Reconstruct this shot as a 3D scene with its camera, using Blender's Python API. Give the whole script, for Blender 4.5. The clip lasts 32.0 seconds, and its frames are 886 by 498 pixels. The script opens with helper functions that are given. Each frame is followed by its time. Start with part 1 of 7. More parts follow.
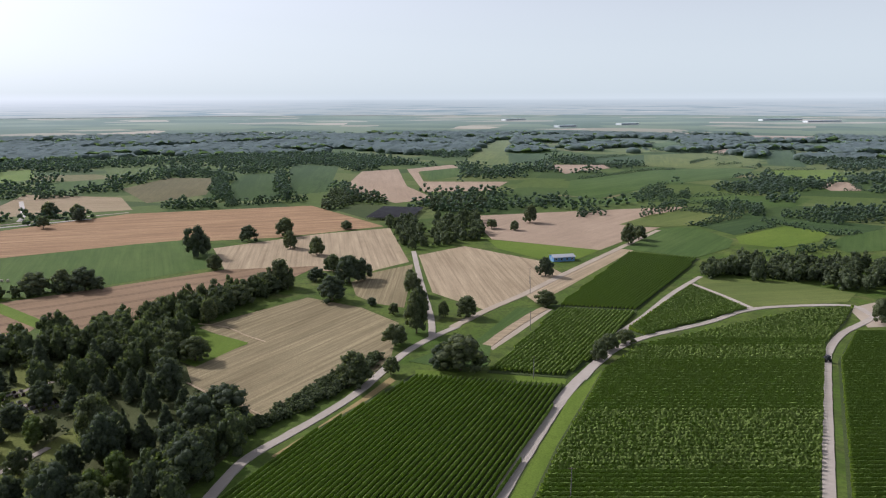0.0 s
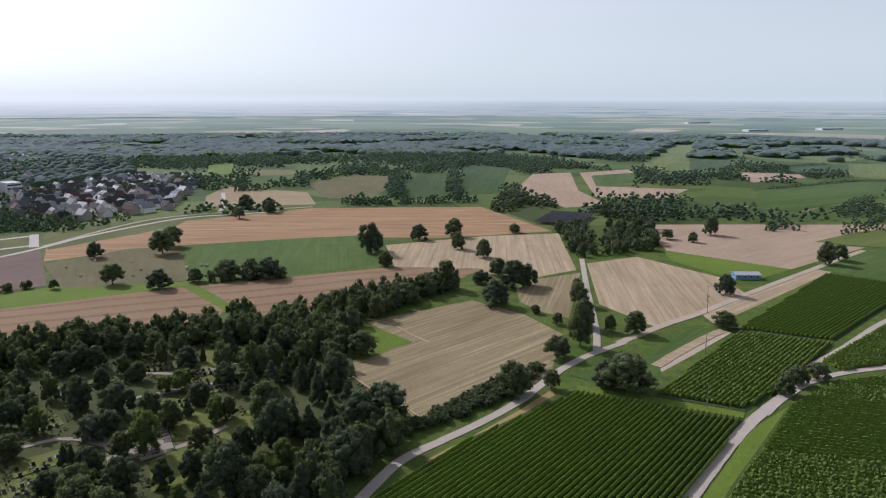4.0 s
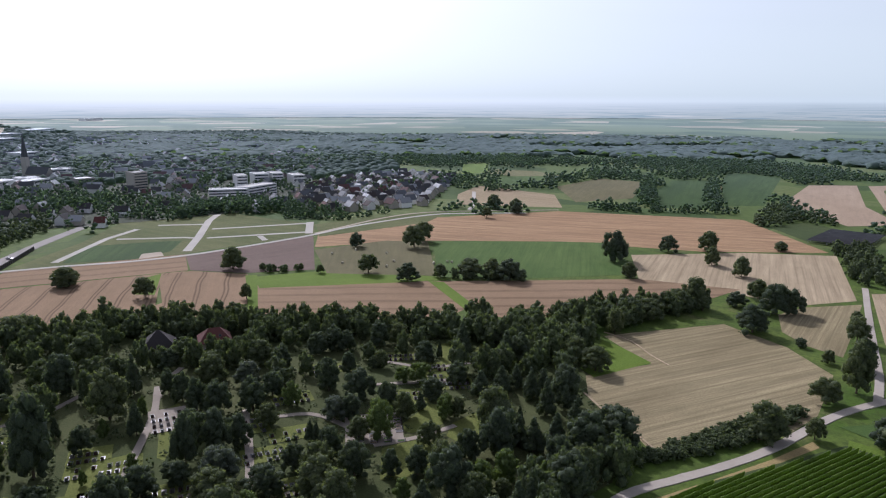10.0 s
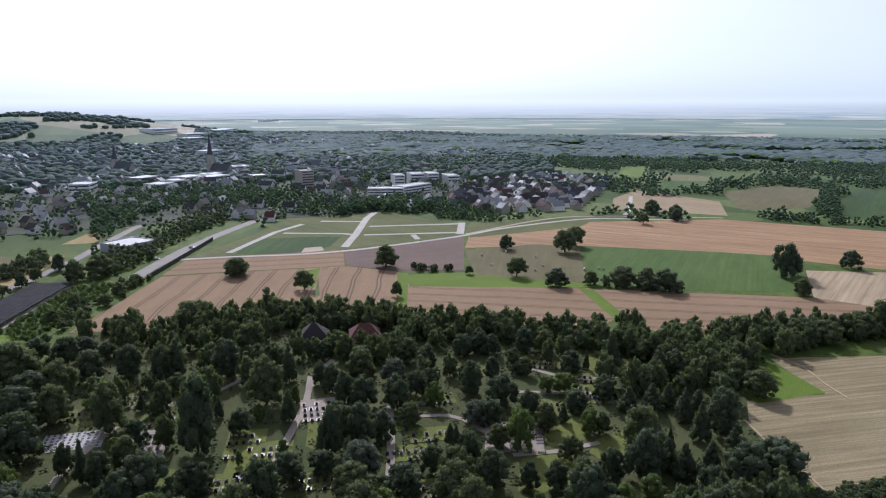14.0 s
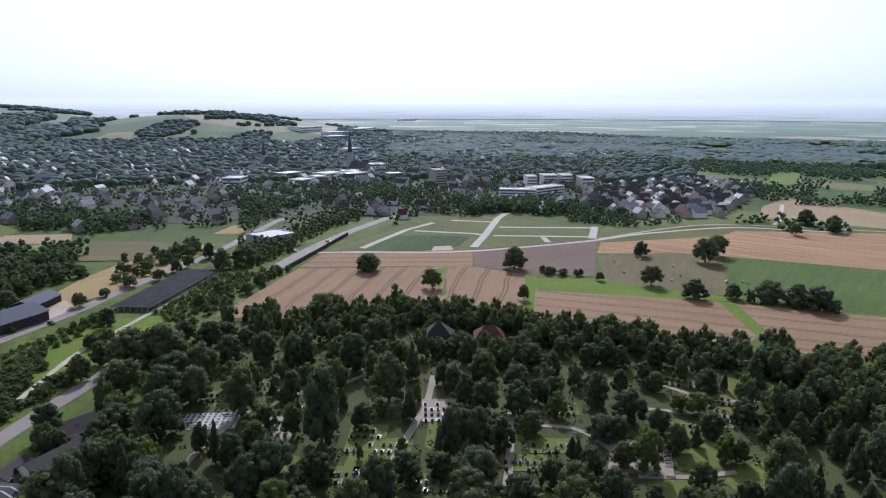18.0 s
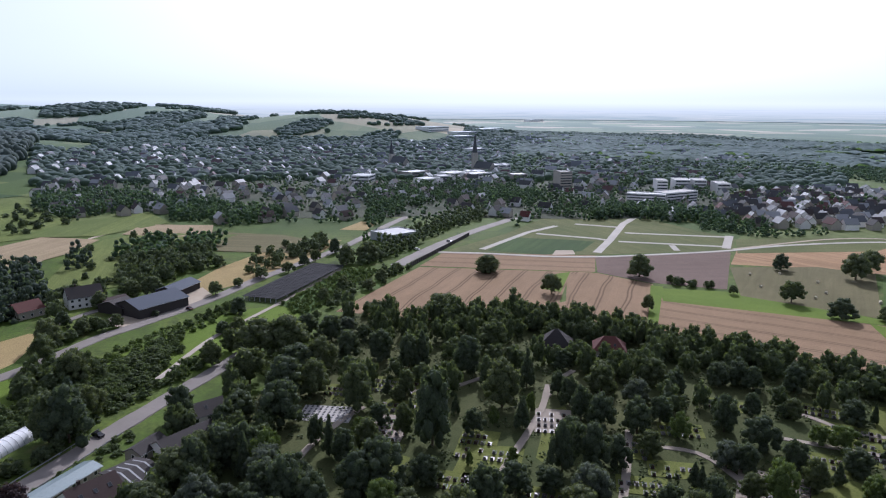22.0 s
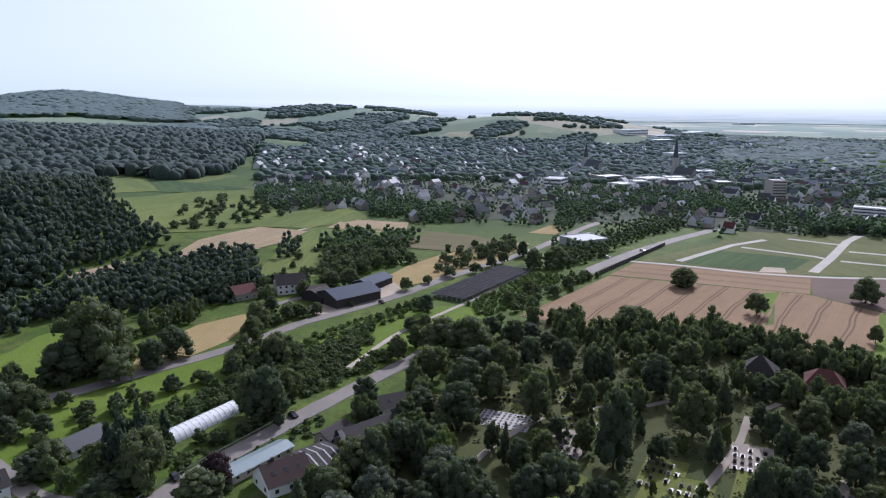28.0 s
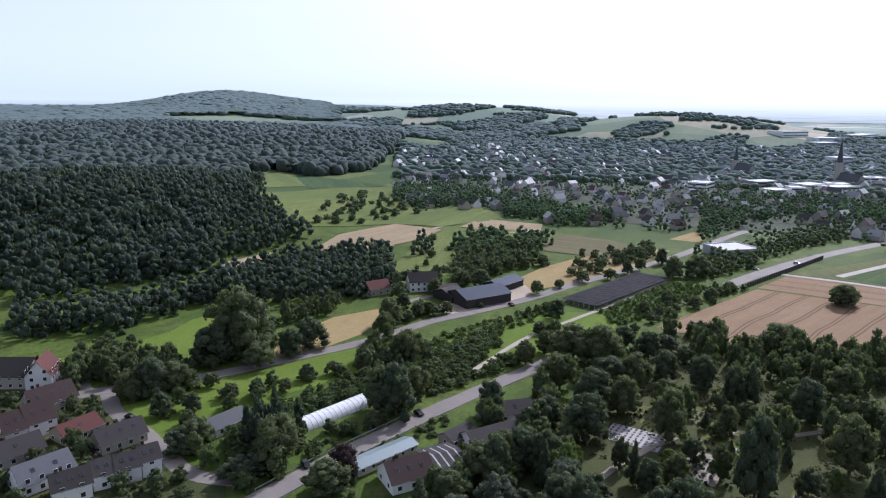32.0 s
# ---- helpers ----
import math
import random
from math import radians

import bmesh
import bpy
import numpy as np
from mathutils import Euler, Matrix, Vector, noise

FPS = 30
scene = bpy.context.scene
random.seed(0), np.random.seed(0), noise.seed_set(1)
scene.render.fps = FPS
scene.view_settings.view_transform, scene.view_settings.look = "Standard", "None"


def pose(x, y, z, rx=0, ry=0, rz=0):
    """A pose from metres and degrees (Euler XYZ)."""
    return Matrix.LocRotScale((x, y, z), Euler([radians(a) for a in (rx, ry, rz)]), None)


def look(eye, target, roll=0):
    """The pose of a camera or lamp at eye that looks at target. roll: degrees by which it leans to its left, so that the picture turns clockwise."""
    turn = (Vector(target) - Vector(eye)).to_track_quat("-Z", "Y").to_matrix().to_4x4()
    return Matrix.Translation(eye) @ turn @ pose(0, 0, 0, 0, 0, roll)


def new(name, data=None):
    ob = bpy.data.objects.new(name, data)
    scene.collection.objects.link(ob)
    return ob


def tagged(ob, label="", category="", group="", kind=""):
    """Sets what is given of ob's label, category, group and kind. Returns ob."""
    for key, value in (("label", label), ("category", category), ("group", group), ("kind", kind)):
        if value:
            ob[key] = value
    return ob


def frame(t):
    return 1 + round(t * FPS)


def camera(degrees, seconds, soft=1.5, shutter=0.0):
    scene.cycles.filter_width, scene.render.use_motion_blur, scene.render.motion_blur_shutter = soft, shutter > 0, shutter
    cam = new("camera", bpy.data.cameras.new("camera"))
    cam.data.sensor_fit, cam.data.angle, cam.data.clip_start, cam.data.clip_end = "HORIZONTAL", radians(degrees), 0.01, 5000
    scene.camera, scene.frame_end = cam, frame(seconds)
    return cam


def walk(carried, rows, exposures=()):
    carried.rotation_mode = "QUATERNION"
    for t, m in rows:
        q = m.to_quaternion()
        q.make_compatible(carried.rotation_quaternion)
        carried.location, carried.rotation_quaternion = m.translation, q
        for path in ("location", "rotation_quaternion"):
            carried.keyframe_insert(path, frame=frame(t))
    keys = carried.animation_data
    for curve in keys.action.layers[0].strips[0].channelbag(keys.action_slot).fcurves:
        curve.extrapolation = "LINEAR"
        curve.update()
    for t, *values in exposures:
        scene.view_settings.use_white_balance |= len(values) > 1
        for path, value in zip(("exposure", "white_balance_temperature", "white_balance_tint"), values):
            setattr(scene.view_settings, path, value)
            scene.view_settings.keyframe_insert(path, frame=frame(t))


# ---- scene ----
cam = camera(64.70, 32.0, soft=1.15)
# seconds, place in metres, yaw, pitch, roll
ROWS = [
    (0.0, 0.00, -0.00, 100.00, -0.000, -12.019, 0.138),
    (0.5, -0.06, 0.82, 100.19, 1.773, -12.020, 0.119),
    (1.0, -0.14, 1.66, 100.39, 3.586, -12.010, 0.108),
    (1.5, -0.20, 2.52, 100.56, 5.326, -12.006, 0.105),
    (2.0, -0.25, 3.38, 100.71, 7.117, -11.987, 0.100),
    (2.5, -0.27, 4.16, 100.85, 8.870, -11.962, 0.063),
    (3.0, -0.30, 4.89, 100.96, 10.682, -11.950, 0.015),
    (3.5, -0.32, 5.58, 101.04, 12.351, -11.939, -0.041),
    (5.5, -0.62, 8.37, 101.34, 19.112, -11.894, -0.144),
    (6.0, -0.72, 9.06, 101.40, 20.835, -11.885, -0.159),
    (6.5, -0.81, 9.73, 101.49, 22.490, -11.867, -0.168),
    (7.0, -0.94, 10.39, 101.60, 24.204, -11.865, -0.176),
    (7.5, -1.11, 11.06, 101.73, 25.835, -11.854, -0.165),
    (8.0, -1.33, 11.73, 101.85, 27.557, -11.864, -0.154),
    (8.5, -1.57, 12.40, 101.94, 29.179, -11.876, -0.149),
    (9.0, -1.82, 13.05, 102.01, 30.899, -11.868, -0.138),
    (9.5, -2.04, 13.74, 102.05, 32.529, -11.856, -0.142),
    (10.0, -2.27, 14.43, 102.07, 34.277, -11.858, -0.135),
    (10.5, -2.47, 15.09, 102.11, 35.861, -11.852, -0.119),
    (11.0, -2.69, 15.67, 102.16, 37.598, -11.843, -0.075),
    (11.5, -2.88, 16.17, 102.21, 39.137, -11.840, -0.002),
    (12.0, -3.10, 16.62, 102.31, 40.825, -11.824, 0.065),
    (12.5, -3.38, 17.07, 102.45, 42.328, -11.803, 0.104),
    (13.0, -3.65, 17.50, 102.55, 43.913, -11.797, 0.129),
    (13.5, -3.90, 17.94, 102.59, 45.337, -11.793, 0.125),
    (14.0, -4.19, 18.37, 102.58, 46.838, -11.776, 0.116),
    (14.5, -4.50, 18.81, 102.56, 48.225, -11.765, 0.097),
    (16.5, -5.82, 20.54, 102.45, 53.608, -11.752, 0.041),
    (17.0, -6.28, 21.00, 102.44, 54.975, -11.749, 0.025),
    (17.5, -6.84, 21.48, 102.44, 56.478, -11.751, -0.020),
    (18.0, -7.43, 21.99, 102.42, 57.745, -11.747, -0.097),
    (18.5, -8.00, 22.46, 102.39, 58.934, -11.736, -0.178),
    (19.0, -8.59, 22.91, 102.37, 60.141, -11.722, -0.235),
    (19.5, -9.12, 23.34, 102.34, 61.294, -11.723, -0.290),
    (20.0, -9.61, 23.74, 102.35, 62.635, -11.721, -0.316),
    (20.5, -10.00, 24.08, 102.38, 64.030, -11.732, -0.321),
    (21.0, -10.31, 24.38, 102.45, 65.362, -11.732, -0.317),
    (21.5, -10.60, 24.66, 102.56, 66.605, -11.746, -0.298),
    (22.0, -10.93, 24.90, 102.67, 67.942, -11.754, -0.290),
    (22.5, -11.30, 25.11, 102.74, 69.244, -11.760, -0.300),
    (23.0, -11.72, 25.28, 102.79, 70.565, -11.734, -0.302),
    (23.5, -12.18, 25.47, 102.79, 71.841, -11.717, -0.306),
    (24.0, -12.68, 25.63, 102.76, 73.169, -11.696, -0.285),
    (24.5, -13.18, 25.79, 102.71, 74.436, -11.672, -0.279),
    (25.0, -13.68, 25.93, 102.63, 75.770, -11.663, -0.276),
    (25.5, -14.16, 26.05, 102.62, 77.037, -11.645, -0.268),
    (27.5, -15.89, 26.45, 102.77, 82.251, -11.667, -0.285),
    (28.0, -16.33, 26.57, 102.86, 83.614, -11.669, -0.288),
    (28.5, -16.74, 26.73, 102.97, 84.927, -11.688, -0.284),
    (29.0, -17.14, 26.86, 103.07, 86.299, -11.697, -0.293),
    (29.5, -17.52, 26.96, 103.14, 87.620, -11.716, -0.314),
    (30.0, -17.92, 27.06, 103.24, 89.046, -11.733, -0.331),
    (30.5, -18.32, 27.15, 103.35, 90.449, -11.750, -0.325),
    (31.0, -18.69, 27.18, 103.45, 91.896, -11.762, -0.307),
    (31.5, -19.03, 27.21, 103.54, 93.282, -11.782, -0.304),
    (32.0, -19.37, 27.22, 103.63, 94.732, -11.787, -0.307),
]
EXPOSURES = [(0.0, 0.56, 6000, 20), (3.0, 0.5, 5930, 20), (6.0, 0.38, 5830, 20), (10.0, 0.5, 5690, 21), (14.0, 0.6, 5620, 21), (19.0, 0.6, 5580, 21), (28.0, 0.68, 5560, 22), (32.0, 0.8, 5560, 22)]
walk(cam, [(t, pose(x, y, z, 90 + pitch, roll, yaw)) for t, x, y, z, yaw, pitch, roll in ROWS], EXPOSURES)

# ---- light: hazy late-morning sun ahead, to the left of +y ----
SUN_AZ, SUN_EL = 60.0, 36.0
world = bpy.data.worlds.new("hazy_sky")
scene.world = world
world.use_nodes = True
wn = world.node_tree.nodes
sky = wn.new("ShaderNodeTexSky")
sky.sky_type = "NISHITA"
sky.sun_disc = False
sky.sun_elevation = radians(SUN_EL)
sky.sun_rotation = radians(-SUN_AZ)
sky.altitude = 200
sky.air_density, sky.dust_density, sky.ozone_density = 1.0, 3.2, 2.0
wt = world.node_tree
tint = wn.new("ShaderNodeHueSaturation")
tint.inputs["Saturation"].default_value = 0.3
wt.links.new(sky.outputs[0], tint.inputs["Color"])
# summer haze: the sky whitens towards the horizon
wc, ws, wr, wm = wn.new("ShaderNodeTexCoord"), wn.new("ShaderNodeSeparateXYZ"), wn.new("ShaderNodeMapRange"), wn.new("ShaderNodeMix")
wt.links.new(wc.outputs["Generated"], ws.inputs[0])
wt.links.new(ws.outputs["Z"], wr.inputs[0])
wr.interpolation_type = "SMOOTHERSTEP"
wr.inputs[1].default_value, wr.inputs[2].default_value, wr.inputs[3].default_value, wr.inputs[4].default_value = -0.03, 0.32, 0.72, 0.0
wm.data_type = "RGBA"
wm.inputs[7].default_value = (6.2, 7.15, 7.0, 1)
wt.links.new(wr.outputs[0], wm.inputs[0])
wt.links.new(tint.outputs[0], wm.inputs[6])
wt.links.new(wm.outputs[2], wn["Background"].inputs[0])
wn["Background"].inputs[1].default_value = 0.09
sun = new("sun", bpy.data.lights.new("sun", "SUN"))
sun.data.energy, sun.data.angle, sun.data.color = 2.4, radians(0.6), (1.0, 0.95, 0.87)
sun.matrix_world = look((0, 0, 0), (math.sin(radians(SUN_AZ)) * math.cos(radians(SUN_EL)), -math.cos(radians(SUN_AZ)) * math.cos(radians(SUN_EL)), -math.sin(radians(SUN_EL))))

# ---- materials ----
MATS = {}


def nodes_of(name):
    m = bpy.data.materials.new(name)
    m.use_nodes = True
    MATS[name] = m
    nt = m.node_tree
    return m, nt, nt.nodes["Principled BSDF"]


def link(nt, a, b):
    nt.links.new(a, b)


def mix_rgb(nt, fac, a, b, mode="MIX"):
    n = nt.nodes.new("ShaderNodeMix")
    n.data_type, n.blend_type = "RGBA", mode
    for sock, v in ((n.inputs[0], fac), (n.inputs[6], a), (n.inputs[7], b)):
        if hasattr(v, "default_value"):
            nt.links.new(v, sock)
        elif isinstance(v, (int, float)):
            sock.default_value = v
        else:
            sock.default_value = (*v, 1)
    return n.outputs[2]


def noise_tex(nt, vec, scale, detail=4.0, rough=0.55):
    n = nt.nodes.new("ShaderNodeTexNoise")
    n.inputs["Scale"].default_value, n.inputs["Detail"].default_value, n.inputs["Roughness"].default_value = scale, detail, rough
    if vec:
        nt.links.new(vec, n.inputs["Vector"])
    return n.outputs["Fac"]


def ramp(nt, fac, lo, hi):
    n = nt.nodes.new("ShaderNodeMapRange")
    n.inputs[1].default_value, n.inputs[2].default_value = lo, hi
    nt.links.new(fac, n.inputs[0])
    return n.outputs[0]


def coords(nt, which="Object", scale=(1, 1, 1)):
    c = nt.nodes.new("ShaderNodeTexCoord")
    m = nt.nodes.new("ShaderNodeMapping")
    m.inputs["Scale"].default_value = scale
    nt.links.new(c.outputs[which], m.inputs["Vector"])
    return m.outputs[0]


def bump(nt, bsdf, height, strength, dist):
    b = nt.nodes.new("ShaderNodeBump")
    b.inputs["Strength"].default_value, b.inputs["Distance"].default_value = strength, dist
    nt.links.new(height, b.inputs["Height"])
    nt.links.new(b.outputs[0], bsdf.inputs["Normal"])


def calc(nt, op, a, c=None):
    n = nt.nodes.new("ShaderNodeMath")
    n.operation = op
    for sock, v in ((n.inputs[0], a), (n.inputs[1], c)):
        if v is None:
            continue
        if isinstance(v, (int, float)):
            sock.default_value = v
        else:
            nt.links.new(v, sock)
    return n.outputs[0]


def haze_sheen(nt, bs, top, start=450.0, end=2300.0, least=0.0):
    """Distance haze put into the sheen, stronger away from the middle of the flight."""
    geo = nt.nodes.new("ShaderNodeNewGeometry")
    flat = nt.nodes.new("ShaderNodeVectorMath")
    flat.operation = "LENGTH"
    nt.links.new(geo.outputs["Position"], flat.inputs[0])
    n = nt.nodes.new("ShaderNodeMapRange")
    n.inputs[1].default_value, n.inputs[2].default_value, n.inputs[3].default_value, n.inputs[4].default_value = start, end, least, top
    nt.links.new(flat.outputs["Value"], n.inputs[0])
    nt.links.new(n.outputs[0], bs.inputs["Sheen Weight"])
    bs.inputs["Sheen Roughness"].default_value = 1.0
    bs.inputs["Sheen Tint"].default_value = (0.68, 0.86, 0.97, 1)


def field_mat(name, low, high, stripe=0.0, width=2.0, patch=0.5, rough=0.9, veil=0.008, tram=0.0, parcels=0.0):
    """Soil or crop: broad patches, drilled streaks along local x, fine grain, and paired wheel tracks every 14 m."""
    m, nt, bs = nodes_of(name)
    v = coords(nt)
    big = ramp(nt, noise_tex(nt, v, 0.014, 4, 0.6), 0.32, 0.68)
    mid = ramp(nt, noise_tex(nt, v, 0.11, 5, 0.65), 0.35, 0.75)
    fine = noise_tex(nt, v, 1.6, 5, 0.7)
    col = mix_rgb(nt, big, low, high)
    col = mix_rgb(nt, calc(nt, "MULTIPLY", mid, 0.55), col, tuple(c * 0.72 for c in low))
    streak = ramp(nt, noise_tex(nt, coords(nt, "Object", (0.018, 0.16, 1)), 1.0, 4, 0.6), 0.4, 0.72)
    col = mix_rgb(nt, calc(nt, "MULTIPLY", streak, min(0.9, 0.25 + stripe)), col, tuple(min(0.7, c * 1.22) for c in high))
    if stripe:
        lines = ramp(nt, noise_tex(nt, coords(nt, "Object", (0.006, 1.0 / width, 1)), 1.0, 3, 0.7), 0.42, 0.66)
        col = mix_rgb(nt, calc(nt, "MULTIPLY", lines, stripe), col, tuple(c * 0.55 for c in low))
    col = mix_rgb(nt, calc(nt, "MULTIPLY", ramp(nt, fine, 0.42, 0.75), 0.85), col, tuple(c * 0.6 for c in low))
    if parcels:
        # narrow parcels side by side, each in its own shade
        cut = nt.nodes.new("ShaderNodeSeparateXYZ")
        nt.links.new(v, cut.inputs[0])
        lot = calc(nt, "FLOOR", calc(nt, "MULTIPLY", calc(nt, "ADD", cut.outputs["Y"], calc(nt, "MULTIPLY", cut.outputs["X"], 0.04)), 0.055))
        pick = nt.nodes.new("ShaderNodeTexWhiteNoise")
        pick.noise_dimensions = "1D"
        nt.links.new(lot, pick.inputs["W"])
        col = mix_rgb(nt, calc(nt, "MULTIPLY", pick.outputs["Value"], parcels), col, (low[0] * 0.62, low[1] * 0.66, low[2] * 0.7))
    if tram:
        sep = nt.nodes.new("ShaderNodeSeparateXYZ")
        nt.links.new(v, sep.inputs[0])
        wob = calc(nt, "MULTIPLY", noise_tex(nt, coords(nt, "Object", (0.02, 0.012, 1)), 1.0, 1), 9.0)
        yy = calc(nt, "MODULO", calc(nt, "ADD", calc(nt, "ADD", sep.outputs["Y"], wob), 1400.0), 14.0)
        off = calc(nt, "ABSOLUTE", calc(nt, "SUBTRACT", calc(nt, "ABSOLUTE", calc(nt, "SUBTRACT", yy, 7.0)), 0.95))
        k = ramp(nt, off, 0.62, 0.25)
        col = mix_rgb(nt, calc(nt, "MULTIPLY", k, tram), col, tuple(c * 0.4 for c in low))
    nt.links.new(col, bs.inputs["Base Color"])
    bs.inputs["Roughness"].default_value = rough
    bs.inputs["Specular IOR Level"].default_value = 0.06
    # distance haze laid on far fields as sheen
    haze_sheen(nt, bs, 0.2, 800, 2500, veil)
    bump(nt, bs, fine, 0.6, 0.15)
    return m


field_mat("stubble", (0.225, 0.18, 0.098), (0.34, 0.285, 0.165), 0.7, 2.0, 0.8)
field_mat("stubble_pale", (0.34, 0.265, 0.165), (0.45, 0.36, 0.235), 0.55, 2.2, 0.9)
field_mat("redsoil", (0.30, 0.185, 0.10), (0.41, 0.27, 0.15), 0.6, 3.0, 0.9)
field_mat("wheat", (0.25, 0.168, 0.098), (0.30, 0.205, 0.125), 0.12, 1.5, 1.2, tram=0.75)
field_mat("pinkfield", (0.34, 0.255, 0.175), (0.42, 0.32, 0.225), 0.15, 3.0, 1.0)
field_mat("mauve", (0.15, 0.108, 0.088), (0.19, 0.138, 0.112), 0.15, 2.0, 1.2)
field_mat("hay", (0.125, 0.115, 0.055), (0.175, 0.155, 0.08), 0.25, 4.0, 1.0)
field_mat("hayfar", (0.30, 0.24, 0.14), (0.36, 0.28, 0.18), 0.3, 5.0, 1.0)
field_mat("drygrass", (0.30, 0.23, 0.10), (0.38, 0.29, 0.14), 0.0, 2.0, 0.8)
field_mat("grass_bright", (0.10, 0.16, 0.02), (0.16, 0.22, 0.036), 0.0, 2.0, 0.9)
field_mat("meadow", (0.11, 0.15, 0.038), (0.175, 0.20, 0.058), 0.3, 3.0, 0.9, parcels=0.5)
field_mat("green", (0.066, 0.118, 0.026), (0.10, 0.15, 0.042), 0.35, 3.0, 0.9, parcels=0.6)
field_mat("lucerne", (0.066, 0.118, 0.026), (0.105, 0.155, 0.042), 0.3, 2.0, 0.9)
field_mat("darkgreen", (0.046, 0.085, 0.026), (0.072, 0.115, 0.036), 0.5, 4.0, 0.9, parcels=0.7)
field_mat("plotgrass", (0.08, 0.105, 0.032), (0.165, 0.165, 0.068), 0.25, 4.0, 0.5)
field_mat("vinesoil", (0.05, 0.075, 0.024), (0.08, 0.1, 0.036), 0.0, 2.0, 0.9)
field_mat("bush", (0.045, 0.085, 0.02), (0.08, 0.13, 0.03), 0.0, 2.0, 0.5)


def road_mat(name, low, high, rough=0.85):
    """Worn road surface: faint patches, wheel-dust and fine grit."""
    m, nt, bs = nodes_of(name)
    v = coords(nt)
    col = mix_rgb(nt, ramp(nt, noise_tex(nt, v, 0.05, 4, 0.6), 0.3, 0.7), low, high)
    col = mix_rgb(nt, calc(nt, "MULTIPLY", ramp(nt, noise_tex(nt, v, 0.5, 5, 0.65), 0.5, 0.8), 0.35), col, tuple(c * 0.7 for c in low))
    grit = noise_tex(nt, v, 6.0, 4, 0.7)
    col = mix_rgb(nt, calc(nt, "MULTIPLY", ramp(nt, grit, 0.5, 0.8), 0.3), col, tuple(c * 0.75 for c in low))
    nt.links.new(col, bs.inputs["Base Color"])
    bs.inputs["Roughness"].default_value = rough
    bs.inputs["Specular IOR Level"].default_value = 0.12
    # far roads pale into haze by the sheen
    haze_sheen(nt, bs, 0.3, 600, 2500, 0.0)
    bump(nt, bs, grit, 0.3, 0.04)


road_mat("gravel", (0.34, 0.285, 0.215), (0.43, 0.365, 0.28))
road_mat("palelane", (0.37, 0.345, 0.305), (0.46, 0.43, 0.38))
road_mat("concrete", (0.34, 0.30, 0.25), (0.42, 0.375, 0.32))
road_mat("asphalt", (0.185, 0.168, 0.152), (0.235, 0.212, 0.192), 0.75)
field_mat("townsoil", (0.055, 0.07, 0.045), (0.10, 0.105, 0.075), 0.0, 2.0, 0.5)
# dark soil tone that also holds painted shade of trees and houses
field_mat("shaded_soil", (0.05, 0.07, 0.022), (0.11, 0.11, 0.045), 0.0, 2.0, 0.5)
field_mat("grave_lawn", (0.115, 0.14, 0.032), (0.17, 0.18, 0.05), 0.0, 2.0, 0.6)
road_mat("cemetery_gravel", (0.25, 0.215, 0.175), (0.33, 0.285, 0.235))


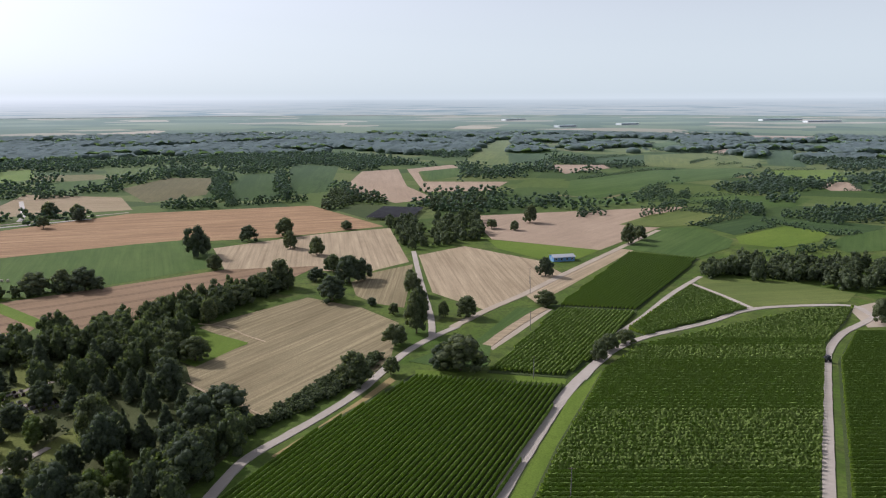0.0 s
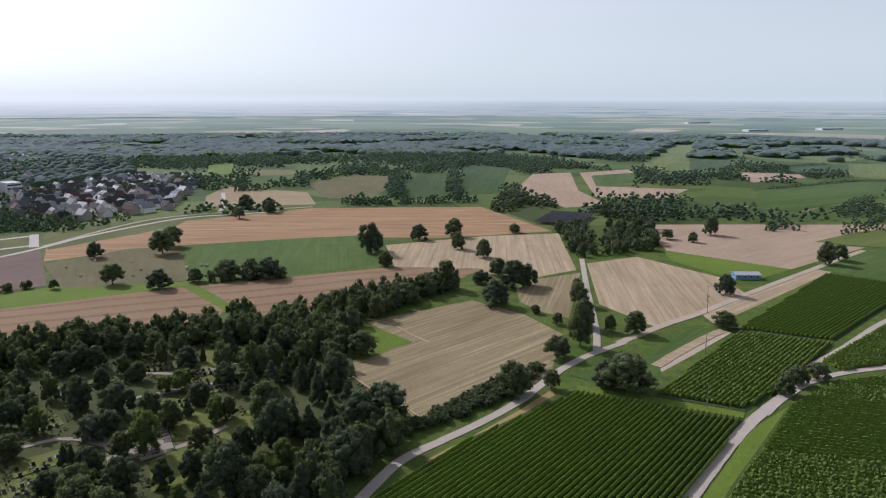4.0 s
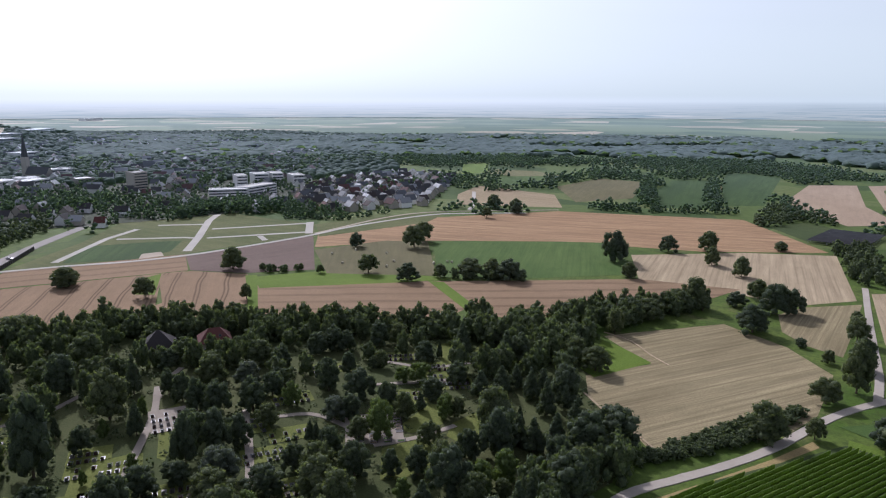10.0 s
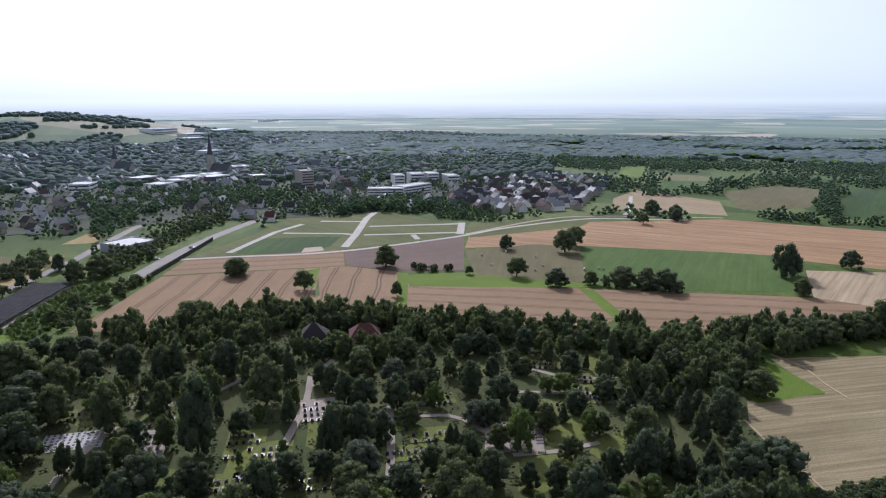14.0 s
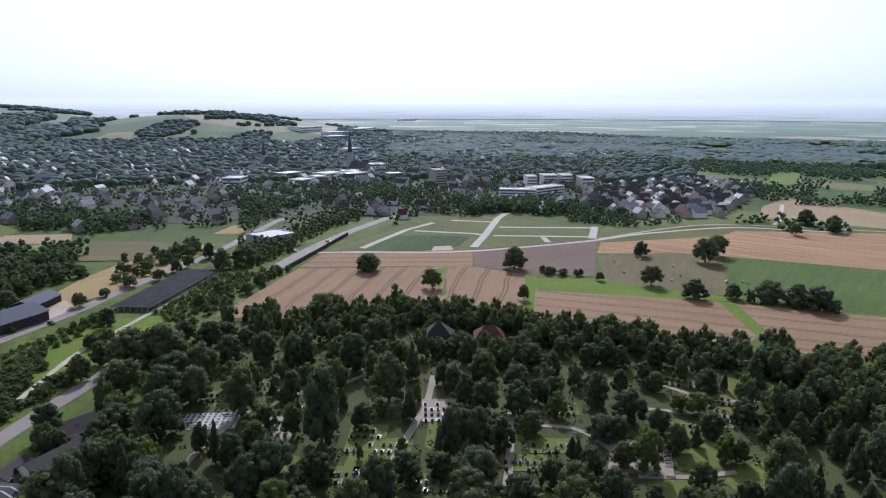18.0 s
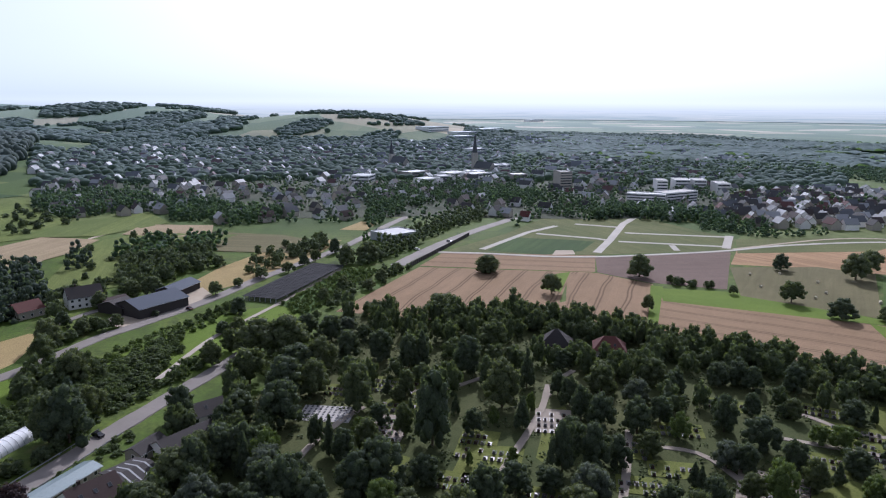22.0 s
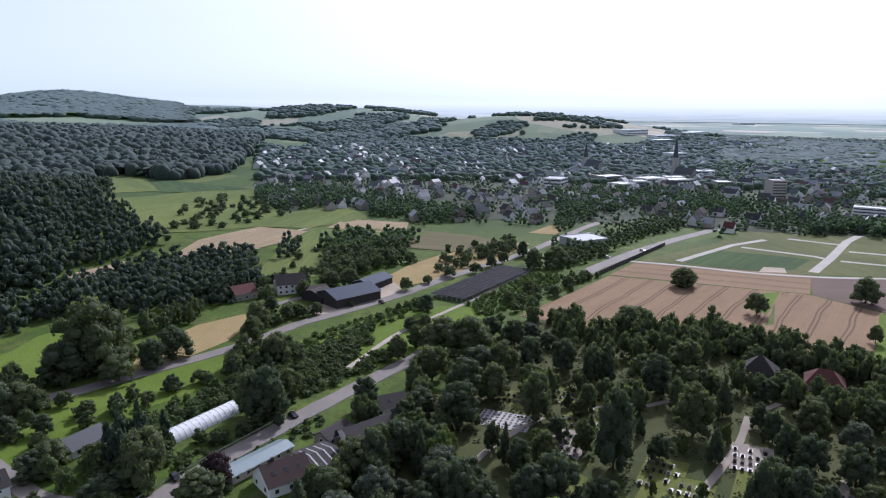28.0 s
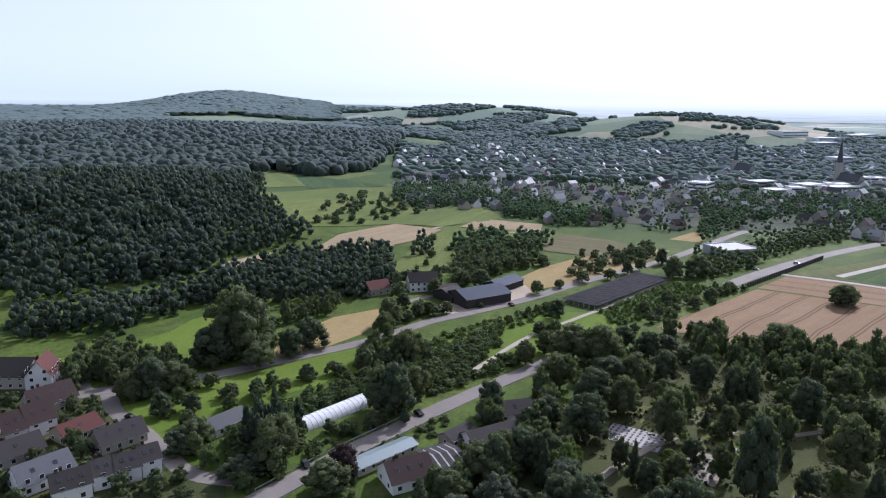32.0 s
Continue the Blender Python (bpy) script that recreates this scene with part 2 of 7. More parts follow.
def ground_mat():
    """Rough grass near by; further out a mosaic of small fields."""
    m, nt, bs = nodes_of("ground")
    v = coords(nt, "Object")
    vor = nt.nodes.new("ShaderNodeTexVoronoi")
    vor.inputs["Scale"].default_value = 1.0
    mv = coords(nt, "Object", (0.0042, 0.0048, 0.0))
    nt.links.new(mv, vor.inputs["Vector"])
    cr = nt.nodes.new("ShaderNodeValToRGB")
    cr.color_ramp.interpolation = "CONSTANT"
    stops = ((0.0, (0.05, 0.09, 0.04)), (0.3, (0.11, 0.15, 0.07)), (0.5, (0.24, 0.22, 0.14)), (0.6, (0.07, 0.11, 0.05)), (0.8, (0.34, 0.29, 0.2)), (0.88, (0.15, 0.19, 0.09)))
    el = cr.color_ramp.elements
    while len(el) < len(stops):
        el.new(0.5)
    for e, (p, c) in zip(el, stops):
        e.position, e.color = p, (*c, 1)
    nt.links.new(vor.outputs["Color"], cr.inputs["Fac"])
    ln = nt.nodes.new("ShaderNodeVectorMath")
    ln.operation = "LENGTH"
    nt.links.new(v, ln.inputs[0])
    far = ramp(nt, ln.outputs["Value"], 1500, 1900)
    fine = noise_tex(nt, v, 0.6, 6, 0.65)
    big = noise_tex(nt, v, 0.03, 3)
    grass = mix_rgb(nt, ramp(nt, big, 0.35, 0.65), (0.065, 0.115, 0.018), (0.125, 0.165, 0.034))
    tuft = ramp(nt, noise_tex(nt, v, 0.12, 5, 0.7), 0.42, 0.66)
    grass = mix_rgb(nt, tuft, grass, (0.055, 0.08, 0.02))
    grass = mix_rgb(nt, ramp(nt, noise_tex(nt, v, 0.05, 4, 0.6), 0.58, 0.75), grass, (0.15, 0.14, 0.06))
    grass = mix_rgb(nt, ramp(nt, fine, 0.45, 0.8), grass, (0.04, 0.062, 0.016))
    vor2 = nt.nodes.new("ShaderNodeTexVoronoi")
    vor2.inputs["Scale"].default_value = 1.0
    nt.links.new(coords(nt, "Object", (0.011, 0.016, 0.0)), vor2.inputs["Vector"])
    cr2 = nt.nodes.new("ShaderNodeValToRGB")
    cr2.color_ramp.interpolation = "CONSTANT"
    greens = ((0.0, (0.05, 0.085, 0.025)), (0.25, (0.09, 0.13, 0.035)), (0.45, (0.065, 0.105, 0.03)), (0.65, (0.12, 0.15, 0.05)), (0.85, (0.17, 0.16, 0.075)))
    el = cr2.color_ramp.elements
    while len(el) < len(greens):
        el.new(0.5)
    for e, (p, c) in zip(el, greens):
        e.position, e.color = p, (*c, 1)
    nt.links.new(vor2.outputs["Color"], cr2.inputs["Fac"])
    plots = mix_rgb(nt, calc(nt, "MULTIPLY", tuft, 0.5), cr2.outputs[0], (0.045, 0.07, 0.02))
    plots = mix_rgb(nt, ramp(nt, ln.outputs["Value"], 520, 640), grass, plots)
    nt.links.new(mix_rgb(nt, far, plots, cr.outputs[0]), bs.inputs["Base Color"])
    bs.inputs["Roughness"].default_value = 0.85
    bs.inputs["Specular IOR Level"].default_value = 0.08
    # haze over the far plain, as sheen
    haze_sheen(nt, bs, 0.24, 900, 3500)
    bump(nt, bs, fine, 0.5, 0.3)


ground_mat()


def leaf_mat(name, low, high, veil=0.02, glow=0.42, island=False):
    m, nt, bs = nodes_of(name)
    info = nt.nodes.new("ShaderNodeObjectInfo")
    geo = nt.nodes.new("ShaderNodeNewGeometry")
    v = coords(nt, "Object")
    n1 = noise_tex(nt, v, 6.0 if not island else 0.05, 3)
    pick = geo.outputs["Random Per Island"] if island else info.outputs["Random"]
    col = mix_rgb(nt, pick, low, high)
    col = mix_rgb(nt, ramp(nt, n1, 0.35, 0.75), col, tuple(0.5 * (a + b) * 1.2 for a, b in zip(low, high)))
    if not island:
        one = ramp(nt, geo.outputs["Random Per Island"], 0.0, 1.6)
        col = mix_rgb(nt, one, col, tuple(c * 1.35 for c in high))
    # leaf clusters about half a metre across; shade in their gaps is put into colour
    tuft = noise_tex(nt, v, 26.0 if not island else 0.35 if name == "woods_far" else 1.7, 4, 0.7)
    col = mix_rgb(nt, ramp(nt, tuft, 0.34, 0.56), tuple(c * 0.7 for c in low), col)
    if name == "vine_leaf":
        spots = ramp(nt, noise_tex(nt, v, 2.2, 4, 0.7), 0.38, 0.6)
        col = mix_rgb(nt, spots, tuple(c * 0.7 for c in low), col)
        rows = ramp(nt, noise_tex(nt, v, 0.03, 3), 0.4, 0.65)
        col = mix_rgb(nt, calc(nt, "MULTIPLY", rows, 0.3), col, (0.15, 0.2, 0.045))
    bump(nt, bs, tuft, 0.5 if name != "woods_far" else 0.25, 0.3)
    nt.links.new(col, bs.inputs["Base Color"])
    bs.inputs["Roughness"].default_value = 0.75
    bs.inputs["Specular IOR Level"].default_value = 0.1
    # haze on far leaves as sheen; a little also lifts the dark near ones
    haze_sheen(nt, bs, max(veil, 0.4), 300, 1500 if name == "woods_far" else 2300, 0.03 if name == "vine_leaf" else 0.07)
    tr = nt.nodes.new("ShaderNodeBsdfTranslucent")
    nt.links.new(mix_rgb(nt, 1.0, col, (1.45, 1.55, 0.9), "MULTIPLY"), tr.inputs["Color"])
    mx = nt.nodes.new("ShaderNodeMixShader")
    mx.inputs[0].default_value = glow
    nt.links.new(bs.outputs[0], mx.inputs[1])
    nt.links.new(tr.outputs[0], mx.inputs[2])
    nt.links.new(mx.outputs[0], nt.nodes["Material Output"].inputs["Surface"])


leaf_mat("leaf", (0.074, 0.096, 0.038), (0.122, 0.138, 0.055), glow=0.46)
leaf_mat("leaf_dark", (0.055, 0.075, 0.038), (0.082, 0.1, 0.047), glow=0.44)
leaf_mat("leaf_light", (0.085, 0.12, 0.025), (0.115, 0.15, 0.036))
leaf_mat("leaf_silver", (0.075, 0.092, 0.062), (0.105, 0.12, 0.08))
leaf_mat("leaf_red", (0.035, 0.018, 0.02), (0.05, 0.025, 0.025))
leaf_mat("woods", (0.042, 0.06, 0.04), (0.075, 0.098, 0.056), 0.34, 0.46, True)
# haze put into the colour: woods lifted paler, with more translucency
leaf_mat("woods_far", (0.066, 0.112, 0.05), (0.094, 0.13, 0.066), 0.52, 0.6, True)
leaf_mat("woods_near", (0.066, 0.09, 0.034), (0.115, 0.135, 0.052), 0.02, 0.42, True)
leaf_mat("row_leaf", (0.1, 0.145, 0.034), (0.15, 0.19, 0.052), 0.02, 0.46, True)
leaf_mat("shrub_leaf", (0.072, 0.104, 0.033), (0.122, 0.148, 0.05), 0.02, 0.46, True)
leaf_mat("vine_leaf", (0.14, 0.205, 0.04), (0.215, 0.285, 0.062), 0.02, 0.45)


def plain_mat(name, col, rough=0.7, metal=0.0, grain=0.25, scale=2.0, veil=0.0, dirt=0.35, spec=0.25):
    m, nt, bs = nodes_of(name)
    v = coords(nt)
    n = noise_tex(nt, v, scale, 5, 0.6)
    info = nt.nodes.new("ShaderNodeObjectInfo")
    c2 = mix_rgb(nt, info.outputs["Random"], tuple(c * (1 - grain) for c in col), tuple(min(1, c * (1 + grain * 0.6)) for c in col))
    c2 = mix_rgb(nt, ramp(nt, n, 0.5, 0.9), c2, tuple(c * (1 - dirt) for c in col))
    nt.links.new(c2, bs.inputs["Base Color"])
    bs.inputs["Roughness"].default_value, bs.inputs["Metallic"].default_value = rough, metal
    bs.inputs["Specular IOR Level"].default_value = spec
    # haze over far walls and roofs, imitated by sheen
    haze_sheen(nt, bs, 0.6, 600, 2300, veil)
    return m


plain_mat("bark", (0.11, 0.085, 0.06), 0.9)
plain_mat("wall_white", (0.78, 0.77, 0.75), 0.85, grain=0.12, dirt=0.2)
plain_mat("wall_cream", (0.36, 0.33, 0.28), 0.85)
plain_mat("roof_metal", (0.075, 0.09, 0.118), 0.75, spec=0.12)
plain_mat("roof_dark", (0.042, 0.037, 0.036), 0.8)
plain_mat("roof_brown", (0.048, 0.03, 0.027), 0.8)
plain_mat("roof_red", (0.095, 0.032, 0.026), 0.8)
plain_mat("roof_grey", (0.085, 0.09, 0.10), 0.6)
# own tone of halls; on town houses it paints in glints and haze
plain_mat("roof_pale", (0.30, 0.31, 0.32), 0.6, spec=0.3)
plain_mat("metal_light", (0.40, 0.42, 0.44), 0.6, 0.2)
plain_mat("greenhouse_glass", (0.2, 0.255, 0.265), 0.4, spec=0.3)
plain_mat("shed_blue", (0.12, 0.25, 0.45), 0.5)
plain_mat("glass_dark", (0.03, 0.035, 0.04), 0.08, spec=0.5)
plain_mat("net_black", (0.03, 0.031, 0.034), 0.9, spec=0.08)
plain_mat("film_white", (0.75, 0.77, 0.78), 0.25)
plain_mat("paint_black", (0.02, 0.02, 0.023), 0.2)
plain_mat("paint_silver", (0.55, 0.56, 0.58), 0.25, 0.5)
plain_mat("rubber", (0.02, 0.02, 0.02), 0.9)
plain_mat("straw", (0.55, 0.5, 0.38), 0.9)
plain_mat("grave_earth", (0.10, 0.075, 0.05), 0.95)
plain_mat("gravel_white", (0.5, 0.48, 0.45), 0.9)
plain_mat("stone_pale", (0.2, 0.185, 0.17), 0.75)
plain_mat("stone_dark", (0.09, 0.09, 0.095), 0.35)

# ---- building helpers ----


def tri_mesh(name, verts, tris, materials, index=None, smooth=False):
    """A mesh from arrays of vertices and triangles."""
    verts, tris = np.asarray(verts, np.float32), np.asarray(tris, np.int32)
    me = bpy.data.meshes.new(name)
    me.vertices.add(len(verts))
    me.vertices.foreach_set("co", verts.ravel())
    me.loops.add(tris.size)
    me.loops.foreach_set("vertex_index", tris.ravel())
    me.polygons.add(len(tris))
    me.polygons.foreach_set("loop_start", np.arange(0, tris.size, 3, dtype=np.int32))
    for k in materials:
        me.materials.append(MATS[k])
    if index is not None:
        me.polygons.foreach_set("material_index", np.asarray(index, np.int32))
    me.polygons.foreach_set("use_smooth", np.full(len(tris), smooth))
    me.update(calc_edges=True)
    return me


def child(name, data, parent, label=""):
    ob = new(name, data)
    ob.parent = parent
    if label:
        ob["label"] = label
    return ob


HOME = (-12.0, 20.0)


def polar(bearing, dist):
    """A place by its bearing (degrees left of +y) and distance from the middle of the flight."""
    return HOME[0] - dist * math.sin(radians(bearing)), HOME[1] + dist * math.cos(radians(bearing))


# bearing, distance, height, half-length along the view, half-width across it
HILLS = [(112, 3600, 118, 600, 300), (131, 2800, 80, 700, 620), (114, 1550, 36, 260, 420), (123, 670, 30, 130, 150),
         (76, 2050, 74, 280, 300), (91, 2800, 80, 300, 400), (100, 3900, 88, 600, 420)]


def height(x, y):
    x, y = np.asarray(x, float), np.asarray(y, float)
    z = np.zeros_like(x)
    for b, d, h, along, across in HILLS:
        cx, cy = polar(b, d)
        ux, uy = -math.sin(radians(b)), math.cos(radians(b))
        a, c = (x - cx) * ux + (y - cy) * uy, (x - cx) * uy - (y - cy) * ux
        z = z + h * np.exp(-0.5 * ((a / along) ** 2 + (c / across) ** 2))
    r = np.hypot(x - HOME[0], y - HOME[1])
    k = np.clip((r - 380) / 200, 0, 1)
    return z * k * k * (3 - 2 * k)


def inside(px, py, poly):
    px, py = np.asarray(px, float), np.asarray(py, float)
    hit = np.zeros(px.shape, bool)
    for (x1, y1), (x2, y2) in zip(poly, poly[1:] + poly[:1]):
        if y1 == y2:
            continue
        hit ^= ((y1 > py) != (y2 > py)) & (px < (x2 - x1) * (py - y1) / (y2 - y1) + x1)
    return hit


def near_line(px, py, pts, dist):
    hit = np.zeros(np.shape(px), bool)
    for (x1, y1), (x2, y2) in zip(pts, pts[1:]):
        dx, dy = x2 - x1, y2 - y1
        t = np.clip(((px - x1) * dx + (py - y1) * dy) / (dx * dx + dy * dy + 1e-9), 0, 1)
        hit |= np.hypot(px - x1 - t * dx, py - y1 - t * dy) < dist
    return hit


# ---- the ground: one sheet to the horizon ----
def build_ground():
    rings = np.concatenate([np.linspace(0, 400, 9), np.geomspace(440, 4900, 90)])
    na = 360
    ang = np.linspace(0, 2 * math.pi, na, endpoint=False)
    rr, aa = np.meshgrid(rings[1:], ang, indexing="ij")
    x, y = HOME[0] + rr * np.cos(aa), HOME[1] + rr * np.sin(aa)
    v = np.stack([x, y, height(x, y)], -1).reshape(-1, 3)
    v = np.vstack([v, [[HOME[0], HOME[1], 0]]])
    i, j = np.meshgrid(np.arange(len(rings) - 2), np.arange(na), indexing="ij")
    a, b = i * na + j, i * na + (j + 1) % na
    c, d = a + na, b + na
    t = np.concatenate([np.stack([a, c, d], -1).reshape(-1, 3), np.stack([a, d, b], -1).reshape(-1, 3)])
    k = np.arange(na)
    t = np.vstack([t, np.stack([np.full(na, len(v) - 1), k, (k + 1) % na], -1)])
    return tagged(new("ground", tri_mesh("ground", v, t, ["ground"], smooth=True)), "rolling farmland ground reaching the hazy horizon", "ground", kind="structure")


build_ground()
FIELDS, ROADS = [], []


def drape(bm, lift):
    far = max(float(height(v.co.x, v.co.y)) for v in bm.verts) > 0.3
    if far:
        bmesh.ops.triangulate(bm, faces=bm.faces[:])
        for _ in range(4):
            long = [e for e in bm.edges if e.calc_length() > 40]
            if long:
                bmesh.ops.subdivide_edges(bm, edges=long, cuts=1)
                bmesh.ops.triangulate(bm, faces=bm.faces[:])
    for v in bm.verts:
        v.co.z = float(height(v.co.x, v.co.y)) + lift + (0.3 if far else 0.0)


def field(name, label, mat, pts, turn=None, lift=None):
    """A field lies a hand above the ground sheet, its local x along its longest edge (or along turn)."""
    FIELDS.append(pts)
    lift = 0.02 + 0.004 * (len(FIELDS) % 40) if lift is None else lift
    bm = bmesh.new()
    bm.faces.new([bm.verts.new((x, y, 0)) for x, y in pts])
    edges = sorted(((math.hypot(b[0] - a[0], b[1] - a[1]), math.atan2(b[1] - a[1], b[0] - a[0])) for a, b in zip(pts, pts[1:] + pts[:1])), reverse=True)
    spin = edges[0][1] if turn is None else radians(turn)
    drape(bm, lift)
    rim = bmesh.ops.extrude_face_region(bm, geom=bm.faces[:])
    for v in (g for g in rim["geom"] if isinstance(g, bmesh.types.BMVert)):
        v.co.z += 0.03
    bmesh.ops.recalc_face_normals(bm, faces=bm.faces)
    m = Matrix.Translation((*np.mean(pts, 0), 0)) @ Matrix.Rotation(spin, 4, "Z")
    bm.transform(m.inverted())
    me = bpy.data.meshes.new(name)
    bm.to_mesh(me)
    bm.free()
    me.materials.append(MATS[mat])
    ob = new(name, me)
    ob.matrix_basis = m
    return tagged(ob, label, "field", kind="structure")


def smooth_line(pts, step=4.0):
    """A soft curve through the points of a road."""
    p = [Vector((*q, 0)) for q in pts]
    p = [2 * p[0] - p[1]] + p + [2 * p[-1] - p[-2]]
    out = []
    for a, b, c, d in zip(p, p[1:], p[2:], p[3:]):
        n = max(2, int((c - b).length / step))
        for k in range(n):
            t = k / n
            out.append(0.5 * (2 * b + (c - a) * t + (2 * a - 5 * b + 4 * c - d) * t * t + (3 * b - a - 3 * c + d) * t ** 3))
    return out + [p[-2]]


def road(name, label, mat, width, pts):
    ROADS.append((pts, width))
    lift = 0.22 + 0.006 * (len(ROADS) % 13)
    line = smooth_line(pts) if name != "plot_lane" else [Vector((*q, 0)) for q in pts]
    v, t = [], []
    rng = random.Random(len(ROADS))
    for k, p in enumerate(line):
        q, r = line[max(0, k - 1)], line[min(len(line) - 1, k + 1)]
        d = (r - q).normalized()
        s = Vector((-d.y, d.x, 0)) * (width / 2)
        for side in (1, -1):
            w = s * side * (1 + rng.uniform(-0.06, 0.06))
            z = float(height(p.x, p.y)) + lift
            v += [(p.x + w.x, p.y + w.y, z), (p.x + w.x * 1.05, p.y + w.y * 1.05, z - lift)]
        if k:
            a = 4 * k
            for i, j in ((0, 2), (1, 0), (2, 3)):
                t += [(a - 4 + i, a - 4 + j, a + j), (a - 4 + i, a + j, a + i)]
    return tagged(new(name, tri_mesh(name, v, t, [mat])), label, "road", kind="structure")


field("stubble_field", "mown stubble field, tan-brown with curved tractor lines", "stubble", [(-90.2, 235.2), (-67.2, 216.7), (-56.6, 205.8), (-27.1, 242.6), (-20.9, 263.5), (-20.5, 306.8), (-40.3, 331.1), (-70.3, 349.5), (-101.5, 312.5), (-110.3, 300.9), (-98.9, 291.5), (-81.9, 279.1), (-98.7, 253.1)], turn=59)
field("grass_patch", "bright green grass corner beside the wood", "grass_bright", [(-103.5, 259.1), (-95.4, 253.1), (-82.3, 280.5), (-98.9, 291.5), (-108.6, 294.6)])
field("stubble_field", "pale mown stubble field beside the farm track", "stubble_pale", [(-5.9, 358.7), (4.4, 345.7), (21.2, 325.9), (71.0, 396.0), (61.1, 432.8), (14.8, 479.0), (-16.3, 450.2)], turn=-82)
field("stubble_field", "striped stubble field between trees and track", "stubble", [(-45.7, 352.5), (-33.2, 337.8), (-19.4, 330.9), (-19.0, 362.2), (-18.9, 424.2), (-43.3, 401.2), (-51.7, 380.3)], turn=89)
field("stubble_field", "pale cream harvested field with faint tyre lines", "stubble_pale", [(-131.5, 409.1), (-90.3, 410.1), (-45.3, 404.0), (-21.7, 430.5), (-42.7, 550.4), (-96.9, 524.6), (-159.0, 473.3)])
field("ploughed_field", "broad reddish-brown harvested field", "redsoil", [(-327.0, 408.5), (-299.1, 437.3), (-221.2, 487.2), (-121.4, 512.5), (-48.0, 558.5), (-127.5, 672.6), (-284.5, 625.2), (-378.1, 502.5), (-391.1, 410.1), (-355.0, 368.9)])
field("meadow", "deep green meadow between stubble fields", "lucerne", [(-252.2, 373.6), (-230.2, 348.0), (-190.2, 371.1), (-141.2, 417.3), (-178.6, 509.1), (-221.2, 487.2), (-296.7, 433.8)])
field("wheat_field", "pinkish ripe wheat field above the tree belt", "wheat", [(-264.5, 235.4), (-216.1, 249.9), (-182.7, 285.8), (-183.9, 300.6), (-230.3, 336.6), (-310.3, 277.0)], turn=36)
field("wheat_field", "pinkish ripe wheat field beside a grass strip", "wheat", [(-182.1, 301.3), (-152.3, 297.7), (-127.3, 339.3), (-105.5, 369.7), (-85.6, 393.5), (-77.7, 419.9), (-132.3, 410.9), (-188.3, 367.4), (-230.3, 336.6)])
field("grass_strip", "green grass strip along the wheat", "grass_bright", [(-300.0, 269.4), (-239.2, 327.7), (-220.2, 350.4), (-250.3, 343.0), (-296.7, 324.7), (-322.7, 284.5)])
field("hay_meadow", "mown olive hay meadow with scattered bales", "hay", [(-293.0, 316.2), (-234.8, 349.1), (-300.5, 432.2), (-328.4, 416.7), (-348.4, 362.0)])
field("ploughed_field", "dark mauve-brown bare field", "mauve", [(-368.0, 275.8), (-345.4, 297.0), (-310.5, 322.3), (-386.1, 398.2), (-405.8, 304.7)])
field("wheat_field", "ripe wheat field with winding tramlines", "wheat", [(-314.3, 141.2), (-309.8, 181.2), (-277.5, 211.9), (-268.8, 233.3), (-334.7, 287.8), (-317.4, 215.9), (-346.5, 237.9), (-368.0, 271.1), (-420.7, 175.1), (-344.0, 102.2)], turn=139)
field("wheat_field", "narrow wheat strip with winding tramlines", "wheat", [(-301.0, 209.6), (-276.0, 221.1), (-266.8, 232.4), (-330.8, 287.3), (-366.1, 272.8), (-370.6, 253.8)], turn=139)
field("ploughed_field", "mauve-brown bare field beside the building plots", "mauve", [(-334.7, 287.8), (-306.0, 319.0), (-383.4, 396.4), (-406.8, 298.7), (-367.4, 273.8)], turn=71)
field("ploughed_field", "narrow brown bare field along the road", "wheat", [(-368.5, 272.8), (-410.0, 301.0), (-457.0, 206.9), (-423.4, 176.2)])
field("green_plot", "rough grass building plot with gravel lanes", "plotgrass", [(-411.7, 302.1), (-389.5, 403.8), (-421.9, 438.3), (-548.1, 435.7), (-579.9, 367.0), (-505.9, 281.0), (-460.4, 208.4)])
field("green_strip", "weedy green verge beside the building plots", "plotgrass", [(-380.2, 399.4), (-349.6, 498.5), (-366.8, 557.5), (-398.9, 514.1), (-421.9, 438.3)])
field("wheat_field", "pink-tan harvested field behind the copse", "pinkfield", [(30.3, 547.0), (35.4, 503.1), (106.5, 464.8), (173.1, 550.1), (147.7, 553.0), (232.2, 661.3), (111.3, 632.0), (32.7, 610.8)])
field("grass_strip", "green grass strip beside the shed", "grass_bright", [(37.1, 471.1), (63.4, 436.0), (82.6, 432.6), (106.5, 464.8), (32.1, 503.1)])
field("vineyard_ground", "dark soil of the vineyard rows", "vinesoil", [(55.5, 331.3), (93.4, 324.4), (165.3, 438.2), (124.3, 459.2)])
field("meadow", "light green mown meadow by the track", "meadow", [(140.8, 370.1), (151.7, 329.5), (203.5, 338.9), (216.8, 354.6), (194.1, 378.1), (143.5, 391.3)])
field("vineyard_ground", "grassy soil between young vines", "vinesoil", [(80.1, 295.6), (86.1, 285.8), (149.3, 326.7), (136.5, 373.7)])
field("vineyard_ground", "grassy soil between vine rows", "vinesoil", [(16.3, 246.7), (45.2, 241.1), (57.4, 258.1), (93.2, 323.4), (55.5, 329.3)])
field("grass_verge", "rough grass by the crossing", "green", [(-1.1, 252.5), (16.6, 252.4), (20.0, 276.3), (47.1, 329.4), (36.2, 330.5), (15.8, 286.3), (-14.0, 258.5)])
field("grass_strip", "bright grass edge along the vineyard", "grass_bright", [(-10.5, 244.7), (43.6, 235.4), (45.0, 240.1), (16.2, 245.6), (-10.7, 249.7)])
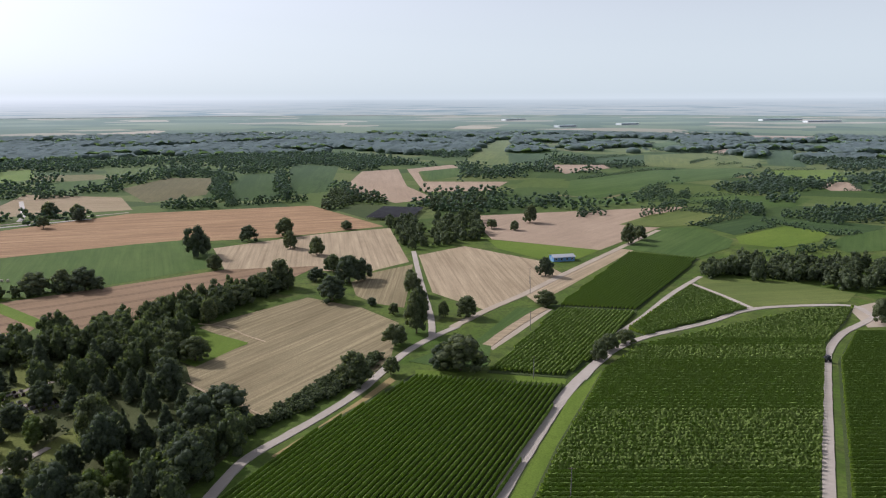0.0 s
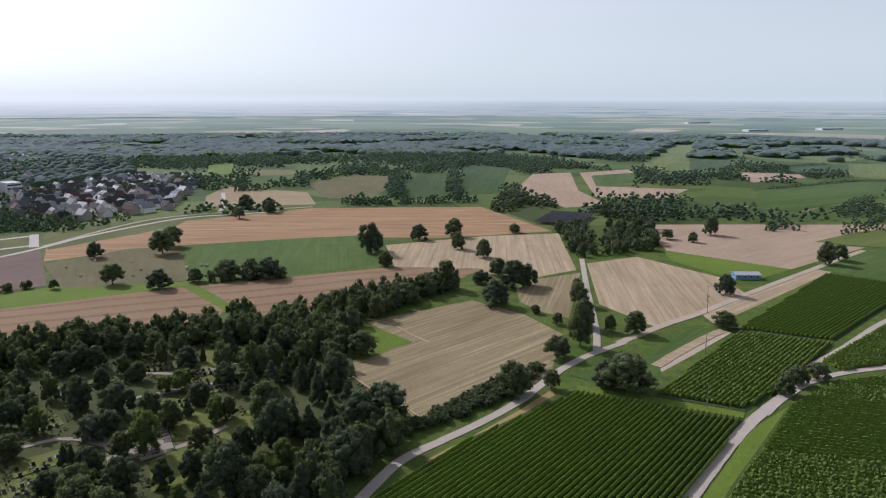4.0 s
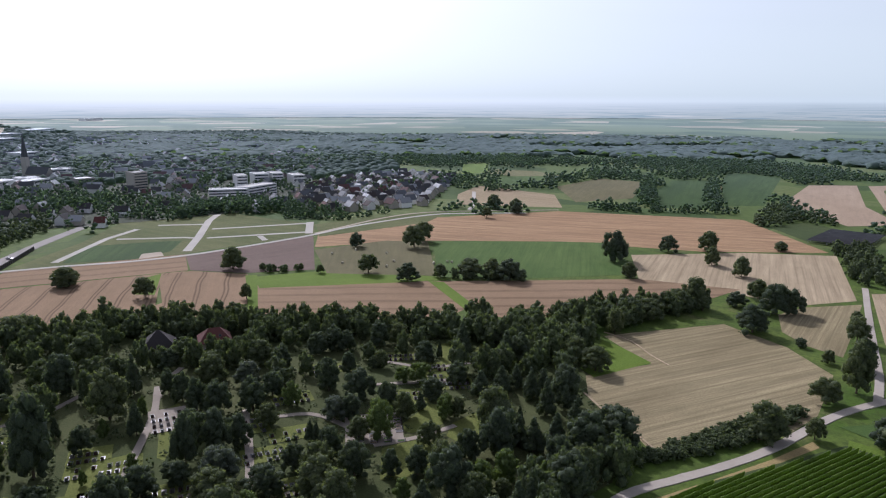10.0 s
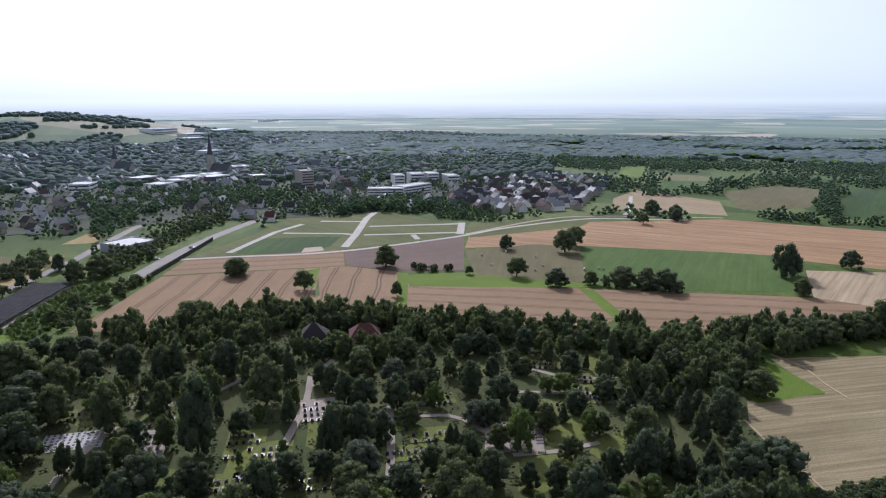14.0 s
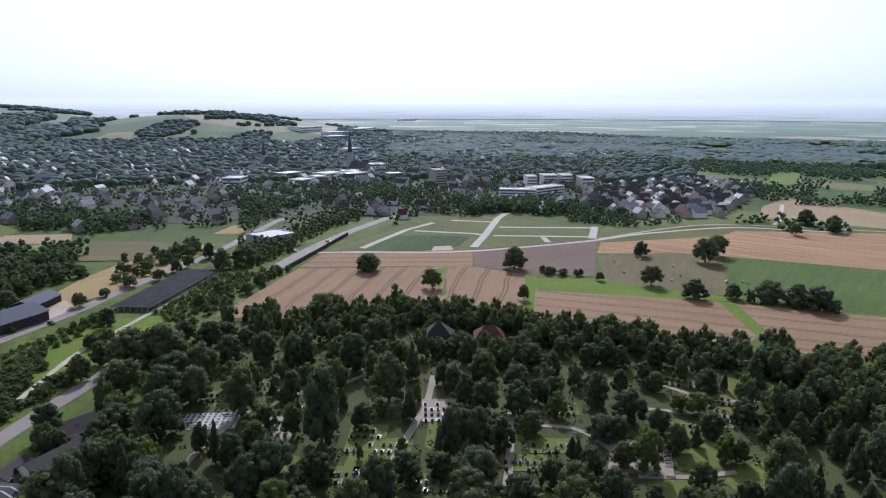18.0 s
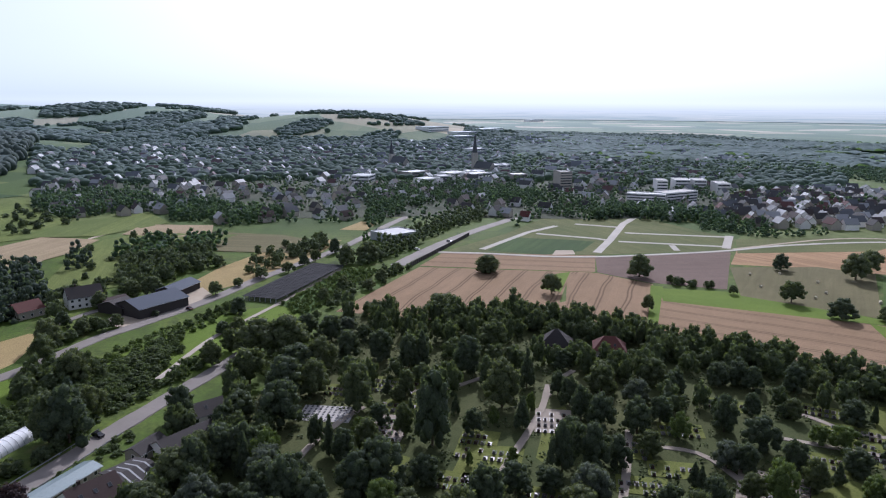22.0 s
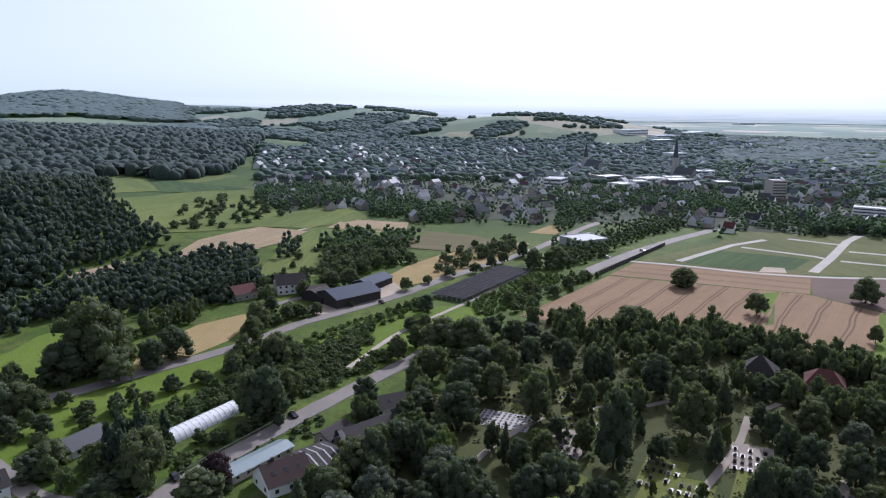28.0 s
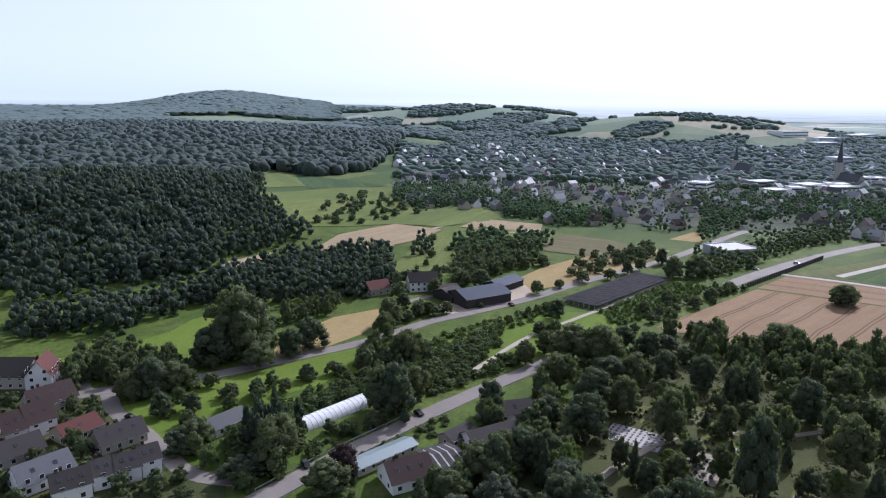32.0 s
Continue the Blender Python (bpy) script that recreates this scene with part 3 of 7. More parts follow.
field("vineyard_ground", "dark grassy soil below the near vines", "vinesoil", [(-39.6, 201.0), (-59.9, 156.8), (11.8, 156.5), (43.5, 234.9), (-11.2, 245.3)])
field("vineyard_ground", "dark grassy soil below the large vineyard", "vinesoil", [(33.3, 189.8), (20.3, 156.5), (93.8, 156.2), (160.1, 276.8), (186.4, 308.6), (202.4, 331.1), (174.5, 326.5), (132.4, 304.0), (81.0, 275.9), (60.1, 249.3)])
field("vineyard_ground", "dark grassy soil below the vines by the lane", "vinesoil", [(153.7, 257.5), (100.4, 156.2), (142.1, 156.0), (225.6, 290.8), (180.3, 292.6)])
field("grass_verge", "bright grass verge beside the road", "grass_bright", [(43.9, 226.1), (14.7, 156.5), (20.3, 156.5), (33.3, 189.8), (60.1, 249.3)])
field("wheat_field", "pink field beyond the copse", "pinkfield", [(-88.3, 752.6), (-47.3, 688.3), (-8.4, 720.2), (-43.2, 827.9), (-66.3, 1036.4), (-116.9, 1004.2), (-115.9, 829.3)])
field("wheat_field", "curved pink field around a green knoll", "pinkfield", [(-21.6, 775.2), (54.5, 783.7), (81.7, 872.3), (-24.3, 874.5), (-35.6, 994.2), (26.0, 1051.6), (14.0, 1108.1), (-53.7, 1036.1)])
field("green_field", "green field in a curve of stubble", "green", [(-17.5, 886.9), (25.6, 939.9), (23.7, 1060.6), (-34.2, 1002.2)])
field("green_field", "distant light green meadow hill", "meadow", [(66.9, 1097.0), (159.1, 1124.3), (115.8, 1301.8), (191.6, 1831.4), (120.7, 1757.8), (25.2, 1127.9)])
field("green_field", "distant dark green block", "darkgreen", [(106.8, 1146.5), (156.3, 1104.4), (205.4, 1340.9), (124.9, 1343.6)])
field("wheat_field", "distant pink field", "pinkfield", [(168.3, 966.1), (249.4, 1046.0), (253.6, 1101.8), (156.3, 1104.4)])
field("green_field", "distant green slope", "meadow", [(307.2, 1071.7), (389.5, 1060.4), (540.4, 1166.7), (519.3, 1360.0), (369.7, 1293.9)])
field("green_field", "distant dark green slope", "darkgreen", [(507.8, 1095.0), (543.5, 1047.4), (699.3, 1416.2), (616.0, 1356.8)])
field("wheat_field", "distant tan field strip", "pinkfield", [(769.2, 1730.3), (904.6, 1724.6), (1014.1, 1935.8), (866.2, 2005.7)])
field("wheat_field", "distant tan field by the wood", "pinkfield", [(432.2, 776.6), (466.5, 775.9), (500.2, 863.5), (449.5, 846.5)])
field("green_field", "dark green field beyond the hedge", "darkgreen", [(-218.9, 699.1), (-164.3, 722.9), (-227.4, 990.8), (-275.2, 961.4), (-254.3, 805.0)])
field("green_field", "dark green field beside the wood", "darkgreen", [(-162.0, 754.0), (-129.0, 777.2), (-160.9, 1083.8), (-237.3, 1114.8), (-221.1, 998.6)])
field("hay_meadow", "olive meadow between hedges", "hay", [(-295.9, 692.4), (-257.6, 755.7), (-296.9, 919.3), (-363.2, 927.6), (-372.9, 807.2)])
field("stubble_field", "mauve-tan field by the far track", "hayfar", [(-390.1, 607.8), (-290.8, 648.3), (-340.2, 734.6), (-456.2, 759.3), (-432.1, 675.6)])
field("green_field", "distant green field", "green", [(-441.5, 783.0), (-396.0, 807.7), (-437.0, 908.9), (-494.0, 865.9)])
field("green_field", "distant green field", "grass_bright", [(-550.8, 867.1), (-533.8, 911.0), (-613.3, 1050.0), (-638.5, 1008.5)])
field("nursery_ground", "dark netted nursery plot", "vinesoil", [(-65.4, 594.2), (-28.2, 587.9), (-30.0, 651.2), (-81.1, 688.9), (-101.4, 645.4)])
field("solar_ground", "dark soil under the black panels", "vinesoil", [(-367.0, 78.1), (-437.7, 131.1), (-457.7, 129.4), (-383.6, 57.7)])
field("green_field", "bright lawn by the cycle path", "grass_bright", [(-285.0, 23.1), (-282.6, 29.9), (-293.5, 46.1), (-322.8, 72.8), (-349.1, 87.1), (-364.0, 78.3), (-364.9, 57.2), (-349.6, 38.2), (-326.6, 14.4), (-303.3, -6.5)])
field("orchard_ground", "bushy green orchard strip", "bush", [(-342.0, 85.9), (-423.9, 151.0), (-434.8, 129.4), (-367.0, 78.7)])
field("meadow_slope", "long green meadow with orchard trees", "grass_bright", [(-225.6, -91.5), (-213.1, -75.7), (-218.2, -61.5), (-250.2, -49.5), (-274.3, -25.3), (-323.2, -19.3), (-305.1, -31.4), (-262.6, -75.4), (-235.6, -102.0)])
field("meadow_slope", "green meadow below the forest", "grass_bright", [(-266.1, -140.9), (-273.5, -121.7), (-277.6, -104.9), (-279.7, -96.8), (-306.8, -105.9), (-330.3, -101.6), (-352.2, -107.9), (-333.8, -120.5), (-314.6, -122.7), (-302.9, -130.0), (-282.5, -148.8), (-264.4, -158.4)])
field("dry_meadow", "dry yellow grass plot", "drygrass", [(-291.8, -52.8), (-320.1, -34.4), (-356.4, -27.1), (-359.6, -34.9), (-344.2, -53.3), (-310.5, -68.3), (-282.6, -66.7)])
field("meadow_slope", "broad green pasture with fruit trees", "meadow", [(-574.6, -150.5), (-547.1, -121.8), (-560.2, -95.6), (-589.7, -59.2), (-590.8, -21.4), (-646.3, 31.2), (-713.0, 13.4), (-661.8, -46.1), (-758.1, -89.4), (-849.1, -103.6), (-845.9, -166.3), (-673.4, -217.0)])
field("field", "tan field below the pasture", "hayfar", [(-486.2, -83.2), (-510.1, -51.4), (-532.8, -34.4), (-576.2, -19.2), (-584.8, -38.7), (-589.7, -59.2), (-533.2, -94.0), (-484.8, -102.0)])
field("field", "tan plot near the town", "hayfar", [(-577.7, 25.6), (-574.4, 59.5), (-622.9, 64.4), (-641.0, 10.0), (-595.8, -5.2)])
field("meadow_slope", "pasture running down to the farm", "meadow", [(-423.8, -27.5), (-435.1, 0.7), (-507.3, 10.0), (-550.0, 25.8), (-547.0, 60.2), (-572.8, 79.5), (-598.7, 16.0), (-577.2, -15.6), (-525.5, -32.7), (-444.7, -41.1)])
field("dry_meadow", "dry grass with fruit trees by the road", "drygrass", [(-405.3, 42.8), (-417.7, 66.0), (-475.3, 118.7), (-525.4, 150.5), (-531.9, 137.4), (-503.0, 89.0), (-462.0, 55.5), (-425.0, 35.0)])
field("field", "tan plot by the forest edge", "pinkfield", [(-429.6, -141.5), (-459.8, -122.6), (-472.6, -126.8), (-440.3, -151.2)])
field("meadow_slope", "upper green meadow in the forest", "meadow", [(-789.8, -237.7), (-837.0, -201.9), (-977.8, -260.9), (-1004.8, -302.1), (-946.9, -324.0)])
field("field", "tan plot within the town gardens", "drygrass", [(-558.7, 179.4), (-591.1, 198.8), (-603.6, 187.7), (-569.3, 159.5)])
field("far_meadow", "pale far meadow plateau between forests", "meadow", [(-2045.4, -899.7), (-2236.2, -633.3), (-2422.2, -451.1), (-2414.0, -884.5), (-2206.7, -1055.8)])
# dark yard tone includes the shadows between the houses
field("village_ground", "yards and gardens between the houses, shade put into their dark tone", "shaded_soil", [(-171.1, -111.0), (-177.4, -41.6), (-189.3, -46.3), (-195.5, -62.1), (-225.4, -93.4), (-248.1, -114.3), (-255.7, -147.7), (-243.8, -170.1)])
field("grass_strip", "bright green grass lane between wheat fields", "grass_bright", [(-181.8, 298.9), (-176.6, 303.8), (-222.9, 339.1), (-231.6, 336.0)])
field("grass_strip", "bright green grass island under the field tree", "grass_bright", [(-335.3, 227.6), (-374.5, 258.5), (-373.2, 247.3), (-344.9, 221.9)])
field("grass_strip", "green lane beside the wheat", "grass_bright", [(-266.2, 233.0), (-263.1, 236.0), (-324.5, 289.3), (-329.6, 284.5)])
field("planted_plot", "dark green planted rows on a building plot", "darkgreen", [(-424.6, 269.6), (-426.0, 300.1), (-452.6, 329.3), (-468.1, 310.8), (-488.9, 277.5), (-450.7, 238.0)])
field("bare_plot", "pale rubble heap on the building plot", "gravel", [(-417.8, 289.9), (-430.5, 296.1), (-434.7, 284.2), (-422.2, 273.8)])
field("farm_yard", "pale gravel yard round the barns", "gravel", [(-351.9, 4.8), (-368.9, 27.0), (-398.5, 47.2), (-416.6, 43.1), (-384.7, 2.5), (-365.6, -5.0)])
field("parking_yard", "grey paved yard by the guest house", "asphalt", [(-242.4, -121.5), (-248.6, -120.0), (-262.9, -131.5), (-258.6, -140.6), (-242.4, -131.8)])
field("field", "dark green vineyard strip above the pasture", "darkgreen", [(-873.1, -108.8), (-931.3, -186.0), (-977.8, -260.9), (-806.3, -193.4)])
field("green_field", "yellow-green meadow slope below the vineyards", "meadow", [(179.3, 552.6), (208.3, 562.6), (254.9, 604.5), (216.2, 637.1), (182.8, 611.7), (143.5, 563.5)])
field("vineyard_field", "green vineyard slope in long rows", "darkgreen", [(257.6, 607.5), (277.0, 561.7), (292.7, 513.0), (326.8, 526.2), (355.3, 552.8), (282.2, 610.3), (225.1, 640.4)])
field("vineyard_field", "dark grey-green vineyard block", "darkgreen", [(218.9, 516.1), (269.1, 556.5), (263.4, 601.4), (206.4, 557.4)])
field("green_field", "bright yellow-green vineyard block", "grass_bright", [(210.0, 484.6), (230.6, 468.9), (269.8, 491.9), (295.8, 526.6), (274.2, 553.9), (217.0, 509.5)])
field("green_field", "green plot with young trees", "green", [(162.3, 439.9), (195.9, 469.3), (211.0, 498.9), (201.0, 549.7), (171.7, 542.6), (119.4, 470.2)])
field("vineyard_field", "green vine plot beside the pale lane", "green", [(268.6, 454.0), (312.8, 464.3), (363.6, 550.1), (303.2, 515.1), (269.6, 483.9)])
field("green_field", "broad green vineyard plain", "green", [(160.8, 717.3), (270.6, 844.3), (379.9, 911.2), (457.0, 1023.4), (424.7, 1041.5), (298.1, 1010.5), (161.3, 883.1), (130.4, 744.1)])
field("green_field", "distant yellow-green slope", "meadow", [(474.2, 1049.2), (517.1, 1156.4), (446.5, 1192.0), (355.6, 1061.2)])
field("green_field", "distant meadow between copses", "grass_bright", [(427.4, 829.7), (514.3, 888.3), (566.4, 1012.2), (467.4, 1006.3), (424.1, 930.9)])
field("green_field", "distant dark vineyard plot", "darkgreen", [(233.9, 1092.6), (318.0, 1109.9), (458.2, 1347.2), (359.4, 1294.2), (260.8, 1220.9)])
field("green_field", "distant narrow meadow", "meadow", [(349.5, 1336.3), (463.5, 1424.3), (443.1, 1511.6), (323.4, 1462.7)])
field("green_field", "distant green plot", "green", [(431.3, 1393.5), (532.4, 1490.3), (556.9, 1715.4), (460.8, 1608.6)])
field("wheat_field", "distant small tan plot", "pinkfield", [(508.2, 1276.2), (574.6, 1388.7), (590.3, 1470.5), (497.8, 1331.5)])
field("green_field", "green strip by the hedge", "green", [(116.6, 663.1), (192.0, 692.2), (210.9, 729.3), (124.5, 709.5)])
field("green_field", "dark green field with hedges", "green", [(229.0, 676.1), (287.6, 698.6), (327.7, 652.6), (380.6, 713.5), (312.3, 745.4), (230.5, 716.1)])
field("dirt_strip", "pale bare strip between track and vineyard", "stubble_pale", [(46.9, 338.2), (65.9, 366.1), (123.4, 455.6), (159.1, 508.0), (163.7, 530.7), (100.8, 442.2), (70.5, 393.4), (42.9, 352.8)])
field("dry_verge", "dry tan verge along the vineyard road", "drygrass", [(-45.9, 182.2), (-39.1, 198.0), (-27.6, 219.1), (-17.5, 239.4), (-19.8, 242.6), (-28.1, 223.7), (-39.7, 201.8), (-49.6, 184.1)])
field("gravel_patch", "sandy junction of the vineyard lanes", "gravel", [(189.8, 298.6), (210.9, 301.8), (230.1, 335.6), (215.8, 337.6), (197.6, 327.9)])
field("fallow_field", "weedy olive fallow strip beside the pasture", "hay", [(-529.6, 15.2), (-516.3, 52.9), (-486.1, 115.7), (-516.3, 138.7), (-559.7, 112.1), (-596.0, 53.8), (-584.3, -7.3)])
field("gravel_patch", "pale dirt triangle at the crossing", "gravel", [(20.1, 270.9), (32.0, 290.6), (53.2, 327.5), (48.3, 327.5), (30.1, 296.0), (17.6, 276.3)])
road("farm_road", "pale concrete farm road", "concrete", 3.4, [(-61.3, 156.8), (-56.8, 180.9), (-48.8, 195.1), (-38.7, 211.8), (-29.0, 231.3), (-17.0, 264.7), (-6.0, 285.0), (6.4, 301.7)])
road("farm_road", "pale concrete farm track", "concrete", 3.0, [(-4.9, 286.4), (-6.1, 317.0), (-12.6, 380.0), (-20.1, 462.6)])
road("farm_track", "light gravel track", "gravel", 4.0, [(3.8, 300.1), (22.1, 327.7), (43.3, 356.1), (71.5, 398.7), (123.4, 473.9), (168.1, 537.8)])
road("farm_road", "pale concrete vineyard road", "concrete", 4.0, [(11.8, 156.5), (23.5, 184.8), (42.0, 226.1), (57.5, 253.3), (65.7, 265.5)])
road("farm_road", "pale vineyard lane", "concrete", 3.2, [(50.6, 240.0), (64.3, 264.2), (86.1, 285.8), (120.2, 305.8), (149.9, 326.7), (183.5, 333.1), (202.4, 331.1), (202.2, 315.4), (208.6, 302.7)])
road("vineyard_lane", "narrow pale lane", "concrete", 2.8, [(76.9, 291.8), (94.7, 316.2), (120.6, 355.4), (148.4, 391.3)])
road("vineyard_lane", "narrow pale lane", "concrete", 2.4, [(137.8, 374.9), (145.6, 350.8), (151.1, 327.6)])
road("vineyard_lane", "pale lane along the vineyard", "concrete", 3.2, [(201.5, 313.5), (191.7, 305.2), (173.2, 289.6), (157.2, 270.1), (146.2, 251.6), (96.3, 157.4)])
road("dirt_track", "sandy track by the grass", "stubble_pale", 4.5, [(18.1, 276.3), (28.8, 296.0), (43.2, 320.2), (49.9, 329.4)])
road("field_track", "pale track", "gravel", 3, [(-287.6, 632.1), (-370.5, 559.9), (-394.6, 508.7), (-392.5, 407.2)])
road("main_road", "grey asphalt country road with pale edges", "asphalt", 7.2, [(-180.5, -36.7), (-189.9, -30.6), (-208.0, -19.0), (-227.1, -4.8), (-240.3, 4.9), (-262.2, 22.6), (-281.6, 38.8), (-320.2, 68.8)])
road("main_road", "grey asphalt country road", "asphalt", 7.0, [(-235.0, -133.5), (-249.3, -112.8), (-263.9, -84.8), (-284.5, -60.2), (-310.5, -30.0), (-341.6, -5.5), (-357.5, 12.9), (-389.0, 45.3), (-426.7, 76.8), (-494.6, 141.2), (-584.6, 209.9), (-694.5, 300.6)])
road("main_road", "pale main road into the town", "asphalt", 9, [(-428.9, 162.1), (-451.5, 182.5), (-489.6, 220.8), (-530.6, 268.0), (-574.3, 324.4), (-663.2, 432.7)])
road("side_road", "grey side road", "asphalt", 5.5, [(-249.1, -114.8), (-231.1, -101.5), (-216.2, -82.8), (-197.0, -62.8), (-191.9, -50.6), (-192.6, -42.8)])
road("cycle_path", "pale cycle path", "concrete", 2.5, [(-281.5, 18.7), (-292.1, 24.5), (-309.3, 33.1), (-329.7, 46.0), (-365.7, 75.7), (-399.4, 101.5), (-433.3, 127.4)])
road("field_lane", "pale lane to the far field", "palelane", 4, [(-429.2, 705.5), (-375.6, 617.8), (-359.0, 583.4)])
road("cemetery_path", "narrow gravel cemetery path", "cemetery_gravel", 2.4, [(-223.2, 154.0), (-202.8, 138.5), (-180.0, 116.1), (-161.9, 98.5)])
road("cemetery_path", "narrow gravel cemetery path", "cemetery_gravel", 2.4, [(-181.3, 159.0), (-156.0, 139.0), (-133.3, 119.4)])
road("cemetery_path", "narrow gravel cemetery path", "cemetery_gravel", 2.2, [(-173.4, 154.4), (-161.3, 168.9), (-146.0, 169.2), (-132.0, 166.9)])
road("cemetery_path", "narrow gravel cemetery path", "cemetery_gravel", 2.2, [(-129.6, 164.2), (-121.6, 175.8), (-116.4, 189.3)])
road("cemetery_path", "narrow gravel cemetery path", "cemetery_gravel", 2.2, [(-169.9, 220.9), (-151.7, 226.0), (-142.3, 238.9), (-132.9, 243.9)])
road("cemetery_path", "narrow gravel cemetery path", "cemetery_gravel", 2.2, [(-164.6, 195.1), (-148.2, 210.7), (-134.8, 223.5)])
road("cemetery_path", "narrow gravel cemetery path", "cemetery_gravel", 2.2, [(-232.0, 170.4), (-225.8, 159.5), (-214.0, 148.0)])
road("cemetery_path", "narrow gravel cemetery path", "cemetery_gravel", 2.2, [(-196.1, 53.0), (-208.5, 61.7), (-222.2, 75.2), (-229.6, 84.6)])
road("cemetery_path", "narrow gravel cemetery path", "cemetery_gravel", 2.2, [(-236.9, 102.5), (-233.2, 115.4), (-238.5, 134.1)])
road("plot_lane", "pale gravel lane of new building plots", "palelane", 6, [(-536.2, 428.1), (-511.0, 398.2), (-453.0, 343.6), (-417.4, 307.2)])
road("plot_lane", "pale gravel lane of new building plots", "palelane", 4.5, [(-474.8, 373.2), (-429.6, 439.6)])
road("plot_lane", "pale gravel lane of new building plots", "palelane", 4.5, [(-446.0, 346.3), (-401.2, 409.0)])
road("plot_lane", "pale gravel lane of new building plots", "palelane", 6, [(-433.6, 443.4), (-396.1, 404.1)])
road("plot_lane", "pale gravel lane of new building plots", "palelane", 5, [(-523.1, 337.5), (-504.9, 300.8), (-456.3, 236.2)])
road("plot_lane", "pale gravel lane of new building plots", "palelane", 4.5, [(-497.3, 303.9), (-461.7, 337.7), (-451.4, 341.4)])
road("plot_lane", "pale gravel lane of new building plots", "palelane", 4.5, [(-419.7, 375.0), (-402.3, 365.2)])
road("tyre_track", "pale tyre track along the stubble edge", "stubble_pale", 0.8, [(-112.2, 306.1), (-98.3, 301.2), (-85.4, 289.1), (-75.3, 281.3)])
road("tyre_track", "pale tyre track along the stubble edge", "stubble_pale", 0.8, [(-92.6, 237.4), (-80.5, 226.8), (-67.6, 217.8), (-56.7, 208.4)])
road("plot_lane", "pale gravel lane of new building plots", "palelane", 4.5, [(-525.4, 358.4), (-497.4, 385.0)])
road("field_track", "pale dirt track along the building plots", "palelane", 4, [(-458.7, 203.1), (-442.0, 233.7), (-419.6, 266.7), (-405.7, 300.0), (-397.7, 339.1), (-389.7, 397.3), (-388.6, 456.7), (-370.8, 536.7), (-338.1, 570.0), (-304.4, 596.2)])
road("field_track", "pale track through the pasture", "gravel", 3, [(-510.1, -51.4), (-562.0, -34.7), (-604.4, -13.0), (-644.9, 25.1)])
road("side_road", "narrow lane to the white farmhouse", "asphalt", 4, [(-368.7, -26.1), (-386.8, -10.1), (-400.8, 10.9), (-414.9, 26.7)])
CEMETERY = [(-345, 108), (-262, 222), (-215, 258), (-165, 268), (-112, 280), (-95, 262), (-70, 212), (-62, 185), (-72, 150), (-95, 105), (-150, 40), (-180, 8), (-215, 20), (-262, 60), (-300, 82)]
LAWNS = [
    [(-170.0, 89.8), (-191.7, 106.4), (-185.2, 119.5), (-168.5, 108.6), (-160.5, 101.0)],
    [(-176.7, 122.3), (-203.9, 142.2), (-204.6, 149.6), (-193.1, 145.8), (-173.5, 122.7)],
    [(-239.6, 75.0), (-249.3, 78.8), (-242.5, 86.0), (-234.8, 83.5)],
    [(-185.0, 74.0), (-197.0, 81.0), (-190.6, 87.8), (-179.2, 81.3)],
    [(-115.4, 150.0), (-126.3, 164.1), (-122.1, 174.1), (-113.8, 177.3), (-106.9, 166.2), (-110.6, 153.8)],
    [(-130.8, 177.0), (-132.9, 198.3), (-127.7, 200.2), (-120.4, 188.0), (-124.7, 177.3)],
    [(-114.8, 181.9), (-118.3, 190.3), (-115.7, 202.6), (-106.3, 196.8), (-104.2, 184.6), (-110.5, 180.7)],
    [(-149.1, 230.4), (-165.4, 248.9), (-161.9, 255.4), (-146.7, 237.6)],
    [(-148.1, 251.1), (-150.4, 261.9), (-144.7, 259.9), (-143.5, 250.8)],
    [(-136.2, 237.0), (-134.6, 250.4), (-130.4, 240.9), (-133.2, 234.4)],
]
plot_count = len(FIELDS)
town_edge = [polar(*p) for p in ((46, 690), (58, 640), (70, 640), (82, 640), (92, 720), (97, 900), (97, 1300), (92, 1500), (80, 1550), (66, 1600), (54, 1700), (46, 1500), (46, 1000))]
# one dark sheet, so no bright ground shows between the trees
field("town_ground", "dark grey-green gardens and streets below the town trees", "townsoil", town_edge, lift=0.01)
# tree shade goes into this sheet's colour; the open lawns are kept brighter
field("cemetery_ground", "grass and bare soil of the cemetery, tree shade put into the colour", "shaded_soil", CEMETERY[::-1], lift=0.014)
for lawn in LAWNS:
    area = sum(p[0] * q[1] - q[0] * p[1] for p, q in zip(lawn, lawn[1:] + lawn[:1]))
    field("cemetery_lawn", "lit lawn between cemetery trees", "grave_lawn", lawn if area > 0 else lawn[::-1])
del FIELDS[plot_count:]

# ---- buildings ----
class Solid:
    """Collects boxes and prisms into one mesh."""

    def __init__(self):
        self.v, self.t, self.m = [], [], []

    def prism(self, low, high, mat=0):
        """Joins two rings of points, closed at both ends."""
        n, k = len(low), len(self.v)
        self.v += list(low) + list(high)
        for i in range(n):
            j = (i + 1) % n
            self.t += [(k + i, k + j, k + n + j), (k + i, k + n + j, k + n + i)]
        for i in range(1, n - 1):
            self.t += [(k, k + i + 1, k + i), (k + n, k + n + i, k + n + i + 1)]
        self.m += [mat] * (2 * n + 2 * (n - 2))
        return self

    def box(self, x0, x1, y0, y1, z0, z1, mat=0):
        ring = lambda z: [(x0, y0, z), (x1, y0, z), (x1, y1, z), (x0, y1, z)]
        return self.prism(ring(z0), ring(z1), mat)

    def mesh(self, name, *mats):
        return tri_mesh(name, self.v, self.t, mats, self.m)


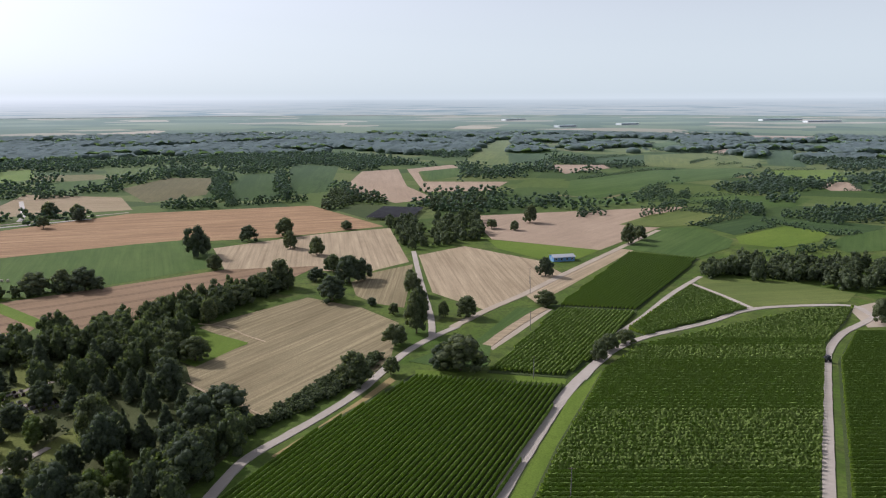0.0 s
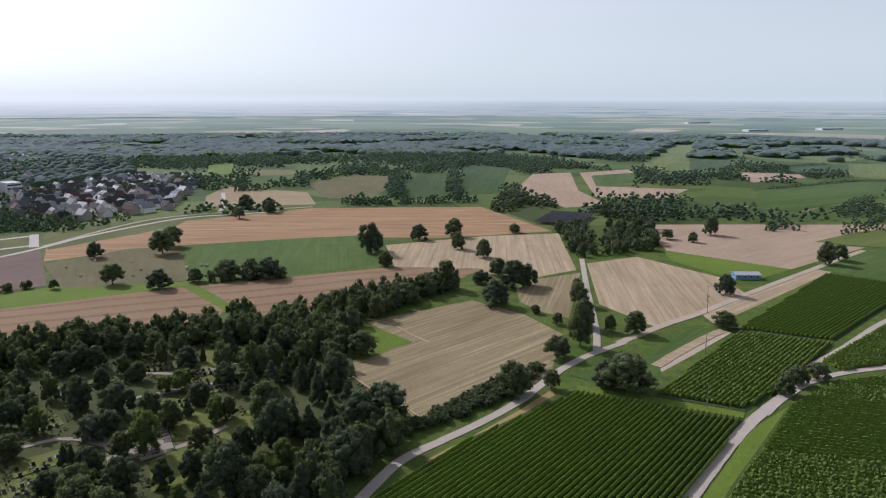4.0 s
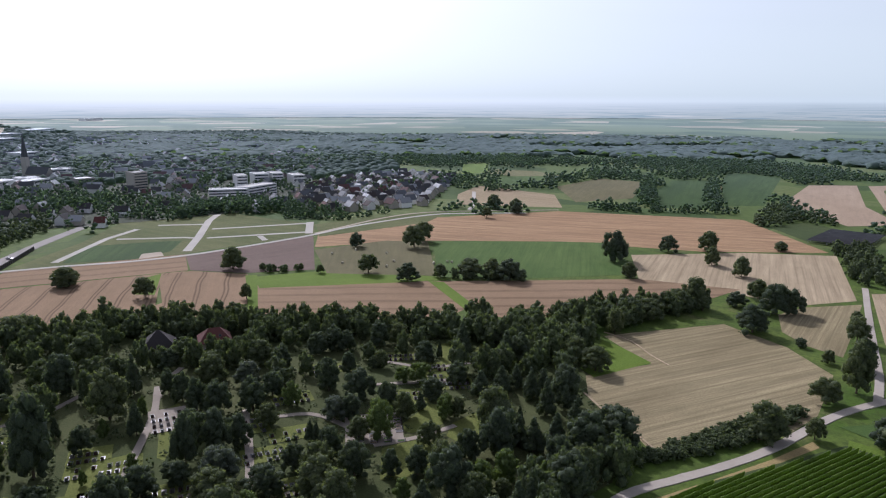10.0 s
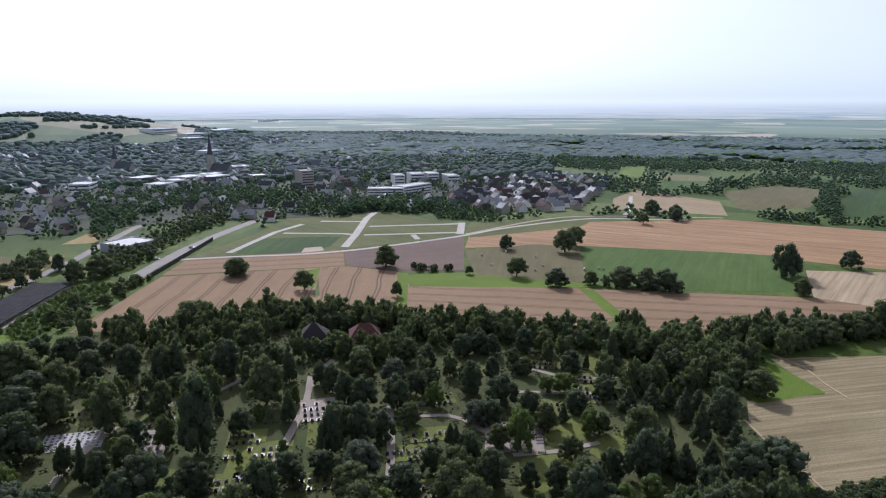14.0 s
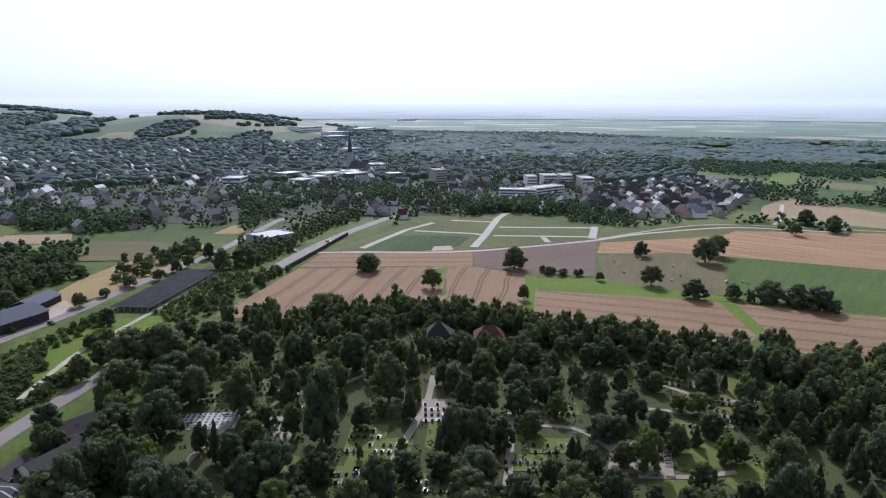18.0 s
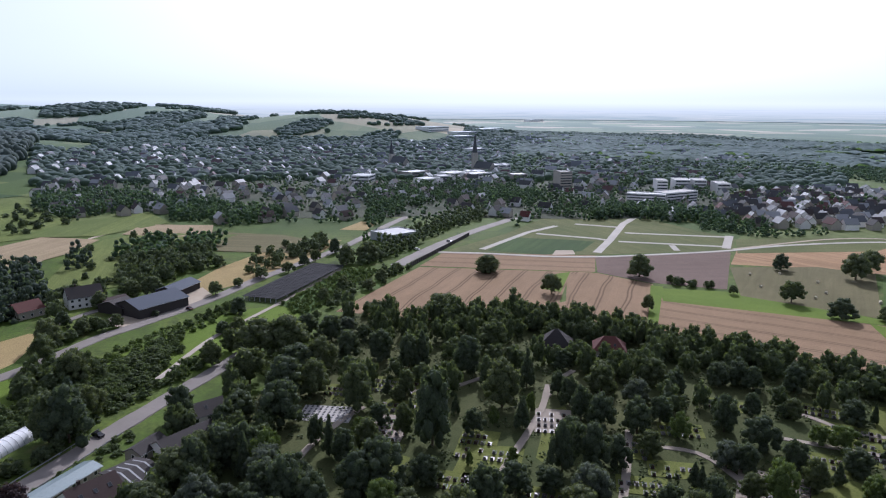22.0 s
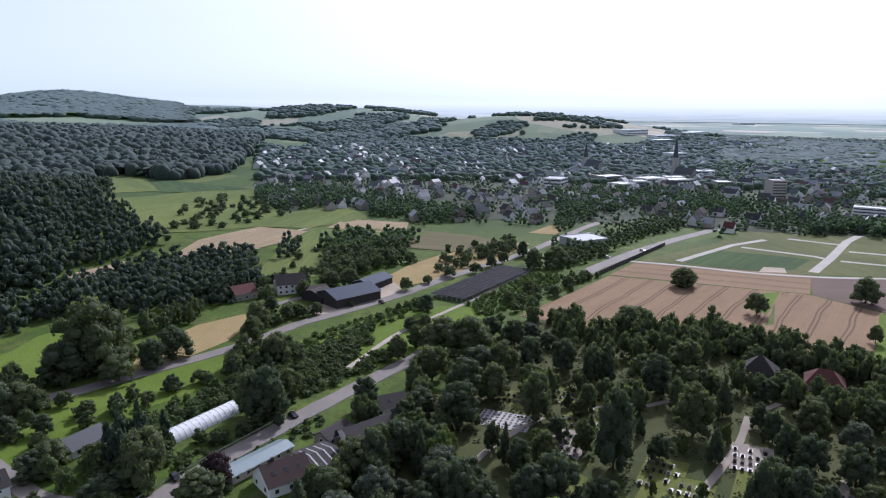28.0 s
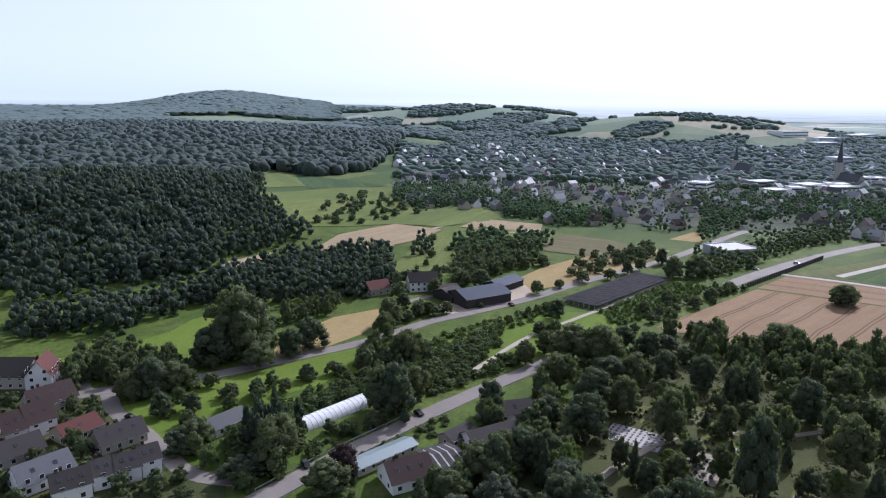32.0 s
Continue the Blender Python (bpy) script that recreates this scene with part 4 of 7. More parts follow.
def window_mesh(w, h):
    return Solid().box(-w / 2, w / 2, -0.06, 0.02, 0, 0.08).box(-w / 2, w / 2, -0.06, 0.02, h - 0.08, h).box(-w / 2, -w / 2 + 0.08, -0.06, 0.02, 0.08, h - 0.08).box(w / 2 - 0.08, w / 2, -0.06, 0.02, 0.08, h - 0.08).mesh("window", "wall_white")


def pane_mesh(w, h):
    return Solid().box(-w / 2 + 0.08, w / 2 - 0.08, -0.03, -0.01, 0.08, h - 0.08).mesh("pane", "glass_dark")


WINDOW, PANE = window_mesh(1.3, 1.4), pane_mesh(1.3, 1.4)
SKYLIGHT = Solid().box(-0.5, 0.5, -0.65, -0.57, 0, 0.1).box(-0.5, 0.5, 0.57, 0.65, 0, 0.1).box(-0.5, -0.42, -0.57, 0.57, 0, 0.1).box(0.42, 0.5, -0.57, 0.57, 0, 0.1).mesh("roof_window", "roof_grey")
SKY_PANE = Solid().box(-0.42, 0.42, -0.57, 0.57, 0.02, 0.06).mesh("pane", "glass_dark")
CHIMNEY = Solid().box(-0.35, 0.35, -0.35, 0.35, -0.6, 1.2).box(-0.42, 0.42, -0.42, 0.42, 1.2, 1.32).mesh("chimney", "roof_brown")


def place(name, data, parent, m, label=""):
    ob = child(name, data, parent, label)
    ob.matrix_basis = m
    return ob


def base_at(name, a, b, label, category):
    """An Empty with local x from a to b and y away from the front."""
    root = new(name)
    spin = math.atan2(b[1] - a[1], b[0] - a[0])
    root.matrix_basis = Matrix.Translation((*a, float(height(*a)))) @ Matrix.Rotation(spin, 4, "Z")
    return tagged(root, label, category), math.hypot(b[0] - a[0], b[1] - a[1])


BUILT = []


def wall_windows(root, length, depth, storeys, step, base=0.9, rise=2.8):
    for s in range(storeys):
        z = base + rise * s
        n = max(1, int(length / step))
        for k in range(n):
            x = length * (k + 0.5) / n
            for y, turn in ((-0.02, 0), (depth + 0.02, 180)):
                w = place("window", WINDOW, root, pose(x, y, z, 0, 0, turn))
                child("pane", PANE, w)
        n = max(1, int(depth / (step * 1.3)))
        for k in range(n):
            y = depth * (k + 0.5) / n
            for x, turn in ((-0.02, 270), (length + 0.02, 90)):
                w = place("window", WINDOW, root, pose(x, y, z, 0, 0, turn))
                child("pane", PANE, w)


def house(name, label, a, b, depth, eave, rise, roof, wall, storeys, skylights, chimneys, gable=False, hip=0.0):
    """A gabled house: walls, two roof slopes, windows, roof windows and chimney."""
    if math.hypot(b[0] - a[0], b[1] - a[1]) < 1:
        return
    if gable:
        # the gable end looks to the front
        dx, dy = b[0] - a[0], b[1] - a[1]
        n = math.hypot(dx, dy)
        a, b, depth = (b[0], b[1]), (b[0] - dy / n * depth, b[1] + dx / n * depth), n
    root, ln = base_at(name, a, b, label, "house")
    BUILT.append((a, b, depth))
    prof = [(0, 0), (depth, 0), (depth, eave), (depth / 2, eave + rise), (0, eave)]
    if hip:
        child("wall", Solid().box(0, ln, 0, depth, 0, eave).mesh("wall", wall), root)
        low = [(-0.6, -0.6, eave - 0.2), (ln + 0.6, -0.6, eave - 0.2), (ln + 0.6, depth + 0.6, eave - 0.2), (-0.6, depth + 0.6, eave - 0.2)]
        ridge = [(ln * hip, depth / 2, eave + rise), (ln * (1 - hip) + 0.01, depth / 2, eave + rise)]
        faces = [(0, 1, 5), (0, 5, 4), (2, 3, 4), (2, 4, 5), (3, 0, 4), (1, 2, 5), (0, 3, 2), (0, 2, 1)]
        child("hipped_roof", tri_mesh("hipped_roof", low + ridge, faces, [roof]), root)
        for k in range(skylights):
            child("pane", SKY_PANE, place("roof_window", SKYLIGHT, root, pose(ln * (k + 1) / (skylights + 1), depth * 0.2, eave + rise * 0.42, math.degrees(math.atan2(rise, depth / 2)), 0, 0)))
        wall_windows(root, ln, depth, storeys, 3.2)
        return root
    child("wall", Solid().prism([(0, y, z) for y, z in prof], [(ln, y, z) for y, z in prof]).mesh("wall", wall), root)
    o, th, half = 0.5, 0.22, depth / 2
    drop = rise / half * o
    for side in (0, 1):
        y0, y1 = (-o, half) if side == 0 else (depth + o, half)
        ring = [(y0, eave - drop + 0.03), (y1, eave + rise + 0.03), (y1, eave + rise + th), (y0, eave - drop + th)]
        child("roof_slope", Solid().prism([(-o, y, z) for y, z in ring], [(ln + o, y, z) for y, z in ring]).mesh("roof_slope", roof), root)
    child("gutter", Solid().box(-o, ln + o, -o - 0.12, -o, eave - drop - 0.02, eave - drop + 0.12).mesh("gutter", "metal_light"), root)
    tilt = math.degrees(math.atan2(rise, half))
    for k in range(skylights):
        child("pane", SKY_PANE, place("roof_window", SKYLIGHT, root, pose(ln * (k + 0.7) / (skylights + 0.4), half * 0.5, eave + rise * 0.5 + th + 0.02, tilt, 0, 0)))
    for k in range(chimneys):
        place("chimney", CHIMNEY, root, pose(ln * 0.3, half + 0.6, eave + rise - 0.2))
    if wall != "roof_dark":
        wall_windows(root, ln, depth, storeys, 3.2)
    return root


def block(name, label, a, b, depth, tall, storeys, wall):
    """A flat-roofed building with a parapet and window bands."""
    root, ln = base_at(name, a, b, label, "building")
    BUILT.append((a, b, depth))
    child("wall", Solid().box(0, ln, 0, depth, -1, tall).mesh("wall", wall), root)
    child("flat_roof", Solid().box(0.3, ln - 0.3, 0.3, depth - 0.3, tall, tall + 0.05).mesh("flat_roof", "roof_pale" if tall < 12 else "gravel_white"), root)
    child("parapet", Solid().box(-0.2, ln + 0.2, -0.2, 0.3, tall, tall + 0.6).box(-0.2, ln + 0.2, depth - 0.3, depth + 0.2, tall, tall + 0.6).box(-0.2, 0.3, 0.3, depth - 0.3, tall, tall + 0.6).box(ln - 0.3, ln + 0.2, 0.3, depth - 0.3, tall, tall + 0.6).mesh("parapet", wall), root)
    for s in range(storeys):
        z = (s + 0.35) * tall / storeys
        h = 0.42 * tall / storeys
        child("window_band", Solid().box(0.6, ln - 0.6, -0.06, -0.01, z, z + h).mesh("window_band", "glass_dark"), root)
        child("window_band", Solid().box(ln + 0.01, ln + 0.06, 0.6, depth - 0.6, z, z + h).mesh("window_band", "glass_dark"), root)
    return root


house("village_house", "white gabled house with dark red tiled roof", (-244.4, -143.0), (-247.2, -134.5), 13, 5.74, 5.5, "roof_red", "wall_white", 3, 0, 1, gable=True)
house("terraced_house", "white terraced house with brown tiled roof", (-203.4, -120.5), (-208.5, -116.8), 10, 4.92, 4.5, "roof_brown", "wall_white", 2, 2, 1)
house("terraced_house", "white terraced house with brown tiled roof and dormer", (-209.2, -116.9), (-215.9, -112.0), 10, 5.33, 4.8, "roof_brown", "wall_white", 2, 2, 1)
house("terraced_house", "white terraced house with brown roof behind hedge", (-221.3, -123.7), (-233.4, -116.0), 10, 4.92, 4.5, "roof_brown", "wall_cream", 2, 3, 1)
house("bungalow", "low house with red-brown tiled roof", (-206.1, -103.1), (-217.2, -97.6), 9, 3, 2.8, "roof_red", "wall_cream", 1, 1, 1)
house("village_house", "village house with dark brown tiled roof", (-201.8, -89.1), (-212.6, -80.6), 9, 3.28, 3.6, "roof_dark", "wall_cream", 1, 3, 1)
house("terraced_house", "white stepped terraced house with dark roof", (-182.8, -80.5), (-186.0, -76.0), 9, 4.51, 2.8, "roof_dark", "wall_white", 2, 2, 1)
house("terraced_house", "white stepped terraced house with dark tiled roof", (-186.3, -75.8), (-189.8, -70.5), 9, 4.756, 2.8, "roof_dark", "wall_white", 2, 2, 1)
house("terraced_house", "white end terraced house with dark roof windows", (-190.7, -70.7), (-194.1, -66.8), 9, 5.084, 2.8, "roof_dark", "wall_white", 2, 2, 1)
house("village_house", "village house with grey slate roof", (-177.9, -97.4), (-189.5, -89.5), 10, 3.69, 3.8, "roof_grey", "wall_white", 2, 2, 1)
house("village_house", "house with dark brown roof by the lane", (-189.7, -114.2), (-200.9, -106.2), 9, 3.28, 3.4, "roof_dark", "wall_cream", 1, 1, 1)
house("village_house", "white house with dark roof windows", (-174.6, -86.4), (-180.6, -79.3), 9, 4.51, 3, "roof_dark", "wall_white", 2, 3, 1)
house("guest_house", "large house with grey roof and red awning", (-244.2, -166.0), (-246.3, -144.3), 14, 4.92, 5, "roof_dark", "wall_cream", 2, 0, 1)
house("garden_house", "small grey hipped house among trees", (-216.1, -59.9), (-226.2, -53.3), 8, 2.87, 2.6, "roof_grey", "wall_white", 1, 0, 0)
house("workshop_house", "low white house with dark tiled roof", (-234.8, 28.7), (-239.2, 40.4), 9, 2.87, 2.8, "roof_dark", "wall_white", 1, 1, 0)
house("workshop_house", "low house with dark roof beside a yard", (-212.8, 21.3), (-222.8, 36.5), 9, 3.2, 2.5, "roof_dark", "wall_white", 1, 0, 0)
house("garage", "small dark-roofed garage beside the house", (-215.6, 14.3), (-223.7, 21.3), 6, 2.8, 1.6, "roof_dark", "wall_cream", 1, 0, 0)
house("workshop", "workshop with brown tiled roof and roof windows", (-188.5, 0.2), (-195.2, 11.0), 11, 3.444, 3.8, "roof_brown", "wall_white", 1, 3, 1)
hall = house("workshop_hall", "hall with striped corrugated roof", (-195.9, 11.9), (-201.5, 20.5), 14, 3.28, 1.4, "roof_dark", "wall_cream", 1, 0, 0)
for k in range(4):
    # pale light strips over the roof of the hall
    u = 1.4 + 2.4 * k
    prof = [(-0.5, 3.32), (7.0, 4.92), (14.5, 3.32)]
    for (y0, z0), (y1, z1) in zip(prof, prof[1:]):
        ring = [(y0, z0), (y1, z1), (y1, z1 + 0.06), (y0, z0 + 0.06)]
        child("roof_light", Solid().prism([(u, y, z) for y, z in ring], [(u + 0.5, y, z) for y, z in ring]).mesh("roof_light", "roof_pale"), hall, "pale translucent roof strip")
house("farm_shed", "long low greenhouse with pale glass roof", (-196.8, -10.9), (-213.2, 3.8), 6, 2.6, 0.9, "greenhouse_glass", "wall_cream", 1, 0, 0)
house("farmhouse", "white farmhouse with dark roof and two storeys", (-393.8, -21.6), (-399.0, -6.2), 11, 5.74, 4.5, "roof_dark", "wall_white", 2, 0, 1)
house("farm_barn", "farm barn with red tiled roof", (-382.4, -41.8), (-390.4, -31.9), 10, 4, 3.5, "roof_red", "wall_cream", 1, 0, 0)
house("barn", "large dark barn with pale metal front roof", (-364.3, 11.5), (-381.2, 34.2), 20, 5, 3.2, "roof_metal", "roof_dark", 1, 0, 0)
house("barn", "long dark farm shed beside the road", (-373.8, 3.2), (-381.1, 10.6), 16, 4, 2.4, "roof_dark", "roof_dark", 1, 0, 0)
house("barn", "long dark farm shed with low roof", (-396.6, 28.4), (-415.2, 41.8), 12, 4, 2.2, "roof_metal", "roof_dark", 1, 0, 0)
house("farm_shed", "brown wooden farm shed beside barns", (-387.4, -3.9), (-394.3, 6.5), 10, 2.87, 2, "roof_brown", "wall_cream", 1, 0, 0)
house("chapel", "cemetery chapel with dark red tiled roof", (-238.7, 184.2), (-231.8, 194.6), 12, 4.5, 4.5, "roof_red", "wall_cream", 1, 2, 0, hip=0.32)
house("chapel_hall", "cemetery hall with steep dark slate roof", (-253.9, 167.8), (-246.8, 178.4), 12, 3.5, 6, "roof_dark", "wall_cream", 1, 0, 0, hip=0.46)
house("field_shed", "blue and white field shed", (69.6, 429.5), (83.3, 432.6), 8, 2.8, 1.0, "metal_light", "shed_blue", 1, 0, 0)
block("school", "long white four-storey flat-roofed school", (-613.3, 476.9), (-587.6, 506.3), 16, 11.5, 4, "wall_white")
block("school_wing", "white flat-roofed school wing", (-594.0, 513.2), (-601.0, 559.6), 18, 12, 4, "wall_white")
block("office_block", "white flat-roofed block behind the school", (-678.9, 595.3), (-670.7, 611.0), 26, 14.5, 4, "wall_white")
block("office_block", "white flat-roofed office block in town", (-668.7, 614.7), (-662.1, 627.3), 26, 14.5, 4, "wall_white")
block("office_block", "white stepped office block by the school", (-679.6, 569.1), (-673.7, 580.2), 26, 14.5, 4, "wall_white")
block("office_block", "white flat-roofed office block in town", (-647.3, 630.2), (-640.4, 643.3), 30, 12, 3, "wall_white")
block("apartment_block", "pale apartment block by the trees", (-742.2, 475.2), (-740.7, 490.8), 20, 22, 7, "wall_cream")
block("factory_hall", "white-roofed hall beside the road", (-499.0, 181.4), (-509.0, 207.2), 25, 6, 1, "metal_light")
block("factory_hall", "pale factory hall in the town", (-900.0, 397.1), (-915.5, 430.3), 26, 8, 2, "wall_white")
block("factory_hall", "pale factory hall in the town", (-870.5, 417.0), (-885.5, 452.7), 24, 9, 2, "wall_white")
block("factory_hall", "pale factory hall in the town", (-983.8, 488.8), (-1002.3, 530.2), 30, 9, 2, "metal_light")
block("factory_hall", "pale factory hall in the town", (-928.1, 350.2), (-944.7, 383.9), 26, 8, 2, "wall_cream")
block("factory_hall", "pale factory hall in the town", (-840.5, 338.7), (-853.4, 362.4), 22, 8, 2, "wall_white")
block("factory_hall", "large pale factory hall near the plain", (-1662.3, 655.3), (-1696.9, 724.4), 45, 12, 2, "wall_white")
block("factory_hall", "large pale factory hall near the plain", (-1538.8, 683.7), (-1562.5, 739.3), 40, 10, 2, "metal_light")
block("factory_hall", "large pale factory hall near the plain", (-1301.4, 612.7), (-1316.1, 652.8), 30, 10, 2, "wall_white")
block("factory_hall", "pale hall among town trees", (-910.7, 427.6), (-906.8, 452.1), 24, 9, 2, "wall_white")
block("factory_hall", "pale hall among town trees", (-994.9, 504.1), (-989.5, 536.1), 26, 9, 2, "wall_white")
block("factory_hall", "pale hall among town trees", (-848.9, 466.8), (-846.4, 487.4), 22, 9, 2, "wall_cream")
block("factory_hall", "pale hall among town trees", (-862.6, 365.7), (-862.1, 381.3), 22, 9, 2, "wall_white")
block("factory_hall", "pale hall among town trees", (-906.8, 258.3), (-893.6, 278.0), 30, 9, 2, "wall_white")
block("factory_hall", "pale hall near the plain", (-1734.2, 852.7), (-1811.1, 937.7), 40, 10, 2, "wall_white")
block("factory_hall", "pale hall near the plain", (-1612.5, 712.4), (-1630.0, 773.8), 40, 10, 2, "wall_white")
block("factory_hall", "pale hall near the plain", (-3693.7, 2071.7), (-3744.4, 2190.6), 50, 12, 2, "wall_white")
block("warehouse", "white far warehouse at the edge of the woods", (-561.5, 2042.9), (-470.0, 2071.4), 30, 7, 1, "wall_white")
block("warehouse", "white far warehouse at the edge of the woods", (-477.0, 2141.0), (-406.2, 2173.7), 30, 7, 1, "wall_white")
block("warehouse", "white far warehouse on the plain", (308.3, 3496.0), (415.9, 3585.6), 30, 7, 1, "wall_white")
block("warehouse", "white far warehouse on the plain", (713.1, 2835.8), (797.2, 2895.5), 30, 7, 1, "wall_white")
block("warehouse", "white far warehouse on the plain", (1526.5, 3392.9), (1753.7, 3469.2), 30, 7, 1, "wall_white")
block("warehouse", "white far warehouse on the plain", (1606.8, 3127.5), (1793.3, 3194.2), 30, 7, 1, "wall_white")
block("warehouse", "white far warehouse on the plain", (429.4, 2618.3), (501.5, 2669.2), 30, 7, 1, "wall_white")


# room in front of the tunnel, kept free to fit the camera's view
BUILT.append(((-222.0, -30.8), (-244.4, -13.5), 10))


# ---- trees ----
def ico(sub):
    bm = bmesh.new()
    bmesh.ops.create_icosphere(bm, subdivisions=sub, radius=1.0)
    v = np.array([q.co for q in bm.verts])
    t = np.array([[q.index for q in f.verts] for f in bm.faces])
    bm.free()
    return v, t


ICO0, ICO1 = ico(1), ico(2)


def crown_arrays(seed, shape="round", lobes=18, cards=1900, base=None, card=0.025):
    """A crown one unit high and wide: a knobbly mass of lobes with many loose leaf sprays on them."""
    rng = np.random.default_rng(seed)
    base = base or ICO0
    vs, ts, n = [], [], 0
    centres = []
    big = lobes < 10
    if not big:
        core = {"cone": (0.42, 0.2, 0.36), "wide": (0.47, 0.33, 0.27)}.get(shape, (0.47, 0.30, 0.36))
        centres.append((np.array([0, 0, core[0]]), core[1], core[2] / core[1]))
    for k in range(lobes):
        u = (k + 0.5) / lobes
        a = k * 2.399 + rng.uniform(-0.4, 0.4)
        grow = 1.3 if big else 1.0
        if shape == "cone":
            z, reach, size = 0.14 + 0.78 * u, 0.30 * (1 - u) + 0.01, grow * (0.165 * (1 - 0.62 * u))
        elif shape == "wide":
            z, reach, size = 0.22 + 0.56 * u, 0.37 * math.sqrt(max(0.05, 1 - (u * 0.95) ** 2)), grow * rng.uniform(0.085, 0.15)
        else:
            z, reach, size = 0.13 + 0.74 * u, 0.36 * math.sqrt(max(0.03, 1 - (1.45 * abs(u - 0.32)) ** 2)), grow * rng.uniform(0.085, 0.15)
        reach *= rng.uniform(0.62, 1.14) * (1 + 0.16 * math.cos(a * 2 + seed) if shape != "cone" else 1)
        centres.append((np.array([reach * math.cos(a), reach * math.sin(a), z + rng.uniform(-0.04, 0.04)]), size, 0.9))
    for c, size, squash in centres:
        v = base[0] * (1 + rng.normal(0, 0.13, (len(base[0]), 1)))
        v = v * size * 0.9 * np.array([1, 1, squash]) + c
        vs.append(v), ts.append(base[1] + n)
        n += len(v)
    flat = np.array([q[2] for q in centres])
    if cards:
        w = np.array([q[1] ** 2 for q in centres])
        pick = rng.choice(len(centres), cards, p=w / w.sum())
        d = rng.normal(size=(cards, 3))
        d[:, 2] = d[:, 2] * 0.9 + 0.25
        d /= np.linalg.norm(d, axis=1, keepdims=True)
        c = np.array([q[0] for q in centres])[pick] + d * np.array([q[1] for q in centres])[pick][:, None] * rng.uniform(0.82, 1.18, (cards, 1)) * np.stack([np.ones(cards), np.ones(cards), flat[pick]], 1)
        nrm = d + rng.normal(0, 0.45, (cards, 3))
        nrm /= np.linalg.norm(nrm, axis=1, keepdims=True)
        s1 = np.cross(nrm, rng.normal(size=(cards, 3)))
        s1 /= np.linalg.norm(s1, axis=1, keepdims=True) + 1e-9
        s2 = np.cross(nrm, s1)
        size = card * rng.uniform(0.6, 1.4, (cards, 1))
        s1, s2 = s1 * size, s2 * size * rng.uniform(0.6, 1.0, (cards, 1))
        q = np.stack([c - s1, c - s2 * 0.8, c + s1, c + s2], 1).reshape(-1, 3)
        k = n + 4 * np.arange(cards)[:, None]
        vs.append(q)
        ts.append(np.concatenate([k + [0, 1, 2], k + [0, 2, 3]]))
    return np.vstack(vs), np.vstack(ts)


def trunk_arrays(seed, top=0.6, r=0.03):
    """A tapered trunk with four limbs, one unit high."""
    rng = np.random.default_rng(seed + 99)
    vs, ts, n = [], [], 0
    limbs = [((0, 0, -0.02), (rng.uniform(-0.02, 0.02), rng.uniform(-0.02, 0.02), top), r, r * 0.45)]
    for k in range(4):
        a, z = k * 1.57 + rng.uniform(-0.4, 0.4), rng.uniform(0.18, 0.34)
        limbs.append(((0, 0, z), (0.24 * math.cos(a), 0.24 * math.sin(a), z + rng.uniform(0.2, 0.32)), r * 0.55, r * 0.2))
    for p, q, r1, r2 in limbs:
        p, q = np.array(p), np.array(q)
        for c, rad in ((p, r1), (q, r2)):
            for i in range(6):
                vs.append(c + np.array([rad * math.cos(i * 1.0472), rad * math.sin(i * 1.0472), 0]))
        for i in range(6):
            j = (i + 1) % 6
            ts += [(n + i, n + j, n + 6 + j), (n + i, n + 6 + j, n + 6 + i)]
        n += 12
    return np.array(vs), np.array(ts)


CROWNS, TRUNKS = {}, {}
for kind, shape, mat, count, lob in (("round", "round", "leaf", 5, 34), ("wide", "wide", "leaf", 3, 30), ("cone", "cone", "leaf_dark", 4, 32),
                                     ("dark", "round", "leaf_dark", 4, 36), ("light", "round", "leaf_light", 2, 26), ("silver", "round", "leaf_silver", 2, 34), ("red", "round", "leaf_red", 1, 16)):
    CROWNS[kind] = [tri_mesh("crown", *crown_arrays(sum(map(ord, kind)) + 10 * k, shape, lob), [mat], smooth=True) for k in range(count)]
TRUNKS = [tri_mesh("trunk", *trunk_arrays(k), ["bark"]) for k in range(3)]
TREE_LABELS = {"round": "full green broadleaf tree with rounded crown", "wide": "broad spreading green fruit tree", "cone": "dark green conical tree",
               "dark": "dense dark green broadleaf tree", "light": "yellow-green light-leaved tree", "silver": "silvery grey-green tree", "red": "dark purple-leaved tree"}
tree_rng = random.Random(5)


def tree(kind, x, y, w, h, where):
    root = new("tree")
    root.matrix_basis = Matrix.Translation((x, y, float(height(x, y)))) @ Matrix.Rotation(tree_rng.uniform(0, 6.28), 4, "Z") @ Matrix.Diagonal((w, w, h, 1))
    child("trunk", tree_rng.choice(TRUNKS), root)
    child("crown", tree_rng.choice(CROWNS[kind]), root)
    return tagged(root, TREE_LABELS[kind] + " " + where, "tree", "trees " + where)


tree("red", -196.5, -14.4, 10, 11, "beside the road")
tree("light", -196.2, 46.8, 9, 14, "beside the cemetery wall")
FIELD_TREES = []
